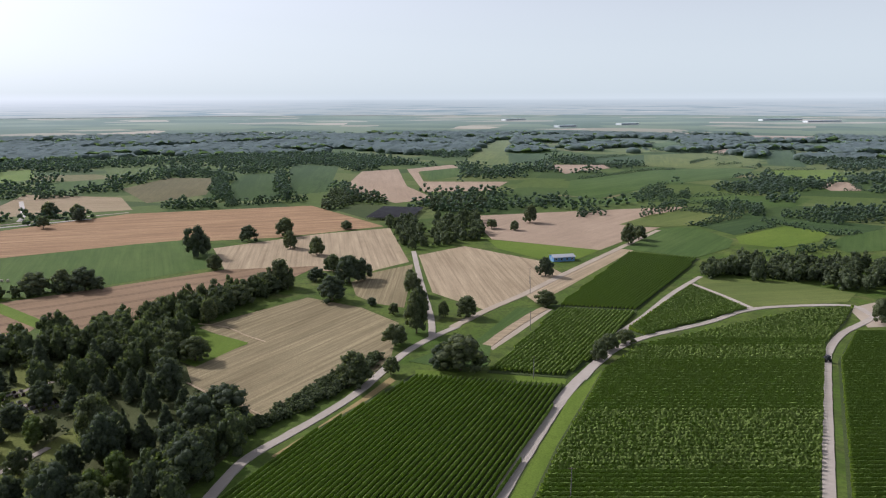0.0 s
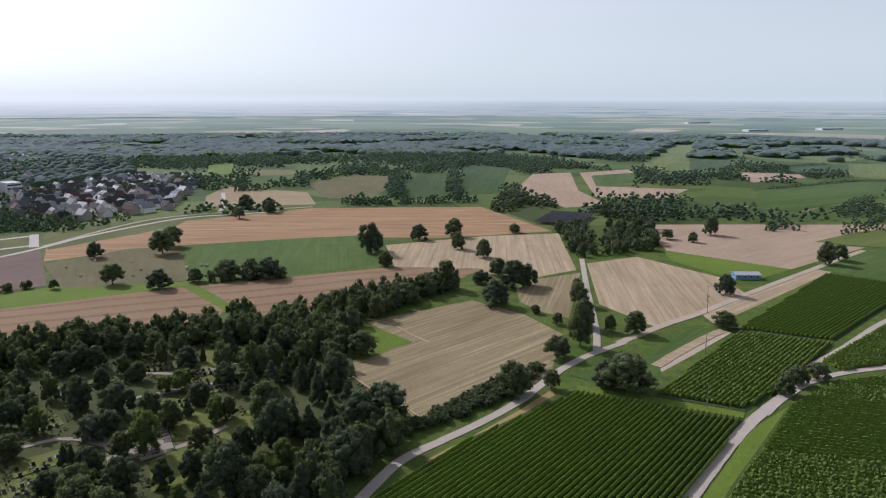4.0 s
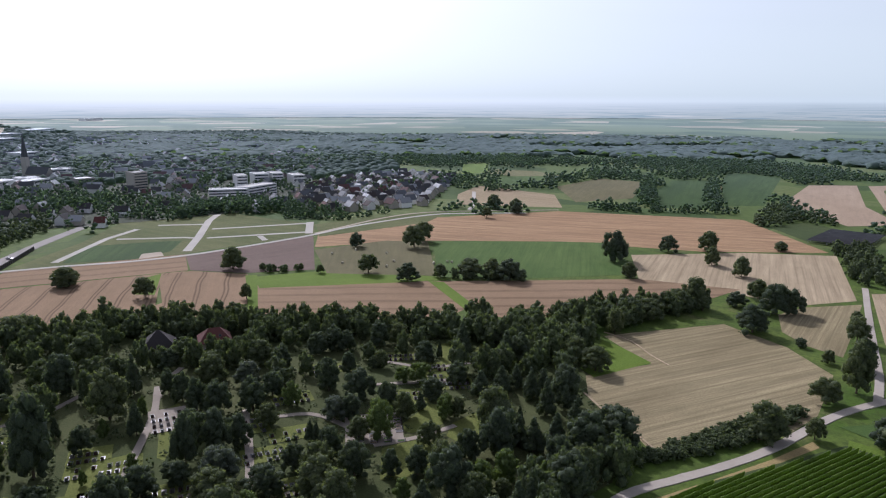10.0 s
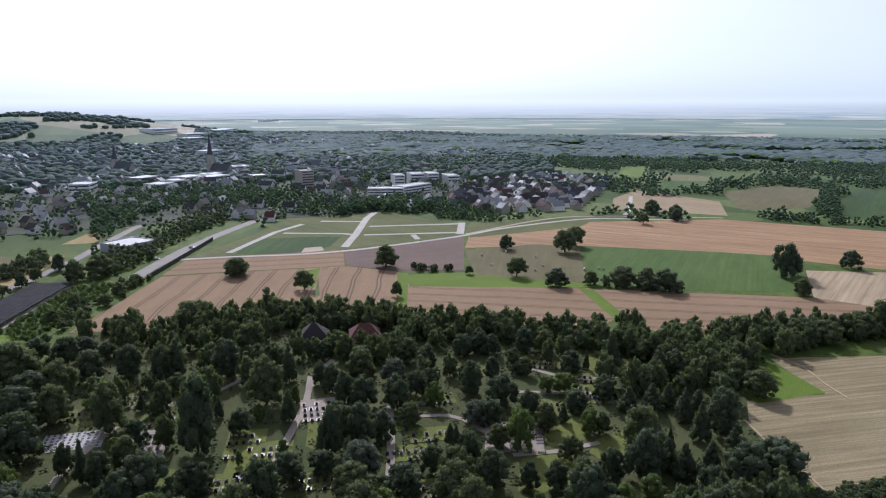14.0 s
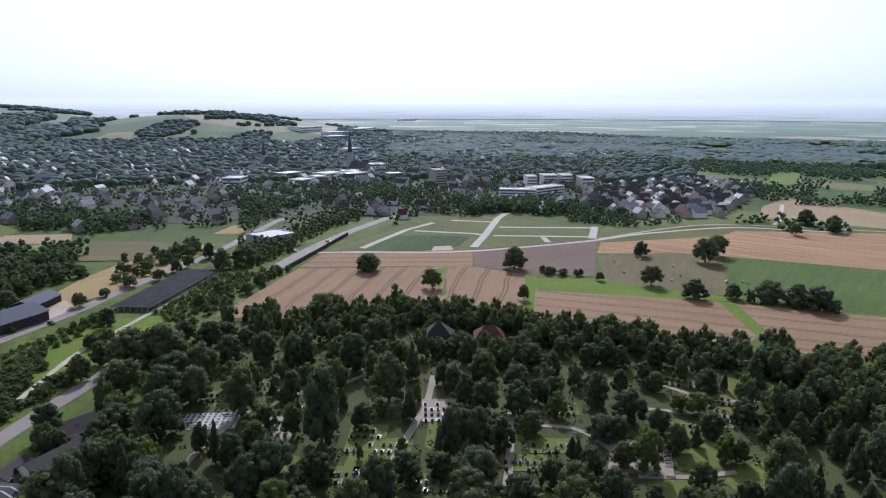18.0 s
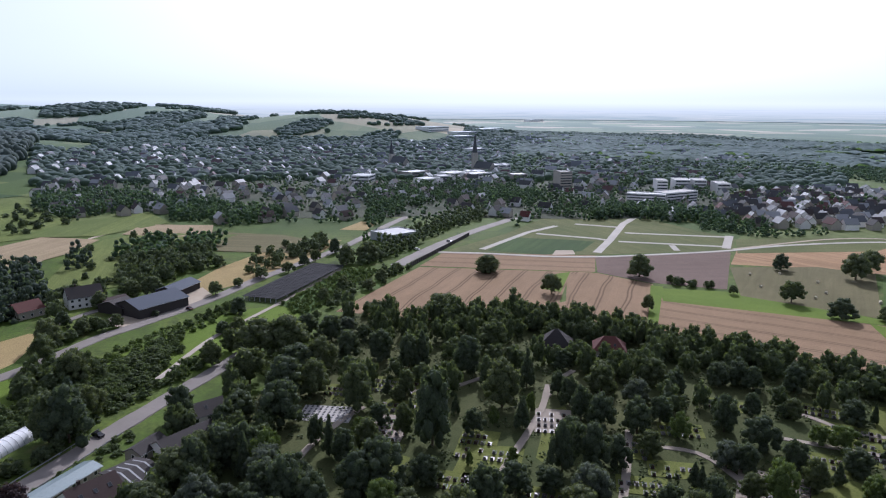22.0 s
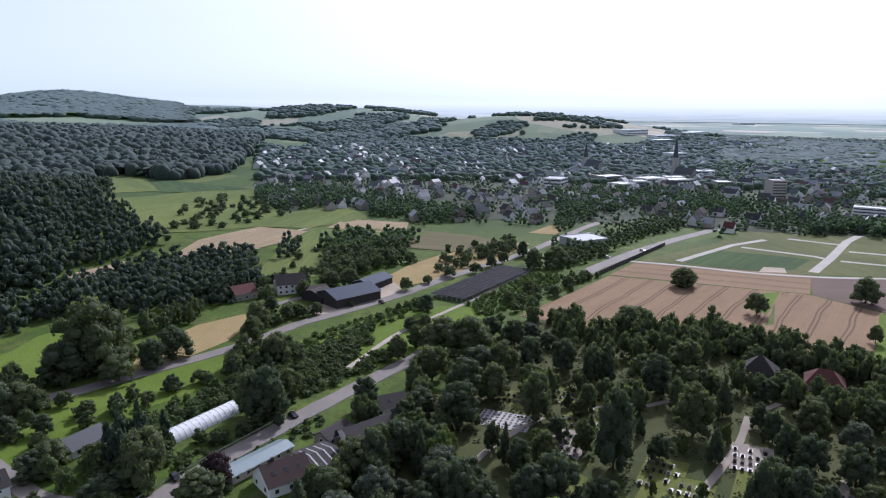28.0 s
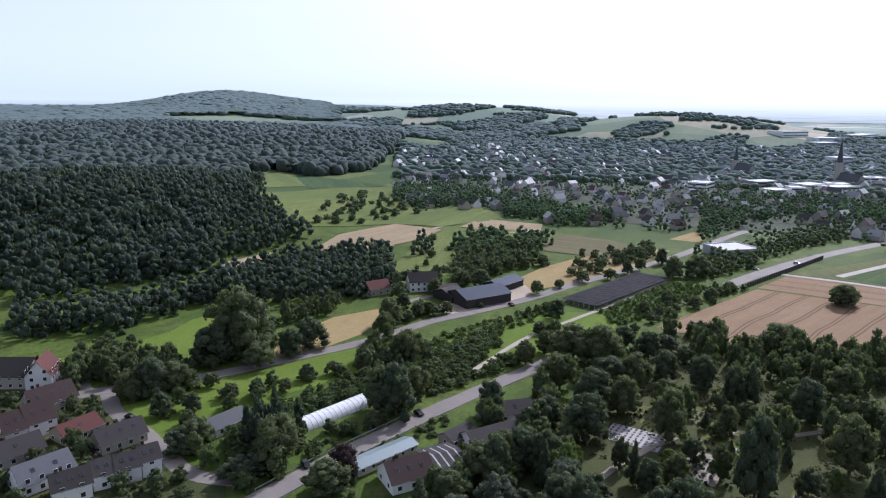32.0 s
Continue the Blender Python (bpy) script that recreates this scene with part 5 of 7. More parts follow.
FIELD_TREES += [(-160.7, 446.6, 16.5, 21.9), (-137.8, 410.6, 11.3, 10.1), (-141.3, 498.9, 13.4, 12.4), (-119.2, 518.1, 15.6, 14.7), (-105.7, 472.7, 11.7, 12.5), (-83.5, 450.9, 12.7, 12.7), (-77.2, 548.4, 9.5, 7.1), (-345.0, 607.1, 18.0, 14.0), (-320.4, 551.5, 11.0, 11.7), (-315.9, 597.8, 13.9, 13.6), (-193.8, 364.9, 17.3, 13.1), (-205.4, 365.0, 13.9, 11.7), (-216.9, 358.3, 18.3, 13.2), (-107.8, 307.4, 8.7, 12.3), (-89.3, 368.6, 14.6, 16.3), (-95.3, 359.5, 15.0, 12.5), (-101.7, 336.4, 15.5, 11.2), (-110.1, 331.6, 13.6, 11.8), (59.1, 393.5, 11.1, 11.9), (50.5, 333.2, 12.5, 8.3)]
FIELD_TREES += [(131.1, 485.5, 13.0, 15.8), (142.2, 499.7, 13.5, 12.4), (72.0, 572.5, 12.9, 15.9), (55.6, 539.2, 9.4, 8.0), (38.4, 546.9, 11.3, 9.1), (-16.3, 354.4, 11.3, 14.0), (-18.9, 386.4, 6.8, 6.5), (-31.9, 235.3, 14.9, 13.1), (-19.6, 244.8, 6.7, 8.2), (6.4, 249.6, 20.5, 14.6), (-0.0, 251.4, 11.5, 10.8), (-20.0, 276.6, 12.5, 10.7), (-11.9, 292.4, 12.1, 20.2), (-11.5, 318.8, 12.5, 14.5), (10.7, 315.1, 12.9, 10.8), (0.0, 315.2, 6.2, 8.4), (-56.8, 344.1, 17.9, 13.8), (-52.9, 380.3, 15.5, 16.5), (-72.0, 384.3, 11.6, 8.0), (-65.5, 404.2, 12.9, 11.4)]
FIELD_TREES += [(-46.7, 386.6, 12.3, 13.1), (-35.7, 334.9, 5.4, 4.5), (-23.7, 319.8, 6.3, 6.1), (199.9, 305.2, 10.9, 12.3), (75.5, 277.3, 9.3, 7.7), (66.9, 270.6, 9.5, 8.0), (60.9, 259.3, 8.2, 8.2), (-84.2, 366.2, 9.9, 8.4), (-295.6, 408.4, 19.8, 19.3), (-303.6, 431.0, 16.2, 17.2), (-330.6, 386.4, 11.3, 11.1), (-273.0, 331.2, 14.0, 14.1), (-347.9, 290.4, 17.9, 14.9), (-297.0, 314.6, 5.9, 6.3), (-241.7, 329.5, 14.7, 11.2), (-288.4, 250.4, 7.3, 9.9), (-231.1, 347.6, 10.7, 8.4), (-331.2, 299.8, 5.4, 4.9), (-325.6, 303.3, 5.3, 4.1), (-319.7, 307.1, 5.3, 4.1)]
FIELD_TREES += [(-311.8, 313.0, 4.5, 4.8), (-309.5, 588.1, 12.4, 12.0), (-76.1, 544.9, 10.3, 7.0), (-161.5, 455.3, 14.0, 18.4), (-136.7, 410.8, 6.7, 7.1), (-390.6, 208.7, 17.4, 12.1), (-334.2, 221.3, 12.4, 13.2), (-312.9, 145.9, 17.2, 13.3), (-392.4, 209.4, 14.4, 10.5), (-230.5, -85.2, 8.8, 8.5), (-234.4, -76.1, 7.9, 7.1), (-246.1, -66.8, 7.2, 6.8), (-249.4, -58.6, 7.7, 6.8), (-252.8, -49.2, 6.8, 6.3), (-265.6, -44.4, 7.0, 6.5), (-272.1, -36.0, 7.1, 6.1), (-245.8, -95.9, 14.1, 15.1), (-242.7, -102.7, 11.8, 12.6), (-251.5, -90.2, 14.3, 12.7), (-255.3, -77.9, 7.1, 6.5)]
FIELD_TREES += [(-300.9, -52.9, 16.9, 14.0), (-289.9, -58.3, 12.8, 12.6), (-287.9, -79.3, 28.6, 30.6), (-280.7, -86.1, 20.6, 16.5), (-276.3, -66.9, 14.9, 12.2), (-314.9, -23.1, 11.8, 13.2), (-335.4, -23.8, 12.6, 15.2), (-288.1, -9.3, 14.8, 15.8), (-286.6, -25.4, 10.9, 9.0), (-350.2, -12.0, 8.9, 8.2), (-364.0, -21.0, 8.6, 8.5), (-356.3, 1.6, 6.6, 7.0), (-368.0, 18.3, 4.3, 3.3), (-237.9, -6.5, 17.4, 19.9), (-252.3, -1.5, 10.9, 13.9), (-240.4, -12.3, 12.6, 17.9), (-200.9, -34.9, 16.6, 18.7), (-210.5, -63.7, 12.0, 9.8), (-206.6, -67.2, 11.9, 8.5), (-192.6, -42.8, 12.7, 7.7)]
FIELD_TREES += [(-189.1, -17.7, 15.6, 9.2), (-195.8, 23.5, 15.6, 13.0), (-206.0, 34.7, 12.7, 13.5), (-289.6, 39.0, 9.8, 10.5), (-303.7, 47.8, 9.3, 9.9), (-322.4, 52.7, 9.3, 9.3), (-294.6, 57.6, 22.6, 16.1), (-289.4, 68.4, 22.3, 18.5), (-264.9, 50.7, 15.9, 16.9), (-240.9, 26.0, 10.4, 13.3), (-355.2, 56.4, 10.2, 9.6), (-329.8, 46.8, 7.8, 5.9), (-383.1, 116.1, 8.6, 8.7), (-379.2, 129.7, 9.5, 7.4), (-396.8, 143.2, 9.0, 6.9), (-415.9, 158.1, 8.9, 6.3), (-366.3, 101.2, 8.1, 7.1), (-388.6, 117.4, 8.6, 7.5), (-318.5, 149.6, 19.0, 13.5), (-392.6, 210.6, 16.0, 11.6)]
FIELD_TREES += [(-450.9, 107.2, 7.7, 9.0), (-459.3, 116.4, 7.8, 10.0), (-480.3, 134.3, 9.9, 11.4), (-443.5, 133.1, 13.7, 13.8), (-448.1, 149.4, 17.1, 14.1), (-435.3, 94.5, 8.8, 7.9), (-426.7, 76.8, 10.8, 8.4), (-412.2, 62.3, 7.6, 5.9), (-398.7, 48.8, 8.7, 8.6), (-410.1, 17.0, 13.7, 11.0), (-412.9, 7.1, 11.8, 8.8), (-392.9, -7.6, 9.9, 9.2), (-313.6, 146.6, 14.6, 13.7), (-321.0, 149.4, 12.9, 10.6)]
for x, y, w, h in FIELD_TREES:
    tree(tree_rng.choice(("round", "round", "wide", "dark")), x, y, w, h, "standing among fields")

def in_lawn(a, c):
    hit = np.zeros(np.shape(a), bool)
    for lawn in LAWNS:
        hit |= inside(a, c, lawn)
    return hit


CEMETERY_TREES = []
CEMETERY_TREES += [("round", -227.4, 82.1, 15.3, 18.6), ("dark", -193.9, 96.1, 16.1, 26.9), ("round", -211.9, 128.8, 16.8, 18.8), ("dark", -258.7, 111.2, 10.2, 15.6), ("cone", -258.0, 116.6, 10.2, 17.0), ("dark", -270.5, 103.4, 13.5, 14.5), ("silver", -299.8, 72.5, 14.4, 12.4), ("dark", -311.9, 82.2, 13.3, 11.3), ("dark", -301.7, 90.3, 13.0, 12.6), ("silver", -310.9, 99.7, 10.1, 8.1), ("dark", -277.4, 91.5, 13.6, 13.2), ("dark", -296.7, 103.6, 9.7, 7.9), ("round", -269.4, 78.1, 16.1, 14.2), ("dark", -269.6, 69.8, 17.4, 12.7), ("dark", -250.0, 61.5, 19.0, 15.8), ("round", -245.9, 70.9, 14.8, 14.4), ("cone", -200.0, 65.8, 6.8, 14.4), ("dark", -194.8, 68.8, 10.1, 11.9), ("round", -197.9, 76.8, 10.3, 12.2), ("dark", -209.0, 63.8, 7.0, 10.3)]
CEMETERY_TREES += [("dark", -226.2, 56.2, 17.4, 16.9), ("light", -207.3, 49.7, 6.9, 9.0), ("round", -204.6, 90.6, 8.3, 11.5), ("round", -227.2, 108.8, 7.9, 10.2), ("dark", -244.7, 130.6, 15.7, 16.7), ("round", -263.2, 150.0, 17.0, 15.0), ("cone", -224.2, 145.3, 9.6, 16.1), ("light", -205.6, 136.7, 4.4, 7.5), ("light", -175.7, 113.9, 4.0, 5.9), ("light", -179.9, 102.0, 2.9, 5.2), ("light", -200.8, 120.3, 4.2, 7.2), ("dark", -167.4, 125.5, 10.0, 17.2), ("dark", -166.2, 134.2, 12.4, 15.3), ("dark", -185.4, 151.1, 12.4, 13.3), ("dark", -193.2, 148.6, 10.1, 13.5), ("round", -210.9, 168.7, 15.2, 12.1), ("silver", -197.3, 173.7, 12.1, 10.5), ("dark", -178.7, 160.0, 12.4, 13.3), ("dark", -182.4, 172.1, 10.3, 10.0), ("round", -229.6, 174.4, 8.8, 11.4)]
CEMETERY_TREES += [("dark", -213.6, 152.0, 8.1, 10.5), ("dark", -236.0, 167.6, 10.3, 8.6), ("silver", -149.4, 123.0, 13.5, 13.1), ("round", -143.5, 116.4, 14.0, 10.7), ("dark", -163.9, 141.3, 10.2, 11.0), ("round", -166.2, 155.2, 9.5, 8.1), ("round", -209.4, 190.4, 14.4, 11.2), ("dark", -198.7, 191.4, 11.2, 10.9), ("dark", -161.6, 107.6, 12.5, 10.2), ("dark", -159.9, 117.1, 9.5, 7.2), ("dark", -135.6, 126.8, 13.0, 9.7), ("dark", -138.3, 139.9, 9.4, 9.1), ("dark", -174.0, 86.2, 11.6, 10.2), ("round", -128.9, 139.9, 11.2, 12.8), ("dark", -122.1, 147.0, 11.2, 11.9), ("silver", -151.5, 170.7, 10.6, 9.2), ("dark", -147.8, 174.6, 9.5, 9.2), ("dark", -155.8, 188.1, 12.5, 12.2), ("dark", -142.5, 187.2, 9.7, 10.6), ("dark", -176.5, 191.2, 8.0, 9.1)]
CEMETERY_TREES += [("dark", -197.2, 219.6, 11.9, 11.6), ("dark", -199.9, 212.8, 11.8, 10.1), ("dark", -191.6, 221.6, 10.4, 10.1), ("dark", -184.8, 234.4, 12.0, 11.7), ("round", -179.1, 240.4, 10.6, 10.3), ("dark", -174.7, 203.6, 8.2, 9.3), ("dark", -170.1, 213.2, 5.5, 5.4), ("round", -168.3, 215.1, 8.3, 8.1), ("dark", -157.7, 229.7, 11.3, 9.6), ("cone", -155.4, 237.1, 4.0, 8.4), ("cone", -151.7, 248.6, 11.7, 14.3), ("light", -151.9, 208.4, 7.9, 6.4), ("light", -145.7, 210.8, 10.4, 8.9), ("dark", -134.8, 202.7, 11.2, 8.5), ("light", -121.9, 192.0, 8.2, 9.1), ("round", -119.1, 195.0, 7.1, 8.0), ("round", -116.1, 174.1, 8.7, 8.5), ("dark", -114.1, 153.2, 7.1, 8.9), ("dark", -108.4, 158.0, 9.1, 9.9), ("round", -103.6, 163.1, 10.2, 10.9)]
CEMETERY_TREES += [("dark", -101.5, 173.8, 8.4, 10.3), ("cone", -121.3, 213.3, 11.3, 11.0), ("cone", -117.3, 221.1, 10.2, 11.2), ("cone", -114.9, 227.5, 9.1, 10.1), ("cone", -106.1, 222.2, 10.0, 12.2), ("cone", -95.8, 213.3, 9.6, 14.0), ("dark", -93.0, 222.6, 14.8, 16.8), ("cone", -105.5, 230.0, 9.0, 10.0), ("dark", -95.3, 180.4, 13.9, 16.6), ("cone", -87.8, 188.3, 10.8, 11.6), ("cone", -82.9, 193.5, 10.9, 12.8), ("cone", -85.2, 212.5, 8.2, 9.1), ("dark", -72.8, 193.4, 17.2, 15.7), ("dark", -69.9, 207.3, 18.1, 13.2), ("cone", -93.6, 189.8, 7.7, 10.7), ("cone", -130.8, 248.5, 12.8, 13.8), ("dark", -127.0, 252.6, 12.8, 12.5), ("round", -97.5, 259.7, 15.4, 10.9), ("round", -107.7, 263.9, 11.5, 11.2)]
for kind, x, y, w, h in CEMETERY_TREES:
    tree(kind, x, y, 0.9 * w, 0.97 * h, "in the cemetery")
rng = np.random.default_rng(11)


def scatter(gap, xmin, xmax, ymin, ymax, test, jitter=0.42):
    """Loose places, about gap apart, that pass the test."""
    gx, gy = np.meshgrid(np.arange(xmin, xmax, gap), np.arange(ymin, ymax, gap))
    gx = gx + (np.arange(gx.shape[0]) % 2)[:, None] * gap / 2
    px, py = (g.ravel() + rng.uniform(-jitter, jitter, g.size) * gap for g in (gx, gy))
    keep = test(px, py)
    return list(zip(px[keep], py[keep]))


def free(px, py, margin=2.0, open_land=True):
    ok = np.ones(px.shape, bool)
    for poly in FIELDS if open_land else ():
        ok &= ~inside(px, py, poly)
    for pts, w in ROADS:
        ok &= ~near_line(px, py, pts, w / 2 + margin)
    for a, c, depth in BUILT:
        dx, dy = c[0] - a[0], c[1] - a[1]
        n = math.hypot(dx, dy)
        u = ((px - a[0]) * dx + (py - a[1]) * dy) / n
        w = (-(px - a[0]) * dy + (py - a[1]) * dx) / n
        k = 1.0 if open_land else 0.45
        ok &= ~((u > -3 * k) & (u < n + 3 * k) & (w > -5 * k) & (w < depth + 3 * k))
    return ok


def clear_of(a, c):
    ok = np.ones(np.shape(a), bool)
    for _, x, y, w, h in CEMETERY_TREES:
        ok &= np.hypot(a - x, c - y) > 0.5 * w + 4.5
    return ok


spots = scatter(9.5, -350, -55, 0, 290, lambda a, c: inside(a, c, CEMETERY) & free(a, c, 1.0) & ~in_lawn(a, c) & clear_of(a, c))
spots.sort(key=lambda s: math.hypot(s[0] - HOME[0], s[1] - HOME[1]))
for x, y in spots[0:110]:
    k = tree_rng.choice(("round", "dark", "dark", "cone", "round", "silver", "light", "dark", "cone"))
    size = tree_rng.choice((0.6, 0.75, 0.9, 1.0, 1.15, 1.3))
    tree(k, x, y, size * tree_rng.uniform(7.5, 10) * (0.8 if k == "cone" else 1.1), size * tree_rng.uniform(9, 13), "in the cemetery")


def merged(name, label, places, templates, mat, category="woods"):
    """Many trees as one piece of stuff."""
    vs, ts, n = [], [], 0
    zs = height(np.array([p[0] for p in places]), np.array([p[1] for p in places]))
    for (x, y, w, h), z in zip(places, zs):
        v, t = templates[int(rng.integers(len(templates)))]
        a = rng.uniform(0, 6.28)
        c, s = math.cos(a), math.sin(a)
        p = np.empty_like(v)
        p[:, 0], p[:, 1], p[:, 2] = x + w * (c * v[:, 0] - s * v[:, 1]), y + w * (s * v[:, 0] + c * v[:, 1]), h * v[:, 2] + z
        vs.append(p), ts.append(t + n)
        n += len(v)
    return tagged(new(name, tri_mesh(name, np.vstack(vs), np.vstack(ts), [mat], smooth=True)), label, category, kind="stuff")


def dome_arrays(seed):
    """A far crown of the closed woods: an uneven dome one unit high and wide."""
    rng = np.random.default_rng(seed)
    v, t = ICO1
    v = v * (1 + rng.normal(0, 0.09, (len(v), 1)))
    v = v * np.array([rng.uniform(0.46, 0.56), rng.uniform(0.46, 0.56), 0.62]) + np.array([rng.uniform(-0.06, 0.06), 0, 0.38])
    keep = v[t][:, :, 2].max(1) > 0.05
    used, back = np.unique(t[keep], return_inverse=True)
    return v[used], back.reshape(-1, 3)


NEAR = [crown_arrays(400 + k, ("round", "round", "wide", "round")[k % 4], 11, 330, ICO0, 0.05) for k in range(12)]
CONES = [crown_arrays(450 + k, "cone", 9, 300, ICO0, 0.045) for k in range(4)]
MID = [crown_arrays(200 + k, "round", 8, 50, ICO0, 0.075) for k in range(8)]
LOW = [crown_arrays(300 + k, "round", 5, 24, ICO0, 0.08) for k in range(8)]
FAR = [dome_arrays(350 + k) for k in range(8)]
# crowns of woods reach to the ground
for group in (NEAR, CONES, MID, LOW):
    for v, _ in group:
        v[:, 2] = (v[:, 2] - 0.12) / 0.86


SHRUBS = ("orchard_bushes", "berry_rows", "orchard_strip", "shrubs", "roadside_bushes", "garden_shrubs")
# tree-free gaps placed to fit the camera's view of farm and tan plot
VIEW_GAPS = [[(-404.4, -27.8), (-389.2, 13.8), (-357.7, 14.4), (-355.7, -22.0)], [(-387.2, -46.9), (-393.3, -28.7), (-358.1, -24.3), (-357.4, -42.8)]]
CLEARING = [(-487, -114), (-441, -135), (-400, -152), (-355, -186), (-331, -212)]


def zone(name, label, gap, wide, tall, tier, pts):
    xs, ys = [p[0] for p in pts], [p[1] for p in pts]
    test = (lambda a, c: inside(a, c, pts) & free(a, c, 1.5, False)) if tier in ("over", "cone", "slope", "shady", "hazy") else (lambda a, c: inside(a, c, pts) & free(a, c, 3.0))
    spots = scatter(gap, min(xs), max(xs), min(ys), max(ys), lambda a, c: test(a, c) & ~near_line(a, c, CLEARING, 15) & ~inside(a, c, VIEW_GAPS[0]) & ~inside(a, c, VIEW_GAPS[1]))
    if spots:
        merged(name, label, [(x, y, rng.uniform(*wide), rng.uniform(*tall)) for x, y in spots], MID if tier in ("mid", "slope", "hazy") else CONES if tier == "cone" else NEAR, "woods_far" if tier == "hazy" else "woods" if tier in ("slope", "cone") else "row_leaf" if name in ("orchard_rows", "berry_rows") else "shrub_leaf" if name in SHRUBS else "woods_near", "trees")


zone("tree_belt", "leafy tree belt between wheat and stubble", 7.5, (8,13), (9,13), "near", [(-155, 261), (-151, 296), (-128, 341), (-105, 357), (-92, 380), (-84, 373), (-93, 347), (-104, 317), (-106, 297), (-111, 278), (-104, 252), (-131, 256)])
zone("hedge", "bushy hedge along the farm road", 2.2, (4,6), (2.5,4), "shady", [(-63, 200), (-57, 209), (-42, 240), (-31, 259), (-26, 265), (-25, 259), (-36, 229), (-54, 203), (-60, 196)])
zone("orchard", "orchard trees in loose rows on the slope", 10, (6,8), (5,7), "near", [(160, 510), (198, 528), (196, 469), (171, 455), (157, 474)])
zone("cemetery_hedge", "dense belt of trees along the cemetery edge", 8.5, (8,12), (9,14), "near", [(-306, 138), (-318, 173), (-287, 205), (-257, 224), (-214, 242), (-184, 271), (-156, 292), (-151, 274), (-181, 257), (-210, 223), (-245, 207), (-275, 184), (-292, 152)])
zone("roadside_trees", "thick shrubs and trees beside the main road", 7, (5,8), (2.5,5.5), "shady", [(-263, -23), (-289, -0), (-312, 20), (-292, 28), (-274, 19), (-253, 4), (-238, -6), (-215, -21), (-197, -33), (-199, -39), (-225, -30)])
zone("orchard_rows", "bright bushy orchard rows beside the panels", 3.6, (2.6,4), (1.8,3), "shady", [(-365, 79), (-432, 129), (-421, 151), (-340, 86), (-346, 83)])
zone("hedge_row", "row of small trees along the wheat field", 9, (5,8), (4,6.5), "near", [(-333, 85), (-377, 112), (-429, 162), (-420, 166), (-358, 110), (-326, 86)])
zone("shrubs", "green shrubs between road and cycle path", 5, (4,7), (2.5,5), "near", [(-288, -14), (-319, 15), (-376, 51), (-372, 58), (-320, 32), (-298, 25), (-290, 9), (-270, -7)])
zone("valley_trees", "dense valley trees below the forest", 8.5, (10,15), (10,15), "slope", [(-298, -193), (-311, -147), (-336, -136), (-365, -116), (-384, -98), (-383, -47), (-409, -32), (-453, -68), (-444, -118), (-410, -168), (-347, -229)])
zone("valley_trees", "trees round the farm and pasture", 9, (9,13), (8,12), "shady", [(-368, -29), (-393, -11), (-420, 10), (-468, 56), (-521, 55), (-513, 2), (-432, -1), (-417, -20), (-408, -35)])
zone("belt", "tree belt between pasture and town", 10, (10,14), (9,13), "hazy", [(-512, -6), (-544, 4), (-565, 61), (-523, 67), (-502, 50), (-487, 7)])
zone("garden_trees", "tall trees round the workshops", 8, (8,12), (9,13), "shady", [(-179, -3), (-190, 2), (-208, 11), (-229, 22), (-249, 35), (-266, 47), (-250, 51), (-217, 42), (-190, 31)])
zone("roadside_trees", "trees along the road into town", 9, (9,12), (8,11), "mid", [(-446, 134), (-518, 190), (-591, 269), (-635, 315), (-583, 300), (-533, 238), (-458, 174), (-427, 145)])
zone("shrub_row", "row of small trees across the fields", 6, (5,7), (4,6), "near", [(-332, 297), (-311, 313), (-306, 308), (-326, 292)])
zone("hedge", "dark hedge at the meadow edge", 6, (7,10), (6,8), "near", [(-224, 350), (-215, 360), (-191, 372), (-187, 365), (-217, 345)])
zone("pasture_trees", "scattered fruit trees on the pasture", 17, (6,12), (4,8), "over", [(-645, -149), (-787, -127), (-748, -88), (-655, -45), (-590, -64), (-557, -118)])
zone("pasture_trees", "scattered fruit trees near the road", 13, (6,9), (5,8), "over", [(-426, 67), (-506, 82), (-532, 137), (-504, 143), (-462, 109)])
zone("pasture_trees", "single bushes and fruit trees on the lower pasture", 25, (5,9), (3,7), "over", [(-423, -27), (-435, 0), (-507, 10), (-550, 25), (-547, 60), (-572, 79), (-598, 16), (-577, -15), (-525, -32), (-444, -41)])
zone("hedge", "line of small trees along the road", 10, (4,6), (3.5,5), "near", [(-354, 104), (-384, 131), (-440, 178), (-429, 178), (-375, 133), (-344, 106)])
zone("orchard_strip", "bushy overgrown strip beside the meadow", 4.6, (4,7), (2,4.5), "shady", [(-209, -42), (-231, -35), (-258, -22), (-289, -0), (-315, 20), (-320, 32), (-295, 25), (-260, 3), (-248, -15), (-226, -33)])
zone("hedge", "low bushes along the cycle path", 4.5, (3,5), (2,3.5), "near", [(-286, 32), (-311, 47), (-345, 70), (-341, 75), (-311, 54), (-283, 39)])
zone("forest_margin", "dense dark forest margin above the pasture", 10.5, (10,16), (12,18), "slope", [(-852, -432), (-867, -296), (-639, -202), (-566, -148), (-511, -109), (-490, -106), (-475, -128), (-443, -150), (-410, -168), (-394, -194)])
zone("valley_wood", "dark wood below the tan field", 9, (9,14), (9,15), "slope", [(-414, -146), (-454, -124), (-477, -97), (-500, -50), (-442, -40), (-408, -35), (-380, -46), (-358, -83), (-360, -114), (-358, -131)])
zone("farm_trees", "mixed trees at the edge of the pasture", 10, (8,12), (9,13), "slope", [(-486, -35), (-522, -33), (-524, -22), (-492, -18), (-478, -25)])
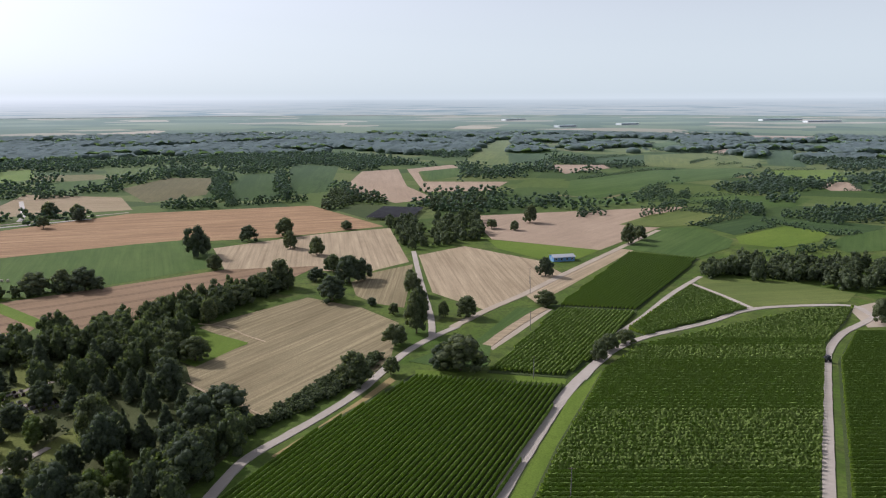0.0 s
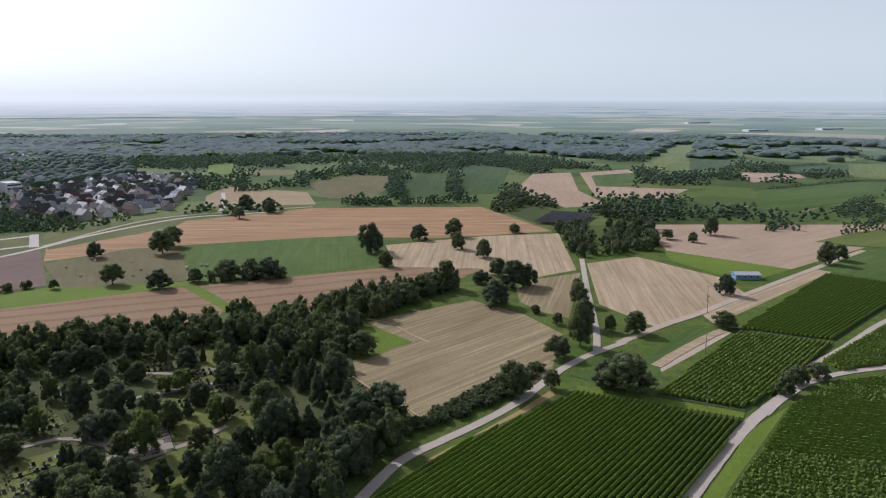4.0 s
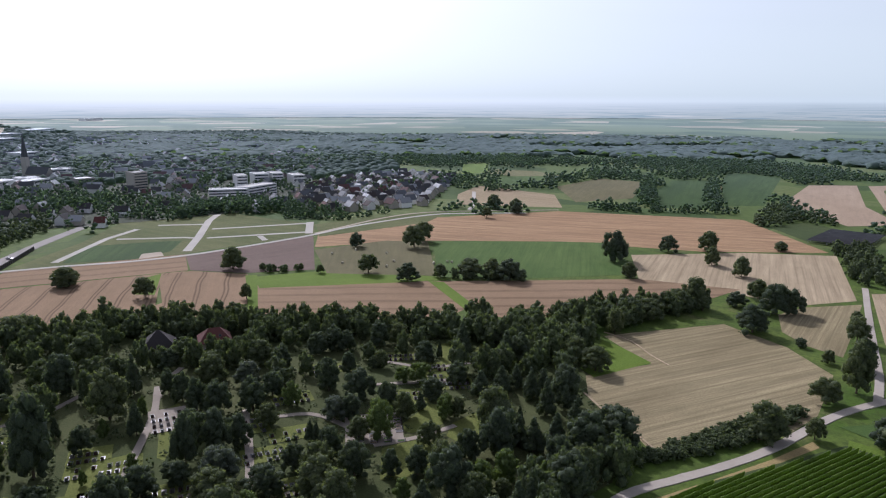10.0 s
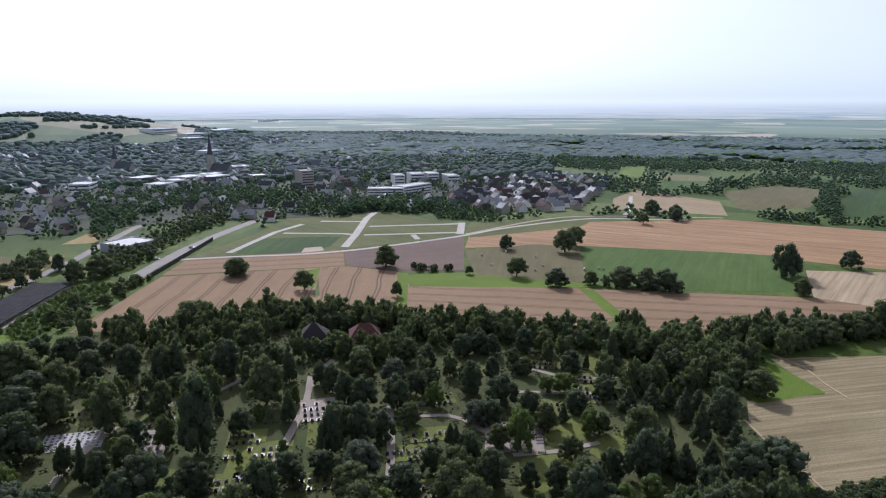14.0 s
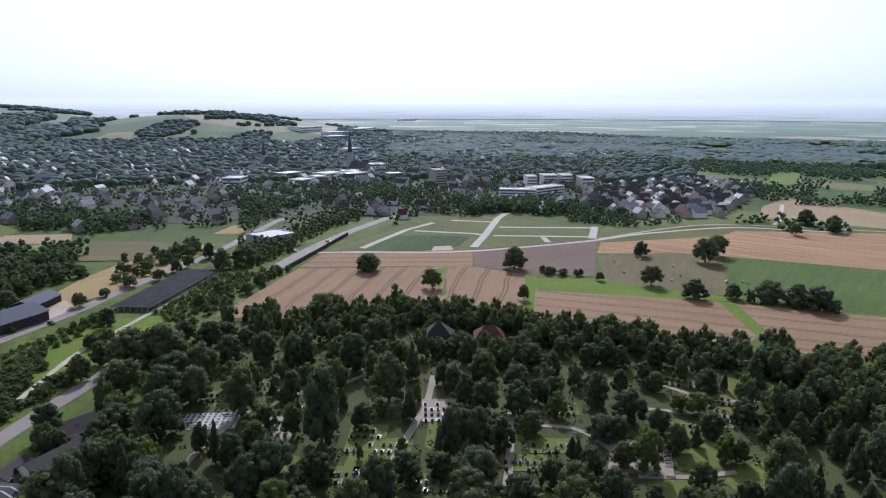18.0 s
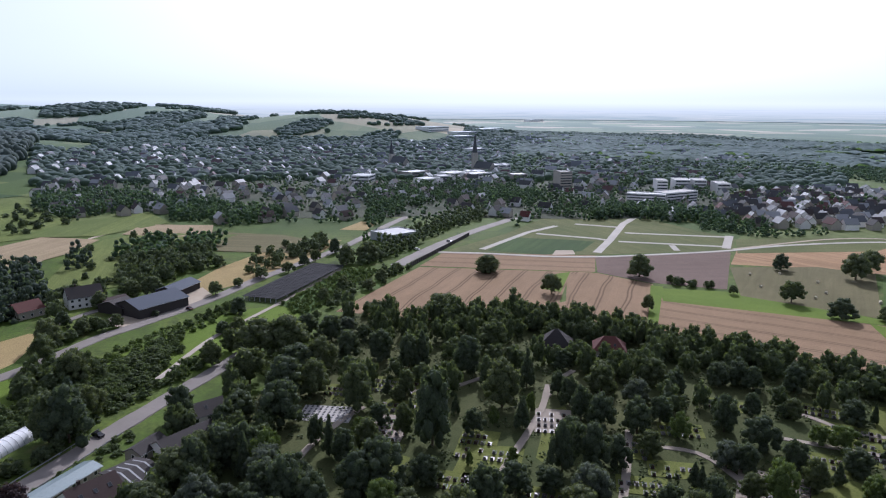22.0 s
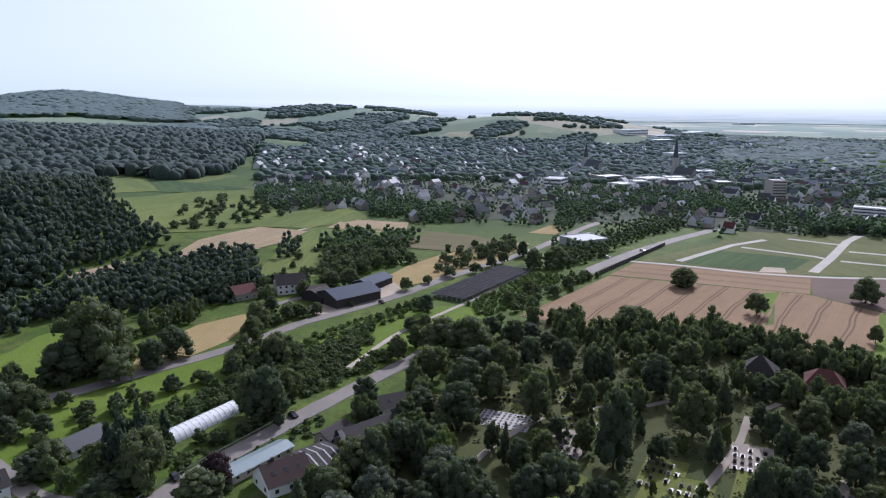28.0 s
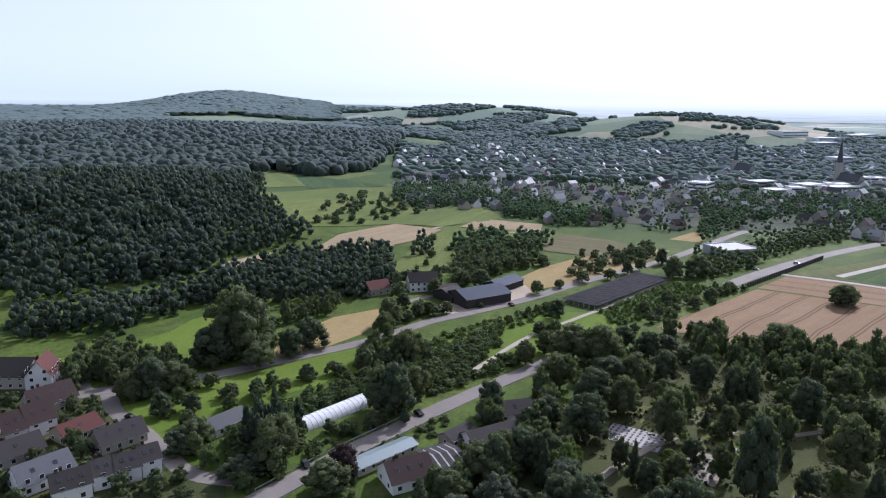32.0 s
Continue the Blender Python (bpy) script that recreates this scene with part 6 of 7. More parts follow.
zone("willow_row", "silvery willows along the brook", 7, (7,10), (8,11), "over", [(-326, -75), (-347, -80), (-366, -55), (-354, -51), (-340, -61)])
zone("meadow_edge_trees", "dark undergrowth round the large tree", 7, (7,11), (5,10), "shady", [(-279, -95), (-304, -98), (-320, -95), (-330, -79), (-303, -68), (-286, -68), (-274, -75), (-271, -86)])
zone("valley_trees", "bushy trees beside the village road", 7.5, (7,11), (6,10), "shady", [(-266, -145), (-273, -138), (-293, -137), (-277, -119), (-273, -96), (-264, -87), (-251, -83), (-235, -100), (-245, -109), (-250, -118), (-262, -128)])
zone("fruit_trees", "scattered fruit trees along the meadow", 13, (6,8), (5,7), "over", [(-230, -95), (-245, -83), (-255, -64), (-290, -28), (-280, -24), (-257, -39), (-239, -60), (-221, -76)])
zone("orchard_bushes", "overgrown bushes between meadow and tunnel", 4.4, (3.5,6), (2.5,5), "shady", [(-219, -53), (-239, -50), (-255, -38), (-273, -25), (-285, -9), (-277, -2), (-259, -12), (-253, -21), (-231, -35), (-213, -41)])
zone("conifers", "tall dark conifers beside the tunnel", 6, (6,8), (10,15), "cone", [(-209, -47), (-223, -49), (-233, -44), (-233, -37), (-221, -35), (-205, -32), (-201, -37)])
zone("conifers", "dark conifers at the end of the tunnel", 6, (6,9), (10,14), "cone", [(-253, -16), (-268, -14), (-271, -7), (-260, -4), (-248, -10)])
zone("roadside_bushes", "bushes and small trees between road and lane", 6.5, (5,9), (4,8), "shady", [(-210, -67), (-220, -64), (-217, -52), (-209, -42), (-198, -33), (-190, -35), (-183, -44), (-196, -57)])
zone("roadside_bushes", "low bushes along the lower road", 4, (2,3.5), (0.8,1.8), "shady", [(-179, -24), (-192, -22), (-207, -12), (-220, -4), (-235, 5), (-244, 12), (-235, 13), (-217, 4), (-199, -7), (-180, -13)])
zone("roadside_bushes", "bushes between the tunnel and the road", 3.6, (2.5,4.5), (1.5,3), "over", [(-199.1, -27.4), (-225.7, -5.2), (-238.3, -3.2), (-242.1, -11.6), (-216.1, -28.6), (-206.8, -33.0)])
zone("roadside_bushes", "bushes between the road and the greenhouse", 4.5, (3,5), (1.5,3.5), "over", [(-195.3, -16.6), (-211.9, -13.5), (-224.0, -1.3), (-239.3, 8.2), (-236.6, 12.3), (-217.1, 6.7), (-212.6, -5.0), (-195.8, -10.3)])
zone("roadside_bushes", "bushes and small trees beside the lower road", 4.6, (3.5,6.5), (2,5), "over", [(-237.9, -8.9), (-261.1, 10.6), (-292.5, 40.8), (-309.4, 39.1), (-283.6, 9.0), (-256.8, -9.9)])
zone("roadside_bushes", "dark bushes at the road junction", 5, (4,7), (3,6), "over", [(-193.2, -41.9), (-210.5, -30.6), (-221.3, -33.6), (-209.2, -46.0), (-198.7, -50.6)])
zone("roadside_trees", "tall dark trees beside the upper road", 7.5, (8,12), (9,15), "over", [(-290.9, -29.8), (-296.4, -15.0), (-302.1, -7.0), (-287.5, -4.6), (-274.9, -22.3)])
zone("conifers", "tall dark conifers above the lower road", 7, (7,10), (11,16), "cone", [(-216.7, -50.1), (-225.3, -45.5), (-217.3, -33.8), (-202.8, -32.3), (-206.5, -46.9)])
zone("orchard_trees", "small round orchard trees in the meadow", 8, (4,7), (3.5,6), "over", [(-255.5, -42.2), (-269.4, -21.4), (-290.8, 6.8), (-280.4, 11.5), (-258.6, -17.9), (-243.8, -37.7)])
zone("yard_trees", "leafy trees in front of the workshops", 7.5, (6,10), (6,10), "over", [(-188.9, 3.4), (-197.9, 15.0), (-214.9, 22.4), (-224.6, 52.2), (-192.6, 54.9)])
zone("garden_trees", "garden trees and shrubs between the houses", 7.5, (4.5,8), (4,8), "shady", [(-172, -102), (-231, -147), (-242, -138), (-239, -117), (-229, -101), (-206, -71), (-191, -58), (-177, -50)])
zone("town_garden_trees", "garden trees along the edge of the town", 11, (8,12), (7,12), "hazy", [(-497, 161), (-586, 197), (-665, 256), (-690, 315), (-621, 372), (-583, 363), (-539, 373), (-534, 411), (-537, 465), (-484, 461), (-452, 457), (-429, 474), (-446, 506), (-520, 512), (-567, 527), (-594, 459), (-697, 431), (-853, 385), (-822, 250)])
zone("school_trees", "broad trees in front of the school", 8, (9,13), (9,13), "hazy", [(-539, 386), (-588, 433), (-561, 485), (-510, 484), (-489, 465), (-535, 422)])
zone("estate_trees", "small trees in the gardens of the estate", 19, (4,7), (4,7), "over", [(-504, 496), (-453, 479), (-405, 580), (-429, 635), (-527, 809), (-626, 818), (-634, 680)])
zone("hedge", "hedge along the edge of the estate", 8, (7,10), (5,8), "hazy", [(-480, 456), (-432, 470), (-409, 536), (-400, 528), (-422, 460), (-467, 441)])
zone("tree_row", "row of trees beside the panels", 11, (9,12), (8,11), "over", [(-472, 89), (-522, 135), (-529, 151), (-514, 149), (-460, 91)])
zone("chapel_trees", "dark trees round the chapel", 8, (7,11), (9,14), "near", [(-247, 156), (-250, 164), (-239, 178), (-223, 195), (-207, 194), (-208, 183), (-228, 170)])
zone("yard_trees", "trees round the farm yard", 9, (7,10), (6,9), "over", [(-331, -23), (-364, -20), (-366, 1), (-395, 17), (-352, 5), (-332, -10)])
zone("copse", "leafy copse beside the farm track", 9, (7,11), (7,12), "near", [(-6, 582), (35, 599), (38, 554), (27, 499), (-4, 472), (-11, 495)])
zone("copse", "leafy trees round the track junction", 9.5, (7,11), (6,11), "near", [(-45, 582), (-24, 582), (-14, 531), (-13, 472), (-19, 461), (-35, 480), (-45, 536)])
zone("copse", "row of trees behind the copse", 10, (9,13), (7,11), "mid", [(-20, 665), (0, 712), (37, 695), (45, 664), (-2, 624)])
zone("copse", "hedge trees beside the netted plot", 10, (8,12), (7,11), "mid", [(-115, 646), (-120, 758), (-61, 713), (-56, 681), (-92, 652)])
zone("wood", "line of broad trees beside the meadow", 8, (8,13), (8,13), "near", [(147, 389), (160, 411), (190, 419), (226, 416), (263, 404), (269, 377), (254, 354), (215, 359), (205, 374), (163, 380)])
zone("hedge", "bushy hedge between vineyards", 10.5, (6.4,10.2), (4.9,7.5), "hazy", [(190, 717), (237, 801), (270, 760), (254, 716), (193, 684)])
zone("hedge", "dark hedge across the slope", 9.45, (6.4,10.2), (5.6,9), "hazy", [(178, 641), (224, 676), (236, 661), (187, 628)])
zone("hedge", "dark hedge above the vineyard slope", 9.45, (7.2,11.05), (5.6,9), "hazy", [(246, 661), (287, 683), (299, 626), (277, 598), (246, 633)])
zone("copse", "dark copse above the vineyard slope", 10.5, (7.2,11.9), (6.3,10.5), "hazy", [(290, 595), (347, 638), (420, 631), (382, 571), (319, 558)])
zone("copse", "distant copse among meadows", 12.6, (8.8,13.6), (6.3,9.75), "hazy", [(312, 759), (343, 820), (437, 877), (480, 852), (449, 807), (340, 740)])
zone("copse", "round copse on the slope", 10.5, (8,11.9), (6.3,9.75), "hazy", [(314, 694), (360, 745), (373, 731), (343, 682)])
zone("hedge", "bushes at the field corner", 8.4, (6.4,9.35), (4.9,7.5), "hazy", [(114, 616), (143, 635), (148, 612), (115, 598)])
zone("hedge", "hedge below the yellow-green block", 7.35, (4.8,7.65), (3.5,6), "hazy", [(209, 446), (230, 453), (272, 482), (272, 472), (225, 441)])
zone("hedge", "dark hedge along the stubble", 9, (8,12), (7,11), "hazy", [(-266, 648), (-267, 677), (-230, 684), (-219, 658)])
zone("hedge", "hedge beside the pale field", 9, (9,12), (7,10), "hazy", [(-437, 732), (-401, 754), (-388, 735), (-427, 715)])
zone("hedge", "bushy hedge between green fields", 10, (9,13), (8,12), "hazy", [(-199, 820), (-224, 975), (-174, 788), (-151, 718), (-165, 714)])
zone("hedge", "bushy hedge beside the green field", 10, (9,13), (8,12), "hazy", [(-254, 746), (-288, 893), (-284, 912), (-217, 707), (-224, 691)])
zone("hedge", "long hedge along the track", 8, (7,10), (6,9), "hazy", [(-214, 683), (-152, 706), (-138, 718), (-135, 702), (-207, 665)])
zone("orchard_bushes", "dense overgrown bushes between the roads", 4.2, (4,6.5), (2.2,4.5), "shady", [(-201, -52), (-222, -51), (-241, -41), (-262, -29), (-292, -8), (-321, 16), (-341, 31), (-311, 26), (-282, 8), (-247, -18), (-218, -36), (-197, -40)])
zone("town_edge_trees", "trees along the edge of the town", 10, (9,13), (9,13), "hazy", [(-750, -83), (-676, -48), (-729, 13), (-660, 35), (-641, 65), (-615, 83), (-625, 113), (-658, 138), (-713, 92), (-797, 37), (-857, -31), (-839, -97)])
zone("berry_rows", "bushy lime-green rows beside the upper road", 4.2, (3,4.6), (1.6,2.8), "over", [(-305, -17), (-317, -3), (-338, 17), (-365, 41), (-376, 58), (-365, 59), (-343, 41), (-326, 22), (-313, 15), (-296, -1), (-287, -11)])
zone("garden_shrubs", "small garden shrubs round the houses", 5, (2,4), (1.5,3.5), "shady", [(-172, -105), (-231, -151), (-242, -138), (-239, -117), (-229, -101), (-206, -71), (-191, -58), (-177, -50)])
zone("roadside_trees", "trees between the upper road and the orchard", 8, (6,9), (5,8), "shady", [(-269, -33), (-286, -28), (-302, -16), (-314, -3), (-289, 2), (-278, -13), (-263, -23)])
zone("valley_trees", "dark trees in front of the valley meadow", 7, (8,11), (9,13), "shady", [(-256, -140), (-268, -132), (-275, -120), (-273, -93), (-264, -87), (-256, -110), (-246, -130)])
zone("fruit_trees", "old fruit trees on the valley meadow", 15, (6,9), (5,8), "over", [(-267, -155), (-299, -128), (-309, -120), (-288, -109), (-275, -128)])
zone("cemetery_corner", "dense dark trees in the cemetery corner", 7, (9,12), (10,14), "near", [(-78, 152), (-78, 172), (-75, 192), (-63, 199), (-57, 190), (-61, 173), (-62, 158), (-63, 154)])
merged("cemetery_trees", "further cemetery trees with dark crowns", [(x, y, rng.uniform(7, 12), rng.uniform(8, 14)) for x, y in spots[110:]], NEAR, "woods_near", "trees")


def hedgerows():
    """Low hedges that run along the edges of the vineyard parcels on the slopes."""
    out = []
    for poly in FIELDS:
        cx, cy = np.mean(poly, 0)
        if cx < 150 or cy < 520:
            continue
        for (x1, y1), (x2, y2) in zip(poly, poly[1:] + poly[:1]):
            n = int(math.hypot(x2 - x1, y2 - y1) / 5)
            for k in range(n):
                x, y = x1 + (x2 - x1) * k / n, y1 + (y2 - y1) * k / n
                if math.sin(x * 0.031 + 1.3 * math.sin(y * 0.023)) > 0.25:
                    out.append((x + rng.uniform(-1, 1), y + rng.uniform(-1, 1), rng.uniform(4, 8), rng.uniform(2.5, 6)))
    return out


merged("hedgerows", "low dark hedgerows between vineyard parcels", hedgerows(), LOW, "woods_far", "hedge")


def bearing_range(px, py):
    return np.degrees(np.arctan2(-(px - HOME[0]), py - HOME[1])), np.hypot(px - HOME[0], py - HOME[1])


def patchy(px, py, scale):
    """Slow waves that break up the woods."""
    return np.sin(px * scale + 1.7 * np.sin(py * scale * 0.7)) + np.sin(py * scale * 1.3 + 2.1 * np.sin(px * scale * 0.6 + 1))


def country(px, py):
    b, d = bearing_range(px, py)
    n = patchy(px, py, 0.014) * 0.6 + patchy(px, py, 0.045) * 0.4
    thick = np.where(b > -6, np.clip((d - 700) / 700, 0.1, 0.74), np.clip((d - 650) / 1500, 0.04, 0.6))
    return (b > -42) & (b < 62) & (d > 560) & (d < 2150) & free(px, py) & (n > 0.95 - 2.0 * thick) & ~((b > 40) & (d < 850))


def forest(lo, hi):
    def test(px, py):
        b, d = bearing_range(px, py)
        edge = np.interp(d, [420, 560, 760, 900, 1060, 1300, 1700, 2600, 3800], [112, 112, 110, 107, 100, 98.5, 97.5, 103, 104])
        return (b > edge) & (b < 138) & (d > lo) & (d < hi) & free(px, py) & ~near_line(px, py, CLEARING, 12)
    return test


def town(px, py):
    b, d = bearing_range(px, py)
    slope = (height(px, py) > 17) & (d > 1000)
    return (b > 38) & (b < 98) & (d > 600) & (d < 2500) & free(px, py) & ~(slope & (patchy(px, py, 0.02) < 0.85)) & ~((b < 57) & (d < 760)) & ~((b > 86) & (d < 690))


merged("cemetery_shrubs", "low clipped shrubs and hedges between graves", [(x, y, rng.uniform(1.5, 3.6), rng.uniform(1, 2.6)) for x, y in scatter(4.6, -350, -55, 0, 290, lambda a, c: inside(a, c, CEMETERY) & free(a, c, 0.3) & (patchy(a, c, 0.2) > -0.3) & ~(in_lawn(a, c) & (patchy(c, a, 0.6) < 0.8)))], LOW, "woods_near", "shrubs")
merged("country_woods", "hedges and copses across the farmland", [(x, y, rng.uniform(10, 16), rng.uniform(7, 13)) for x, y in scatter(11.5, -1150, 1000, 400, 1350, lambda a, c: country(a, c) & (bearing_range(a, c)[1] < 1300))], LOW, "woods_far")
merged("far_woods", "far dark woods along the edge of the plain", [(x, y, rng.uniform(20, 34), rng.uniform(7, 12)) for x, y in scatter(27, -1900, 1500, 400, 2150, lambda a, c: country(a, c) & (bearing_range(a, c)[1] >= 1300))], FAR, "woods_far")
merged("forest_edge", "dense broadleaf forest edge above the valley", [(x, y, rng.uniform(11, 20), rng.uniform(11, 21)) for x, y in scatter(10.5, -900, -250, -720, 0, forest(430, 900))], MID, "woods")
merged("forest", "dense dark broadleaf forest covering the hillside", [(x, y, rng.uniform(16, 22), rng.uniform(13, 20)) for x, y in scatter(13.5, -1900, -500, -1400, 0, forest(900, 1800))], FAR + LOW[:4], "woods")
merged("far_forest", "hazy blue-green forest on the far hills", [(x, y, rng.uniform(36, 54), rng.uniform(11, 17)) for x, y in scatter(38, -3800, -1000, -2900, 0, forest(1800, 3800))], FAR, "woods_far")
def ridge(px, py):
    b, d = bearing_range(px, py)
    return (b > 84) & (b < 106) & (d > 1650) & (d < 3300) & free(px, py) & (patchy(px, py, 0.013) > 0.15)


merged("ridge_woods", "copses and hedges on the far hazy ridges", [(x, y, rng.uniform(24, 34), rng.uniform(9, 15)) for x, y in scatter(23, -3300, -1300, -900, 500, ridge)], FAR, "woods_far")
def hillside(px, py):
    """Terrace hedges and copses along the slopes of the vineyard hill, and the row of trees on its crest."""
    b, d = bearing_range(px, py)
    z = height(px, py)
    line = (np.sin(z * 0.42 + 0.5 * patchy(px, py, 0.006)) > 0.9) & (patchy(px, py, 0.021) > 0.55)
    foot = (z > 9) & (z < 24) & (d < 1900) & (patchy(px, py, 0.012) > -0.9)
    crest = (z > 72.5) & (np.abs(b - 76) < 4) & (patchy(px, py, 0.05) > 0)
    return (b > 62) & (b < 98) & (d > 1500) & (d < 3200) & free(px, py) & (((z > 24) & line) | foot | crest)


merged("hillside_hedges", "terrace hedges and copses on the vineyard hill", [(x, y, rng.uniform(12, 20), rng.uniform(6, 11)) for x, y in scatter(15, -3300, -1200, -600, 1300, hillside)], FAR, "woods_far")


def canopy(name, label, gap, box, test, low, high, mat):
    """An added closed, uneven leaf sheet below the crowns, brightening the gaps between them."""
    gx, gy = np.meshgrid(np.arange(box[0], box[1], gap), np.arange(box[2], box[3], gap))
    gx = gx + rng.uniform(-0.3, 0.3, gx.shape) * gap
    gy = gy + rng.uniform(-0.3, 0.3, gy.shape) * gap
    rows, cols = gx.shape
    keep = test(gx.ravel(), gy.ravel())
    z = height(gx.ravel(), gy.ravel()) + np.where(keep, rng.uniform(low, high, keep.size), -0.5)
    i, j = np.meshgrid(np.arange(rows - 1), np.arange(cols - 1), indexing="ij")
    q = (i * cols + j).ravel()
    quad = np.stack([q, q + 1, q + cols + 1, q + cols], -1)
    quad = quad[keep[quad].all(1)]
    used, back = np.unique(quad, return_inverse=True)
    quad = back.reshape(quad.shape)
    v = np.stack([gx.ravel(), gy.ravel(), z], -1)[used]
    tagged(new(name, tri_mesh(name, v, np.concatenate([quad[:, [0, 1, 2]], quad[:, [0, 2, 3]]]), [mat], smooth=True)), label, "woods", kind="stuff")


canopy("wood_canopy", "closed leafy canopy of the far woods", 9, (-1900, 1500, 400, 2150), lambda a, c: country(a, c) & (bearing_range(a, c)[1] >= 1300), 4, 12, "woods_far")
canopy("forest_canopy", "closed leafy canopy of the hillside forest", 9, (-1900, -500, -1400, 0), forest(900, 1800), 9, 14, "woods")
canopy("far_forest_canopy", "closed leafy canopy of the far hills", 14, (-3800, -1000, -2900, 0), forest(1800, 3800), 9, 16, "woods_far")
canopy("garden_canopy", "added leaf sheet covering the gaps between far town trees", 9, (-2400, -300, -500, 1700), lambda a, c: town(a, c) & (bearing_range(a, c)[1] > 1000), 1.5, 4.5, "woods_far")
TOWN_TREES = scatter(17.5, -2400, -300, -500, 1700, town)
town_near = [s for s in TOWN_TREES if math.hypot(s[0] - HOME[0], s[1] - HOME[1]) < 950 and rng.random() < 0.7]
town_rest = [s for s in TOWN_TREES if math.hypot(s[0] - HOME[0], s[1] - HOME[1]) >= 950]
merged("town_trees", "garden trees between the nearer town houses", [(x, y, rng.uniform(8, 13), rng.uniform(7, 12)) for x, y in town_near], LOW, "woods_far")
merged("town_trees", "garden and street trees between the far town houses", [(x, y, rng.uniform(13, 21), rng.uniform(6, 10.5)) for x, y in town_rest], FAR, "woods_far")

# ---- vines ----
def vineyard(label, spacing, turn, pts, bushy=None):
    """Rows of vines cut to the outline of the plot; each row is a part."""
    root = new("vineyard")
    tagged(root, label, "vineyard")
    a = radians(turn)
    ux, uy = math.cos(a), math.sin(a)
    loc = [(x * ux + y * uy, -x * uy + y * ux) for x, y in pts]
    lo, hi = min(q[1] for q in loc), max(q[1] for q in loc)
    r = np.random.default_rng(len(label))
    k = lo + spacing / 2
    while k < hi:
        cuts = sorted(x1 + (k - y1) * (x2 - x1) / (y2 - y1) for (x1, y1), (x2, y2) in zip(loc, loc[1:] + loc[:1]) if (y1 > k) != (y2 > k))
        for s, e in zip(cuts[::2], cuts[1::2]):
            full = 0.0 if bushy is None else bushy(k)
            n = max(3, int((e - s) / (0.6 - 0.1 * full)))
            t = np.linspace(s + 0.5, e - 0.5, n)
            wide = 0.62 + 1.0 * full
            prof = np.array([(-0.2, 0.2), (-0.4, 1.0), (-0.16, 1.75), (0.18, 1.7), (0.4, 0.95), (0.2, 0.2)]) * np.array([wide, 1.0 - 0.12 * full])
            m = len(prof)
            off = np.repeat(prof[None], n, 0) * (1 + (0.07 + 0.13 * full) * r.normal(size=(n, 1, 1)) * np.array([0.7, 0.5])) + r.normal(0, 0.055 + 0.17 * full, (n, m, 2))
            along = t[:, None] + r.normal(0, 0.15, (n, m))
            side = k + off[..., 0]
            v = np.stack([along * ux - side * uy, along * uy + side * ux, off[..., 1]], -1).reshape(-1, 3)
            i, j = np.meshgrid(np.arange(n - 1), np.arange(m - 1), indexing="ij")
            q = (i * m + j).ravel()
            tri = np.concatenate([np.stack([q, q + m, q + m + 1], -1), np.stack([q, q + m + 1, q + 1], -1)])
            child("trellis_vine", tri_mesh("trellis_vine", v, tri, ["vine_leaf"], smooth=False), root)
        k += spacing


vineyard("near vineyard with straight dark green rows", 1.75, -114.6, [(-9.9, 243.1), (43.3, 233.9), (12.2, 157.0), (-59.2, 157.3), (-39.0, 199.5)])
vineyard("large vineyard of dense leafy rows", 2.25, -0.3, [(60.2, 248.2), (80.6, 274.6), (131.4, 301.6), (173.1, 323.7), (199.7, 328.2), (185.3, 308.6), (159.4, 276.8), (93.7, 156.7), (21.2, 157.0), (34.1, 189.8)], lambda k: 1.0 if 176 < k < 213 or 258 < k < 274 or k > 284 else 0.15)
vineyard("vineyard rows beside the pale lane", 2.25, -0.3, [(179.9, 291.1), (224.5, 289.3), (141.0, 156.5), (101.3, 156.7), (154.4, 257.5)])
vineyard("dark vineyard block with fine rows", 1.8, 57.2, [(124.1, 455.6), (163.3, 436.6), (93.4, 326.2), (56.9, 333.2)])
vineyard("bushy vineyard block by the road", 1.7, 61.0, [(56.0, 327.5), (92.2, 321.6), (57.2, 259.3), (44.8, 242.7), (17.2, 248.4)], lambda k: 0.6)
vineyard("wedge-shaped vineyard between two lanes", 1.7, 25.3, [(135.2, 370.1), (147.7, 326.7), (86.8, 288.0), (81.6, 296.4)], lambda k: 0.6)

def town_house_meshes():
    out = []
    for k, (ln, dp, ev, rs) in enumerate(((10, 8.5, 4.2, 4.2), (12, 9, 5, 4.4), (8.5, 8, 4.4, 4.2), (16, 10, 6, 4.4))):
        prof = [(-dp / 2, -1), (dp / 2, -1), (dp / 2, ev), (0, ev + rs), (-dp / 2, ev)]
        wall = [Solid().prism([(-ln / 2, y, z) for y, z in prof], [(ln / 2, y, z) for y, z in prof]).mesh("wall", w) for w in ("wall_white", "wall_cream")]
        roofs = []
        for r in ("roof_dark", "roof_brown", "roof_red", "roof_grey", "roof_pale"):
            s = Solid()
            for sg in (-1, 1):
                ring = [(sg * (dp / 2 + 0.5), ev - 0.4), (0, ev + rs + 0.03), (0, ev + rs + 0.3), (sg * (dp / 2 + 0.5), ev - 0.1)]
                s.prism([(-ln / 2 - 0.4, y, z) for y, z in ring], [(ln / 2 + 0.4, y, z) for y, z in ring])
            roofs.append(s.mesh("roof", r))
        out.append((wall, roofs, (ln, dp, ev, rs)))
    return out


TOWN = town_house_meshes()


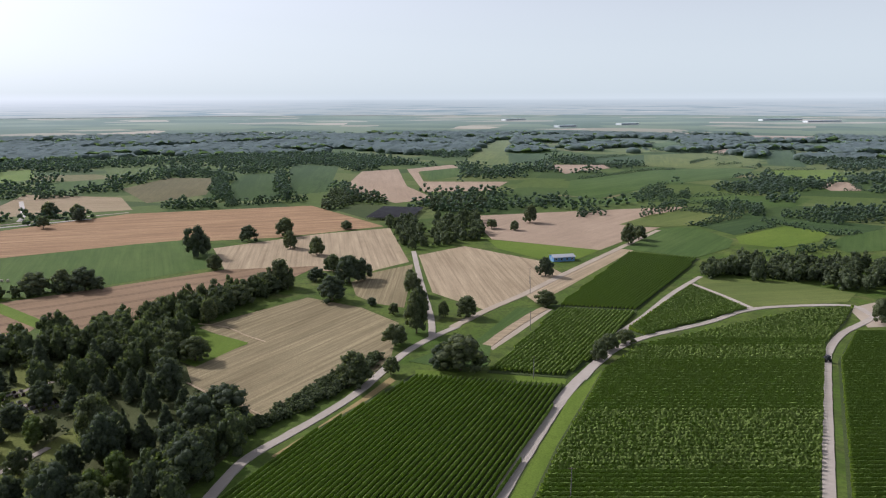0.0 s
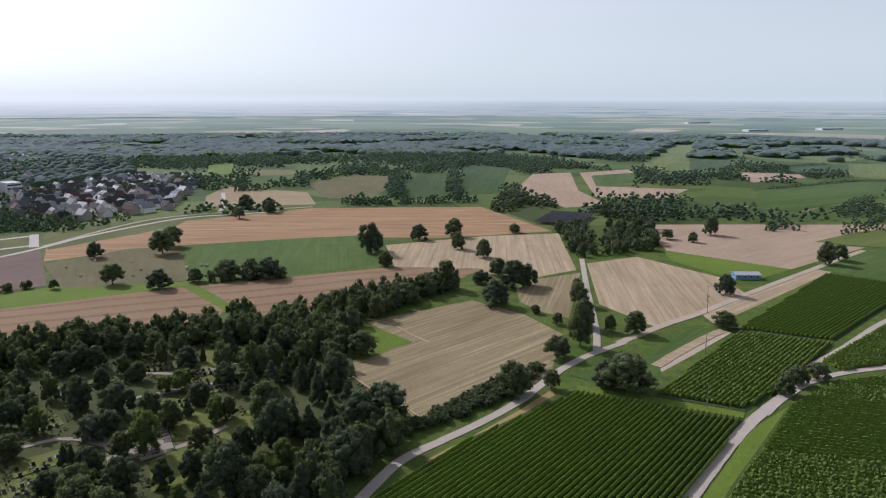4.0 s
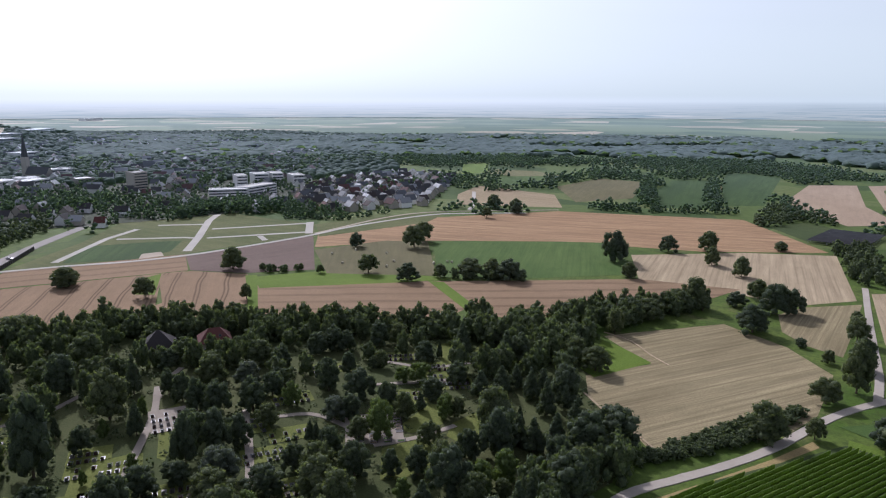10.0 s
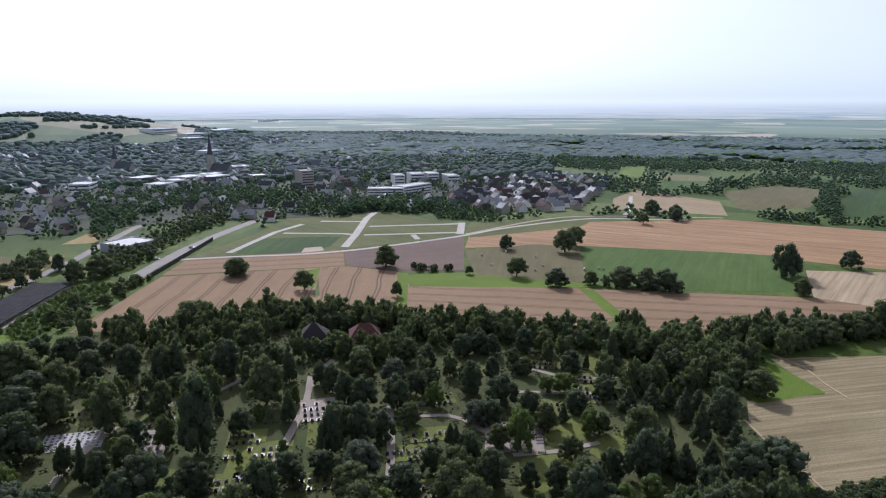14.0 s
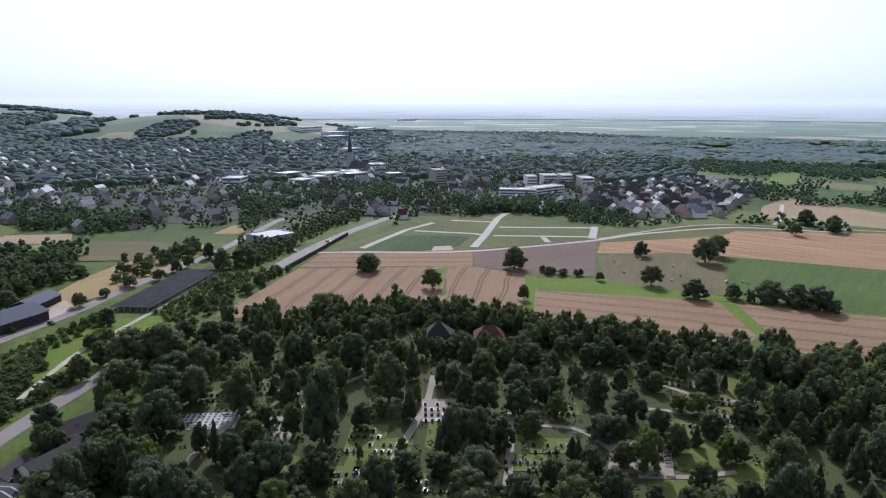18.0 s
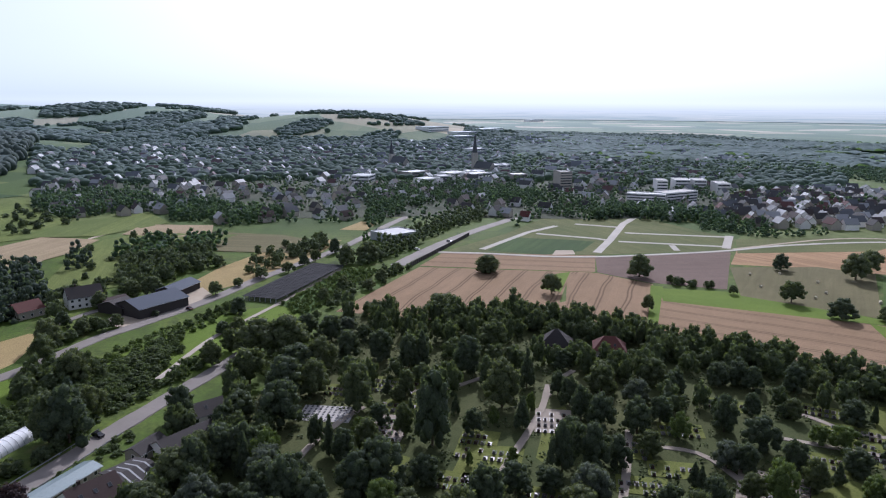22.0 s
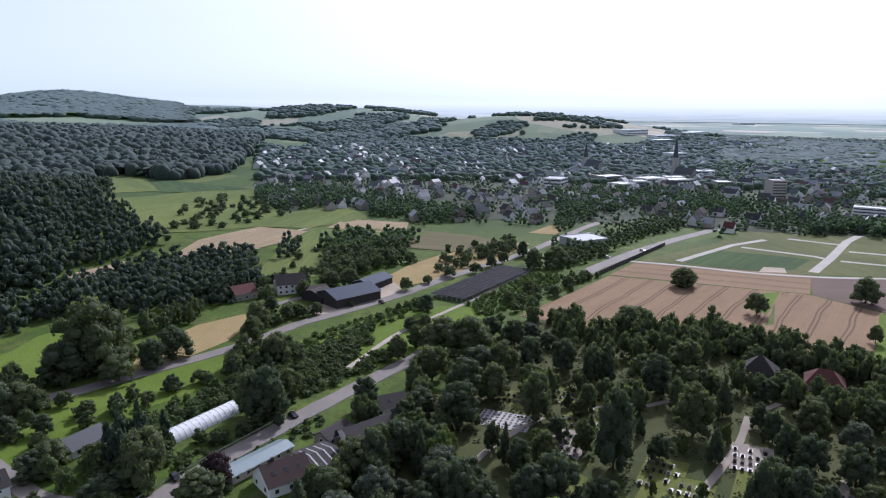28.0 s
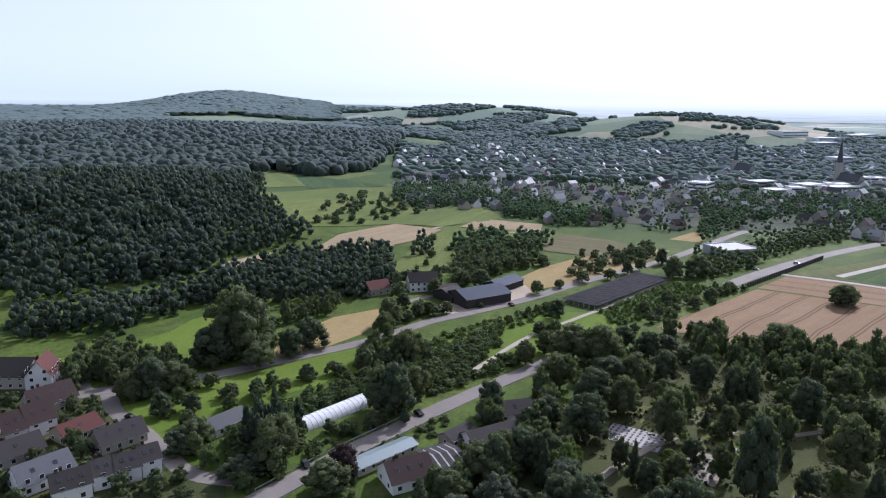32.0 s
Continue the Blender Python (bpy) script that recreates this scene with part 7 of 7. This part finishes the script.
ESTATE = [(-503.6, 496.0), (-453.4, 478.9), (-424.4, 532.4), (-405.4, 580.4), (-428.7, 635.0), (-526.7, 809.5), (-626.1, 817.7), (-634.2, 680.1), (-583.8, 571.5)]


def town_plots(px, py):
    b, d = bearing_range(px, py)
    old = (b > 44) & (b < 98) & (d > 620) & (d < 2050) & (height(px, py) < 14)
    return (~inside(px, py, ESTATE) & (old & (patchy(px, py, 0.03) > -0.5) & (patchy(py, px, 0.11) > -0.5))) & free(px, py, 4)


house_rng = random.Random(3)
plots = scatter(23, -1900, -300, -300, 1200, town_plots, 0.3)
estate = scatter(16.5, -1000, -200, 300, 1200, lambda a, c: inside(a, c, ESTATE), 0.16)
plots.sort(key=lambda s: math.hypot(s[0] - HOME[0], s[1] - HOME[1]))
for x, y in (estate + plots)[:300]:
    wall, roofs, _ = house_rng.choice(TOWN[:3])
    root = new("town_house")
    spin = 35 + 40 * math.sin(x * 0.004) * math.cos(y * 0.005) + house_rng.choice((0, 90)) + house_rng.uniform(-6, 6)
    root.matrix_basis = pose(x, y, float(height(x, y)), 0, 0, spin)
    r = house_rng.choices((0, 1, 2, 3, 4), (5, 2, 1, 3, 3))[0]
    child("wall", house_rng.choice(wall), root)
    child("roof", roofs[r], root)
    tagged(root, ("dark-roofed", "brown-roofed", "red-roofed", "grey-roofed", "glint-pale-roofed")[r] + " gabled town house among garden trees", "house", "town houses")


def far_town():
    """The rest of the town, too far off to pick apart."""
    s = Solid()
    for x, y in (estate + plots)[300:]:
        if house_rng.random() < 0.1:
            continue
        ln, dp, ev, rs = house_rng.choice(TOWN)[2]
        a = radians(35 + 40 * math.sin(x * 0.004) + house_rng.choice((0, 90)))
        z, c, q = float(height(x, y)), math.cos(a), math.sin(a)
        turn = lambda u, w, h: (x + u * c - w * q, y + u * q + w * c, z + h)
        prof = [(-dp / 2, -1), (dp / 2, -1), (dp / 2, ev), (0, ev + rs), (-dp / 2, ev)]
        s.prism([turn(-ln / 2, w, h) for w, h in prof], [turn(ln / 2, w, h) for w, h in prof], house_rng.choice((0, 0, 1)))
        for sg in (-1, 1):
            ring = [(sg * (dp / 2 + 0.5), ev - 0.3), (0, ev + rs + 0.1), (0, ev + rs + 0.4), (sg * (dp / 2 + 0.5), ev)]
            s.prism([turn(-ln / 2 - 0.4, w, h) for w, h in ring], [turn(ln / 2 + 0.4, w, h) for w, h in ring], house_rng.choice((2, 2, 3, 4, 5, 5, 6, 6)))
    tagged(new("far_town", s.mesh("far_town", "wall_white", "wall_cream", "roof_dark", "roof_brown", "roof_red", "roof_grey", "roof_pale")), "hazy roofs and walls of the far town", "houses", kind="stuff")


far_town()


def church(x, y, tall, label):
    root = new("church")
    root.matrix_basis = pose(x, y, float(height(x, y)), 0, 0, 25)
    tagged(root, label, "church")
    child("tower", Solid().box(-3.5, 3.5, -3.5, 3.5, -1, tall * 0.5).mesh("tower", "wall_cream"), root)
    ring = [(4 * math.cos(k * 0.785), 4 * math.sin(k * 0.785), tall * 0.5) for k in range(8)]
    child("spire", Solid().prism(ring, [(0.12 * p[0] / 4, 0.12 * p[1] / 4, tall) for p in ring]).mesh("spire", "roof_dark"), root)
    prof = [(-7, -1), (7, -1), (7, 10), (0, 18), (-7, 10)]
    child("nave", Solid().prism([(4, u, z) for u, z in prof], [(34, u, z) for u, z in prof]).mesh("nave", "wall_cream"), root)
    for sg in (-1, 1):
        rg = [(sg * 7.6, 9.3), (0, 18.1), (0, 18.5), (sg * 7.6, 9.7)]
        child("nave_roof", Solid().prism([(3.8, u, z) for u, z in rg], [(34.5, u, z) for u, z in rg]).mesh("nave_roof", "roof_dark"), root)


church(-967.8, 464.4, 62, "tall dark church spire above the town")
church(-1098.1, 376.0, 44, "slim church tower among town roofs")

# ---- panels, tunnel, graves, vehicles, poles ----
def panel_field(label, a, b, depth, rows, cols, tilt, tall):
    """Rows of dark panels on low frames; every panel is a part."""
    root, ln = base_at("panel_array", a, b, label, "panel array")
    w, d = ln / cols, depth / rows
    panel = Solid().box(0.06, w - 0.06, 0, d * 0.86, 0, 0.12).mesh("panel", "net_black")
    for r in range(rows):
        child("frame", Solid().box(0, ln, r * d + d * 0.4, r * d + d * 0.5, tall - 0.25, tall - 0.12).mesh("frame", "metal_light"), root)
        for k in range(0, cols + 1, 4):
            child("post", Solid().box(k * w - 0.06, k * w + 0.06, r * d + d * 0.4, r * d + d * 0.5, 0, tall - 0.25).mesh("post", "metal_light"), root)
        for c in range(cols):
            place("panel", panel, root, pose(c * w, r * d, tall, tilt, 0, 0))


panel_field("long dark array of black panels beside the road", (-368.9, 77.8), (-433.5, 129.4), 22, 7, 28, 3, 2.2)
panel_field("dark rows of netted nursery plants", (-65.8, 588.4), (-27.9, 582.2), 60, 10, 12, 8, 2.5)


def tunnel(a, b, width):
    """A foil greenhouse tunnel with hoops."""
    root, ln = base_at("polytunnel", a, b, "long white foil greenhouse tunnel", "greenhouse")
    n, m = 14, 11
    rng2 = random.Random(8)
    v = []
    for i in range(n * 2 + 1):
        bulge = 1.0 if i % 2 else 0.965
        for j in range(m):
            t = math.pi * j / (m - 1)
            v.append((ln * i / (2 * n), width / 2 - width / 2 * math.cos(t) * bulge + rng2.uniform(-0.03, 0.03), 3.2 * math.sin(t) * bulge))
    t = []
    for i in range(n * 2):
        for j in range(m - 1):
            k = i * m + j
            t += [(k, k + m, k + m + 1), (k, k + m + 1, k + 1)]
    child("foil", tri_mesh("foil", v, t, ["film_white"], smooth=True), root)
    for i in range(n + 1):
        x, ribs, faces = ln * i / n, [], []
        for j in range(m):
            u = math.pi * j / (m - 1)
            for r, dx in ((0.02, -0.06), (0.02, 0.06), (0.09, 0.06), (0.09, -0.06)):
                ribs.append((x + dx, width / 2 - (width / 2 + r) * math.cos(u), (3.2 + r) * math.sin(u)))
        for j in range(m - 1):
            for c in range(4):
                p, q = 4 * j + c, 4 * j + (c + 1) % 4
                faces += [(p, q, q + 4), (p, q + 4, p + 4)]
        child("hoop", tri_mesh("hoop", ribs, faces, ["metal_light"]), root)


tunnel((-223.3, -32.5), (-245.7, -15.2), 7.5)


def car_meshes(paint):
    side = [(-2.1, 0.35), (2.1, 0.35), (2.15, 0.75), (1.25, 0.95), (-1.9, 0.98), (-2.15, 0.8)]
    cab = [(-1.8, 0.96), (1.15, 0.95), (0.45, 1.42), (-1.3, 1.45)]
    body = Solid().prism([(x, -0.86, z) for x, z in side], [(x, 0.86, z) for x, z in side]).prism([(x * 0.75 - 0.2, -0.62, z + 0.44) for x, z in ((-1.4, 0.98), (0.7, 0.98), (0.7, 1.03), (-1.4, 1.03))], [(x * 0.75 - 0.2, 0.62, z + 0.44) for x, z in ((-1.4, 0.98), (0.7, 0.98), (0.7, 1.03), (-1.4, 1.03))]).mesh("body", paint)
    cabin = Solid().prism([(x, -0.74, z) for x, z in cab], [(x, 0.74, z) for x, z in cab]).mesh("cabin_glass", "glass_dark")
    ring = [(0.33 * math.cos(k * 0.524), 0.33 * math.sin(k * 0.524)) for k in range(12)]
    wheel = Solid().prism([(x, -0.1, z) for x, z in ring], [(x, 0.1, z) for x, z in ring]).mesh("wheel", "rubber")
    return body, cabin, wheel


CARS = {p: car_meshes(p) for p in ("paint_black", "paint_silver", "wall_white", "roof_red")}


def car(x, y, turn, paint, label, lift=0.27):
    root = new("car")
    root.matrix_basis = pose(x, y, lift, 0, 0, turn)
    body, cabin, wheel = CARS[paint]
    child("body", body, root), child("cabin_glass", cabin, root)
    for u in (-1.3, 1.35):
        for w in (-0.82, 0.82):
            place("wheel", wheel, root, pose(u, w, 0.33))
    return tagged(root, label, "car", "cars")


car(-201.5, -27.3, 34, "paint_black", "black car driving on the country road")
car(-238.6, 1.4, 40, "paint_black", "dark car driving on the country road")
car(-226.6, -93.7, 70, "paint_black", "dark car at the road junction")
car(-246.5, -126.2, 20, "wall_white", "white car parked by the guest house", 0.06)
car(-250.7, -130.9, 15, "paint_black", "black car parked by the guest house", 0.06)
car(-204.0, -92.1, 60, "paint_silver", "silver car parked between houses", 0.06)
car(-197.4, -100.0, 30, "paint_silver", "silver car parked in the lane", 0.06)
car(-373.8, 34.4, 30, "roof_red", "red vehicle parked at the farm", 0.06)
car(-490.0, 224.6, 35, "paint_silver", "silver car on the road into town")
car(-470.4, 191.7, 35, "wall_white", "white car on the road into town")


def guard_rail(pts, off):
    """A steel crash barrier beside a road: one beam and its posts."""
    line = smooth_line(pts)
    root = new("guard_rail")
    root.location = (line[0].x, line[0].y, 0)
    tagged(root, "low galvanised steel crash barrier beside the road", "guard rail")
    v, t = [], []
    post = Solid().box(-0.05, 0.05, -0.05, 0.05, 0, 0.75).mesh("post", "metal_light")
    for k, p in enumerate(line):
        d = (line[min(len(line) - 1, k + 1)] - line[max(0, k - 1)]).normalized()
        q = p - line[0] + Vector((-d.y, d.x, 0)) * off
        n = Vector((-d.y, d.x, 0)) * 0.06
        v += [(*(q + n * a).xy, z) for a, z in ((1, 0.5), (1.6, 0.6), (1, 0.7), (1.6, 0.8), (1.5, 0.85), (0.6, 0.85), (0.6, 0.5))]
        if k:
            a = 7 * k
            for i in range(7):
                j = (i + 1) % 7
                t += [(a - 7 + i, a - 7 + j, a + j), (a - 7 + i, a + j, a + i)]
        place("post", post, root, pose(q.x, q.y, 0.1, 0, 0, math.degrees(math.atan2(d.y, d.x))))
    child("beam", tri_mesh("beam", v, t, ["metal_light"]), root)


LOWER_ROAD = [(-185.1, -33.7), (-189.9, -30.6), (-208.0, -19.0), (-227.1, -4.8), (-240.3, 4.9)]
guard_rail(LOWER_ROAD, 4.4)
guard_rail(LOWER_ROAD, -4.4)


def noise_barrier(a, b, count, tall):
    """A wall of dark boards between posts along the road into town."""
    root, ln = base_at("noise_barrier", a, b, "long dark timber noise barrier beside the main road", "barrier")
    step = ln / count
    board = Solid().box(0.12, step - 0.12, -0.06, 0.06, 0.0, tall).box(0.12, step - 0.12, -0.1, 0.1, tall, tall + 0.12).mesh("board", "roof_dark")
    post = Solid().box(-0.12, 0.12, -0.14, 0.14, -0.2, tall + 0.25).mesh("post", "stone_pale")
    for k in range(count):
        place("board", board, root, pose(k * step, 0, 0))
    for k in range(count + 1):
        place("post", post, root, pose(k * step, 0, 0))


noise_barrier((-423.9, 170.4), (-508.1, 249.2), 36, 2.6)


def tractor(x, y, turn):
    root = new("tractor")
    root.matrix_basis = pose(x, y, 0.2, 0, 0, turn)
    tagged(root, "dark vineyard tractor on the pale lane", "tractor")
    child("hood", Solid().box(0.2, 2.0, -0.45, 0.45, 0.7, 1.4).mesh("hood", "paint_black"), root)
    child("cab", Solid().box(-1.1, 0.2, -0.7, 0.7, 0.9, 2.4).mesh("cab", "glass_dark"), root)
    child("cab_roof", Solid().box(-1.2, 0.3, -0.8, 0.8, 2.4, 2.55).mesh("cab_roof", "paint_black"), root)
    for u, r in ((-0.7, 0.75), (1.5, 0.5)):
        ring = [(r * math.cos(k * 0.524), r * math.sin(k * 0.524)) for k in range(12)]
        me = Solid().prism([(p, -0.18, q) for p, q in ring], [(p, 0.18, q) for p, q in ring]).mesh("wheel", "rubber")
        for w in (-0.9, 0.9):
            place("wheel", me, root, pose(u, w, r))


tractor(149.0, 256.9, 95)


def pole(x, y, tall):
    root = new("utility_pole")
    root.matrix_basis = pose(x, y, 0)
    tagged(root, "thin grey utility pole among the vines", "pole", "utility poles")
    ring = [(math.cos(k * 0.785), math.sin(k * 0.785)) for k in range(8)]
    child("shaft", Solid().prism([(0.16 * a, 0.16 * b, -0.1) for a, b in ring], [(0.1 * a, 0.1 * b, tall) for a, b in ring]).mesh("shaft", "stone_pale"), root)
    child("crossarm", Solid().box(-0.9, 0.9, -0.06, 0.06, tall - 0.5, tall - 0.36).mesh("crossarm", "bark"), root)


for x, y in ((32.9, 240.7), (32.4, 161.7), (45.7, 356.0), (38.4, 295.9), (47.9, 375.9)):
    pole(x, y, 9.0)


def bale(x, y, turn):
    ring = [(0.75 * math.cos(k * 0.449), 0.75 * math.sin(k * 0.449) + 0.75) for k in range(14)]
    ob = new("hay_bale", Solid().prism([(-0.6, a, b) for a, b in ring], [(0.6, a, b) for a, b in ring]).mesh("hay_bale", "straw"))
    ob.matrix_basis = pose(x, y, 0.05, 0, 0, turn)
    tagged(ob, "pale round hay bale on the mown meadow", "hay bale", "hay bales")


bale_rng = random.Random(2)
hx, hy = -287.9, 359.5
for k in range(14):
    bale(hx + bale_rng.uniform(-42, 42), hy + bale_rng.uniform(-26, 26), bale_rng.uniform(0, 180))

GRAVE_STONES = [Solid().box(-0.4, 0.4, -0.1, 0.1, 0, 0.9).prism([(-0.4, -0.1, 0.9), (0.4, -0.1, 0.9), (0.4, 0.1, 0.9), (-0.4, 0.1, 0.9)], [(-0.2, -0.1, 1.1), (0.2, -0.1, 1.1), (0.2, 0.1, 1.1), (-0.2, 0.1, 1.1)]).mesh("headstone", m) for m in ("stone_dark", "stone_pale", "roof_brown")]
GRAVE_EDGE = [Solid().box(-0.6, 0.6, 0.1, 0.25, 0, 0.18).box(-0.6, 0.6, 2.0, 2.15, 0, 0.18).box(-0.6, -0.47, 0.25, 2.0, 0, 0.18).box(0.47, 0.6, 0.25, 2.0, 0, 0.18).mesh("kerb", m) for m in ("stone_pale", "stone_dark")]
GRAVE_BED = [Solid().box(-0.46, 0.46, 0.26, 1.99, 0, 0.14).mesh("bed", m) for m in ("grave_earth", "bush", "grave_earth", "bush", "stone_dark")]
grave_rng = random.Random(4)


def grave(x, y, turn):
    root = new("grave")
    root.matrix_basis = pose(x, y, 0.2, 0, 0, turn) @ Matrix.Diagonal((1.1, 1.1, 1.0, 1))
    child("headstone", grave_rng.choice(GRAVE_STONES), root)
    child("kerb", grave_rng.choice(GRAVE_EDGE), root)
    child("bed", grave_rng.choice(GRAVE_BED), root)
    tagged(root, "kerbed grave with upright headstone in the cemetery lawn", "grave", "graves")


def grave_plot(x, y, turn, rows, cols, dx=2.1, dy=4.2):
    c, s = math.cos(radians(turn)), math.sin(radians(turn))
    w, d = cols * dx / 2 + 0.8, rows * dy / 2 + 0.6
    field("grave_ground", "gravel and lawn ground below the grave rows", "cemetery_gravel" if rows > 3 else "grave_lawn", [(x - 1 + u * c - q * s, y + u * s + q * c) for u, q in ((-w, -d), (w, -d), (w, d), (-w, d))], lift=0.17)
    for i in range(rows):
        for j in range(cols):
            if grave_rng.random() < 0.12:
                continue
            u, w = (j - cols / 2) * dx, (i - rows / 2) * dy
            grave(x + u * c - w * s, y + u * s + w * c, turn + grave_rng.uniform(-3, 3))


for x, y, turn, rows, cols in ((-136.0, 173.1, 133, 4, 9), (-140.2, 219.8, 40, 3, 8), (-136.0, 215.9, 40, 2, 8), (-167.3, 229.8, 40, 2, 8), (-183.0, 203.2, 45, 2, 7), (-152.9, 225.4, 40, 2, 8),
                               (-141.7, 198.2, 45, 3, 6), (-242.8, 100.3, 55, 3, 9), (-210.4, 88.1, 55, 4, 5), (-195.2, 80.3, 55, 3, 5), (-193.5, 112.3, 55, 2, 5), (-183.5, 110.7, 55, 2, 9),
                               (-195.1, 139.8, 60, 4, 5), (-170.3, 151.7, 60, 3, 5), (-171.7, 96.3, 55, 2, 6), (-244.6, 82.0, 55, 2, 6), (-169.1, 102.8, 55, 2, 6), (-155.2, 115.0, 55, 2, 6),
                               (-224.4, 96.4, 57, 2, 6), (-174.4, 174.6, 57, 2, 6), (-155.1, 155.5, 57, 2, 6), (-145.7, 242.6, 40, 2, 6), (-129.7, 137.1, 57, 2, 6), (-151.3, 141.9, 57, 2, 6)):
    grave_plot(x, y, turn, rows, cols)


def memorial_court(x, y, turn):
    """A white gravel court with rows of dark plates."""
    root = new("memorial_court")
    root.matrix_basis = pose(x, y, 0.05, 0, 0, turn)
    tagged(root, "white gravel court with rows of dark grave plates", "grave court")
    child("gravel", Solid().box(-9, 9, -6, 6, 0, 0.1).mesh("gravel", "gravel_white"), root)
    plate = Solid().box(-0.35, 0.35, -0.5, 0.5, 0.1, 0.25).mesh("plate", "stone_dark")
    for i in range(10):
        for j in range(6):
            place("plate", plate, root, pose(-8 + i * 1.75, -5 + j * 2, 0))


memorial_court(-229.0, 71.5, 62)

# ---- far backdrop: the hazy plain and the rim of the sky ----
# Added glowing ring: far haze and sunward glare painted as emission.
def build_backdrop():
    m, nt, bs = nodes_of("far_haze")
    nt.nodes.remove(bs)
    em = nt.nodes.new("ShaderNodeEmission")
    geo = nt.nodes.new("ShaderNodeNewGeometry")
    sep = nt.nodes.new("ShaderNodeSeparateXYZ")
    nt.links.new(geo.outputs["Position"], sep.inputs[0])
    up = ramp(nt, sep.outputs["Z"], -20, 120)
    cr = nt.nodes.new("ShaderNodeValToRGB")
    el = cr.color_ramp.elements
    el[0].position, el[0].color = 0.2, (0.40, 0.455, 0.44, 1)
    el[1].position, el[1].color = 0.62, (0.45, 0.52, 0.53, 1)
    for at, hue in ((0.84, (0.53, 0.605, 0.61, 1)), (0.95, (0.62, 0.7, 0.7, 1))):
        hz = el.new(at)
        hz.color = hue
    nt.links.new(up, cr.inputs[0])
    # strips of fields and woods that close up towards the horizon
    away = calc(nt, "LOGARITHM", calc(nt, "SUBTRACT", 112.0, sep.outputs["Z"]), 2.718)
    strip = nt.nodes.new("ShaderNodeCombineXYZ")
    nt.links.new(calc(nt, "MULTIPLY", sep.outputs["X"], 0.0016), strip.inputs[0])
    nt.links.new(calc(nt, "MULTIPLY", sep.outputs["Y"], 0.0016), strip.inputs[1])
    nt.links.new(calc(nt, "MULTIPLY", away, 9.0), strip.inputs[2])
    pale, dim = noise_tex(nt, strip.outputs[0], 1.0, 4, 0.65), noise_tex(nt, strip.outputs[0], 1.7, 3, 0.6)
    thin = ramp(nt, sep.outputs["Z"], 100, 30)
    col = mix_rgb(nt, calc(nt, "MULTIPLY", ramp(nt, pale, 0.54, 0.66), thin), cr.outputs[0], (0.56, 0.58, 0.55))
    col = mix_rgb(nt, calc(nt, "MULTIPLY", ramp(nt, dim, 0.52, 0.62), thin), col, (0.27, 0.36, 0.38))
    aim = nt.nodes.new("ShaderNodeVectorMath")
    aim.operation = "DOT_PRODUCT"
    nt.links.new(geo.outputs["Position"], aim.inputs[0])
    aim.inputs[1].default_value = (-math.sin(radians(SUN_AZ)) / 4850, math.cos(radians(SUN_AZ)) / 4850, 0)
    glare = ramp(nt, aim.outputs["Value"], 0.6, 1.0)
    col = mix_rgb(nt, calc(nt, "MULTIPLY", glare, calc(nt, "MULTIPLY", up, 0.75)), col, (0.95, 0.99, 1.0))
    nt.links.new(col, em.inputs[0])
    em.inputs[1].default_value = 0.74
    tr = nt.nodes.new("ShaderNodeBsdfTransparent")
    mx = nt.nodes.new("ShaderNodeMixShader")
    nt.links.new(ramp(nt, sep.outputs["Z"], 95, 150), mx.inputs[0])
    nt.links.new(em.outputs[0], mx.inputs[1])
    nt.links.new(tr.outputs[0], mx.inputs[2])
    nt.links.new(mx.outputs[0], nt.nodes["Material Output"].inputs["Surface"])
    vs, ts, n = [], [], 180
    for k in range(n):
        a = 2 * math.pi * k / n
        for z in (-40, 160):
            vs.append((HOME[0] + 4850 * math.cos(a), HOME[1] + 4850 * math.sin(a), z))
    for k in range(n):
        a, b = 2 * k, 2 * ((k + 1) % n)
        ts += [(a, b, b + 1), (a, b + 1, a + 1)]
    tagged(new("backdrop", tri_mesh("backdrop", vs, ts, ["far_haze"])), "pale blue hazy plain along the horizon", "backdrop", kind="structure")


build_backdrop()
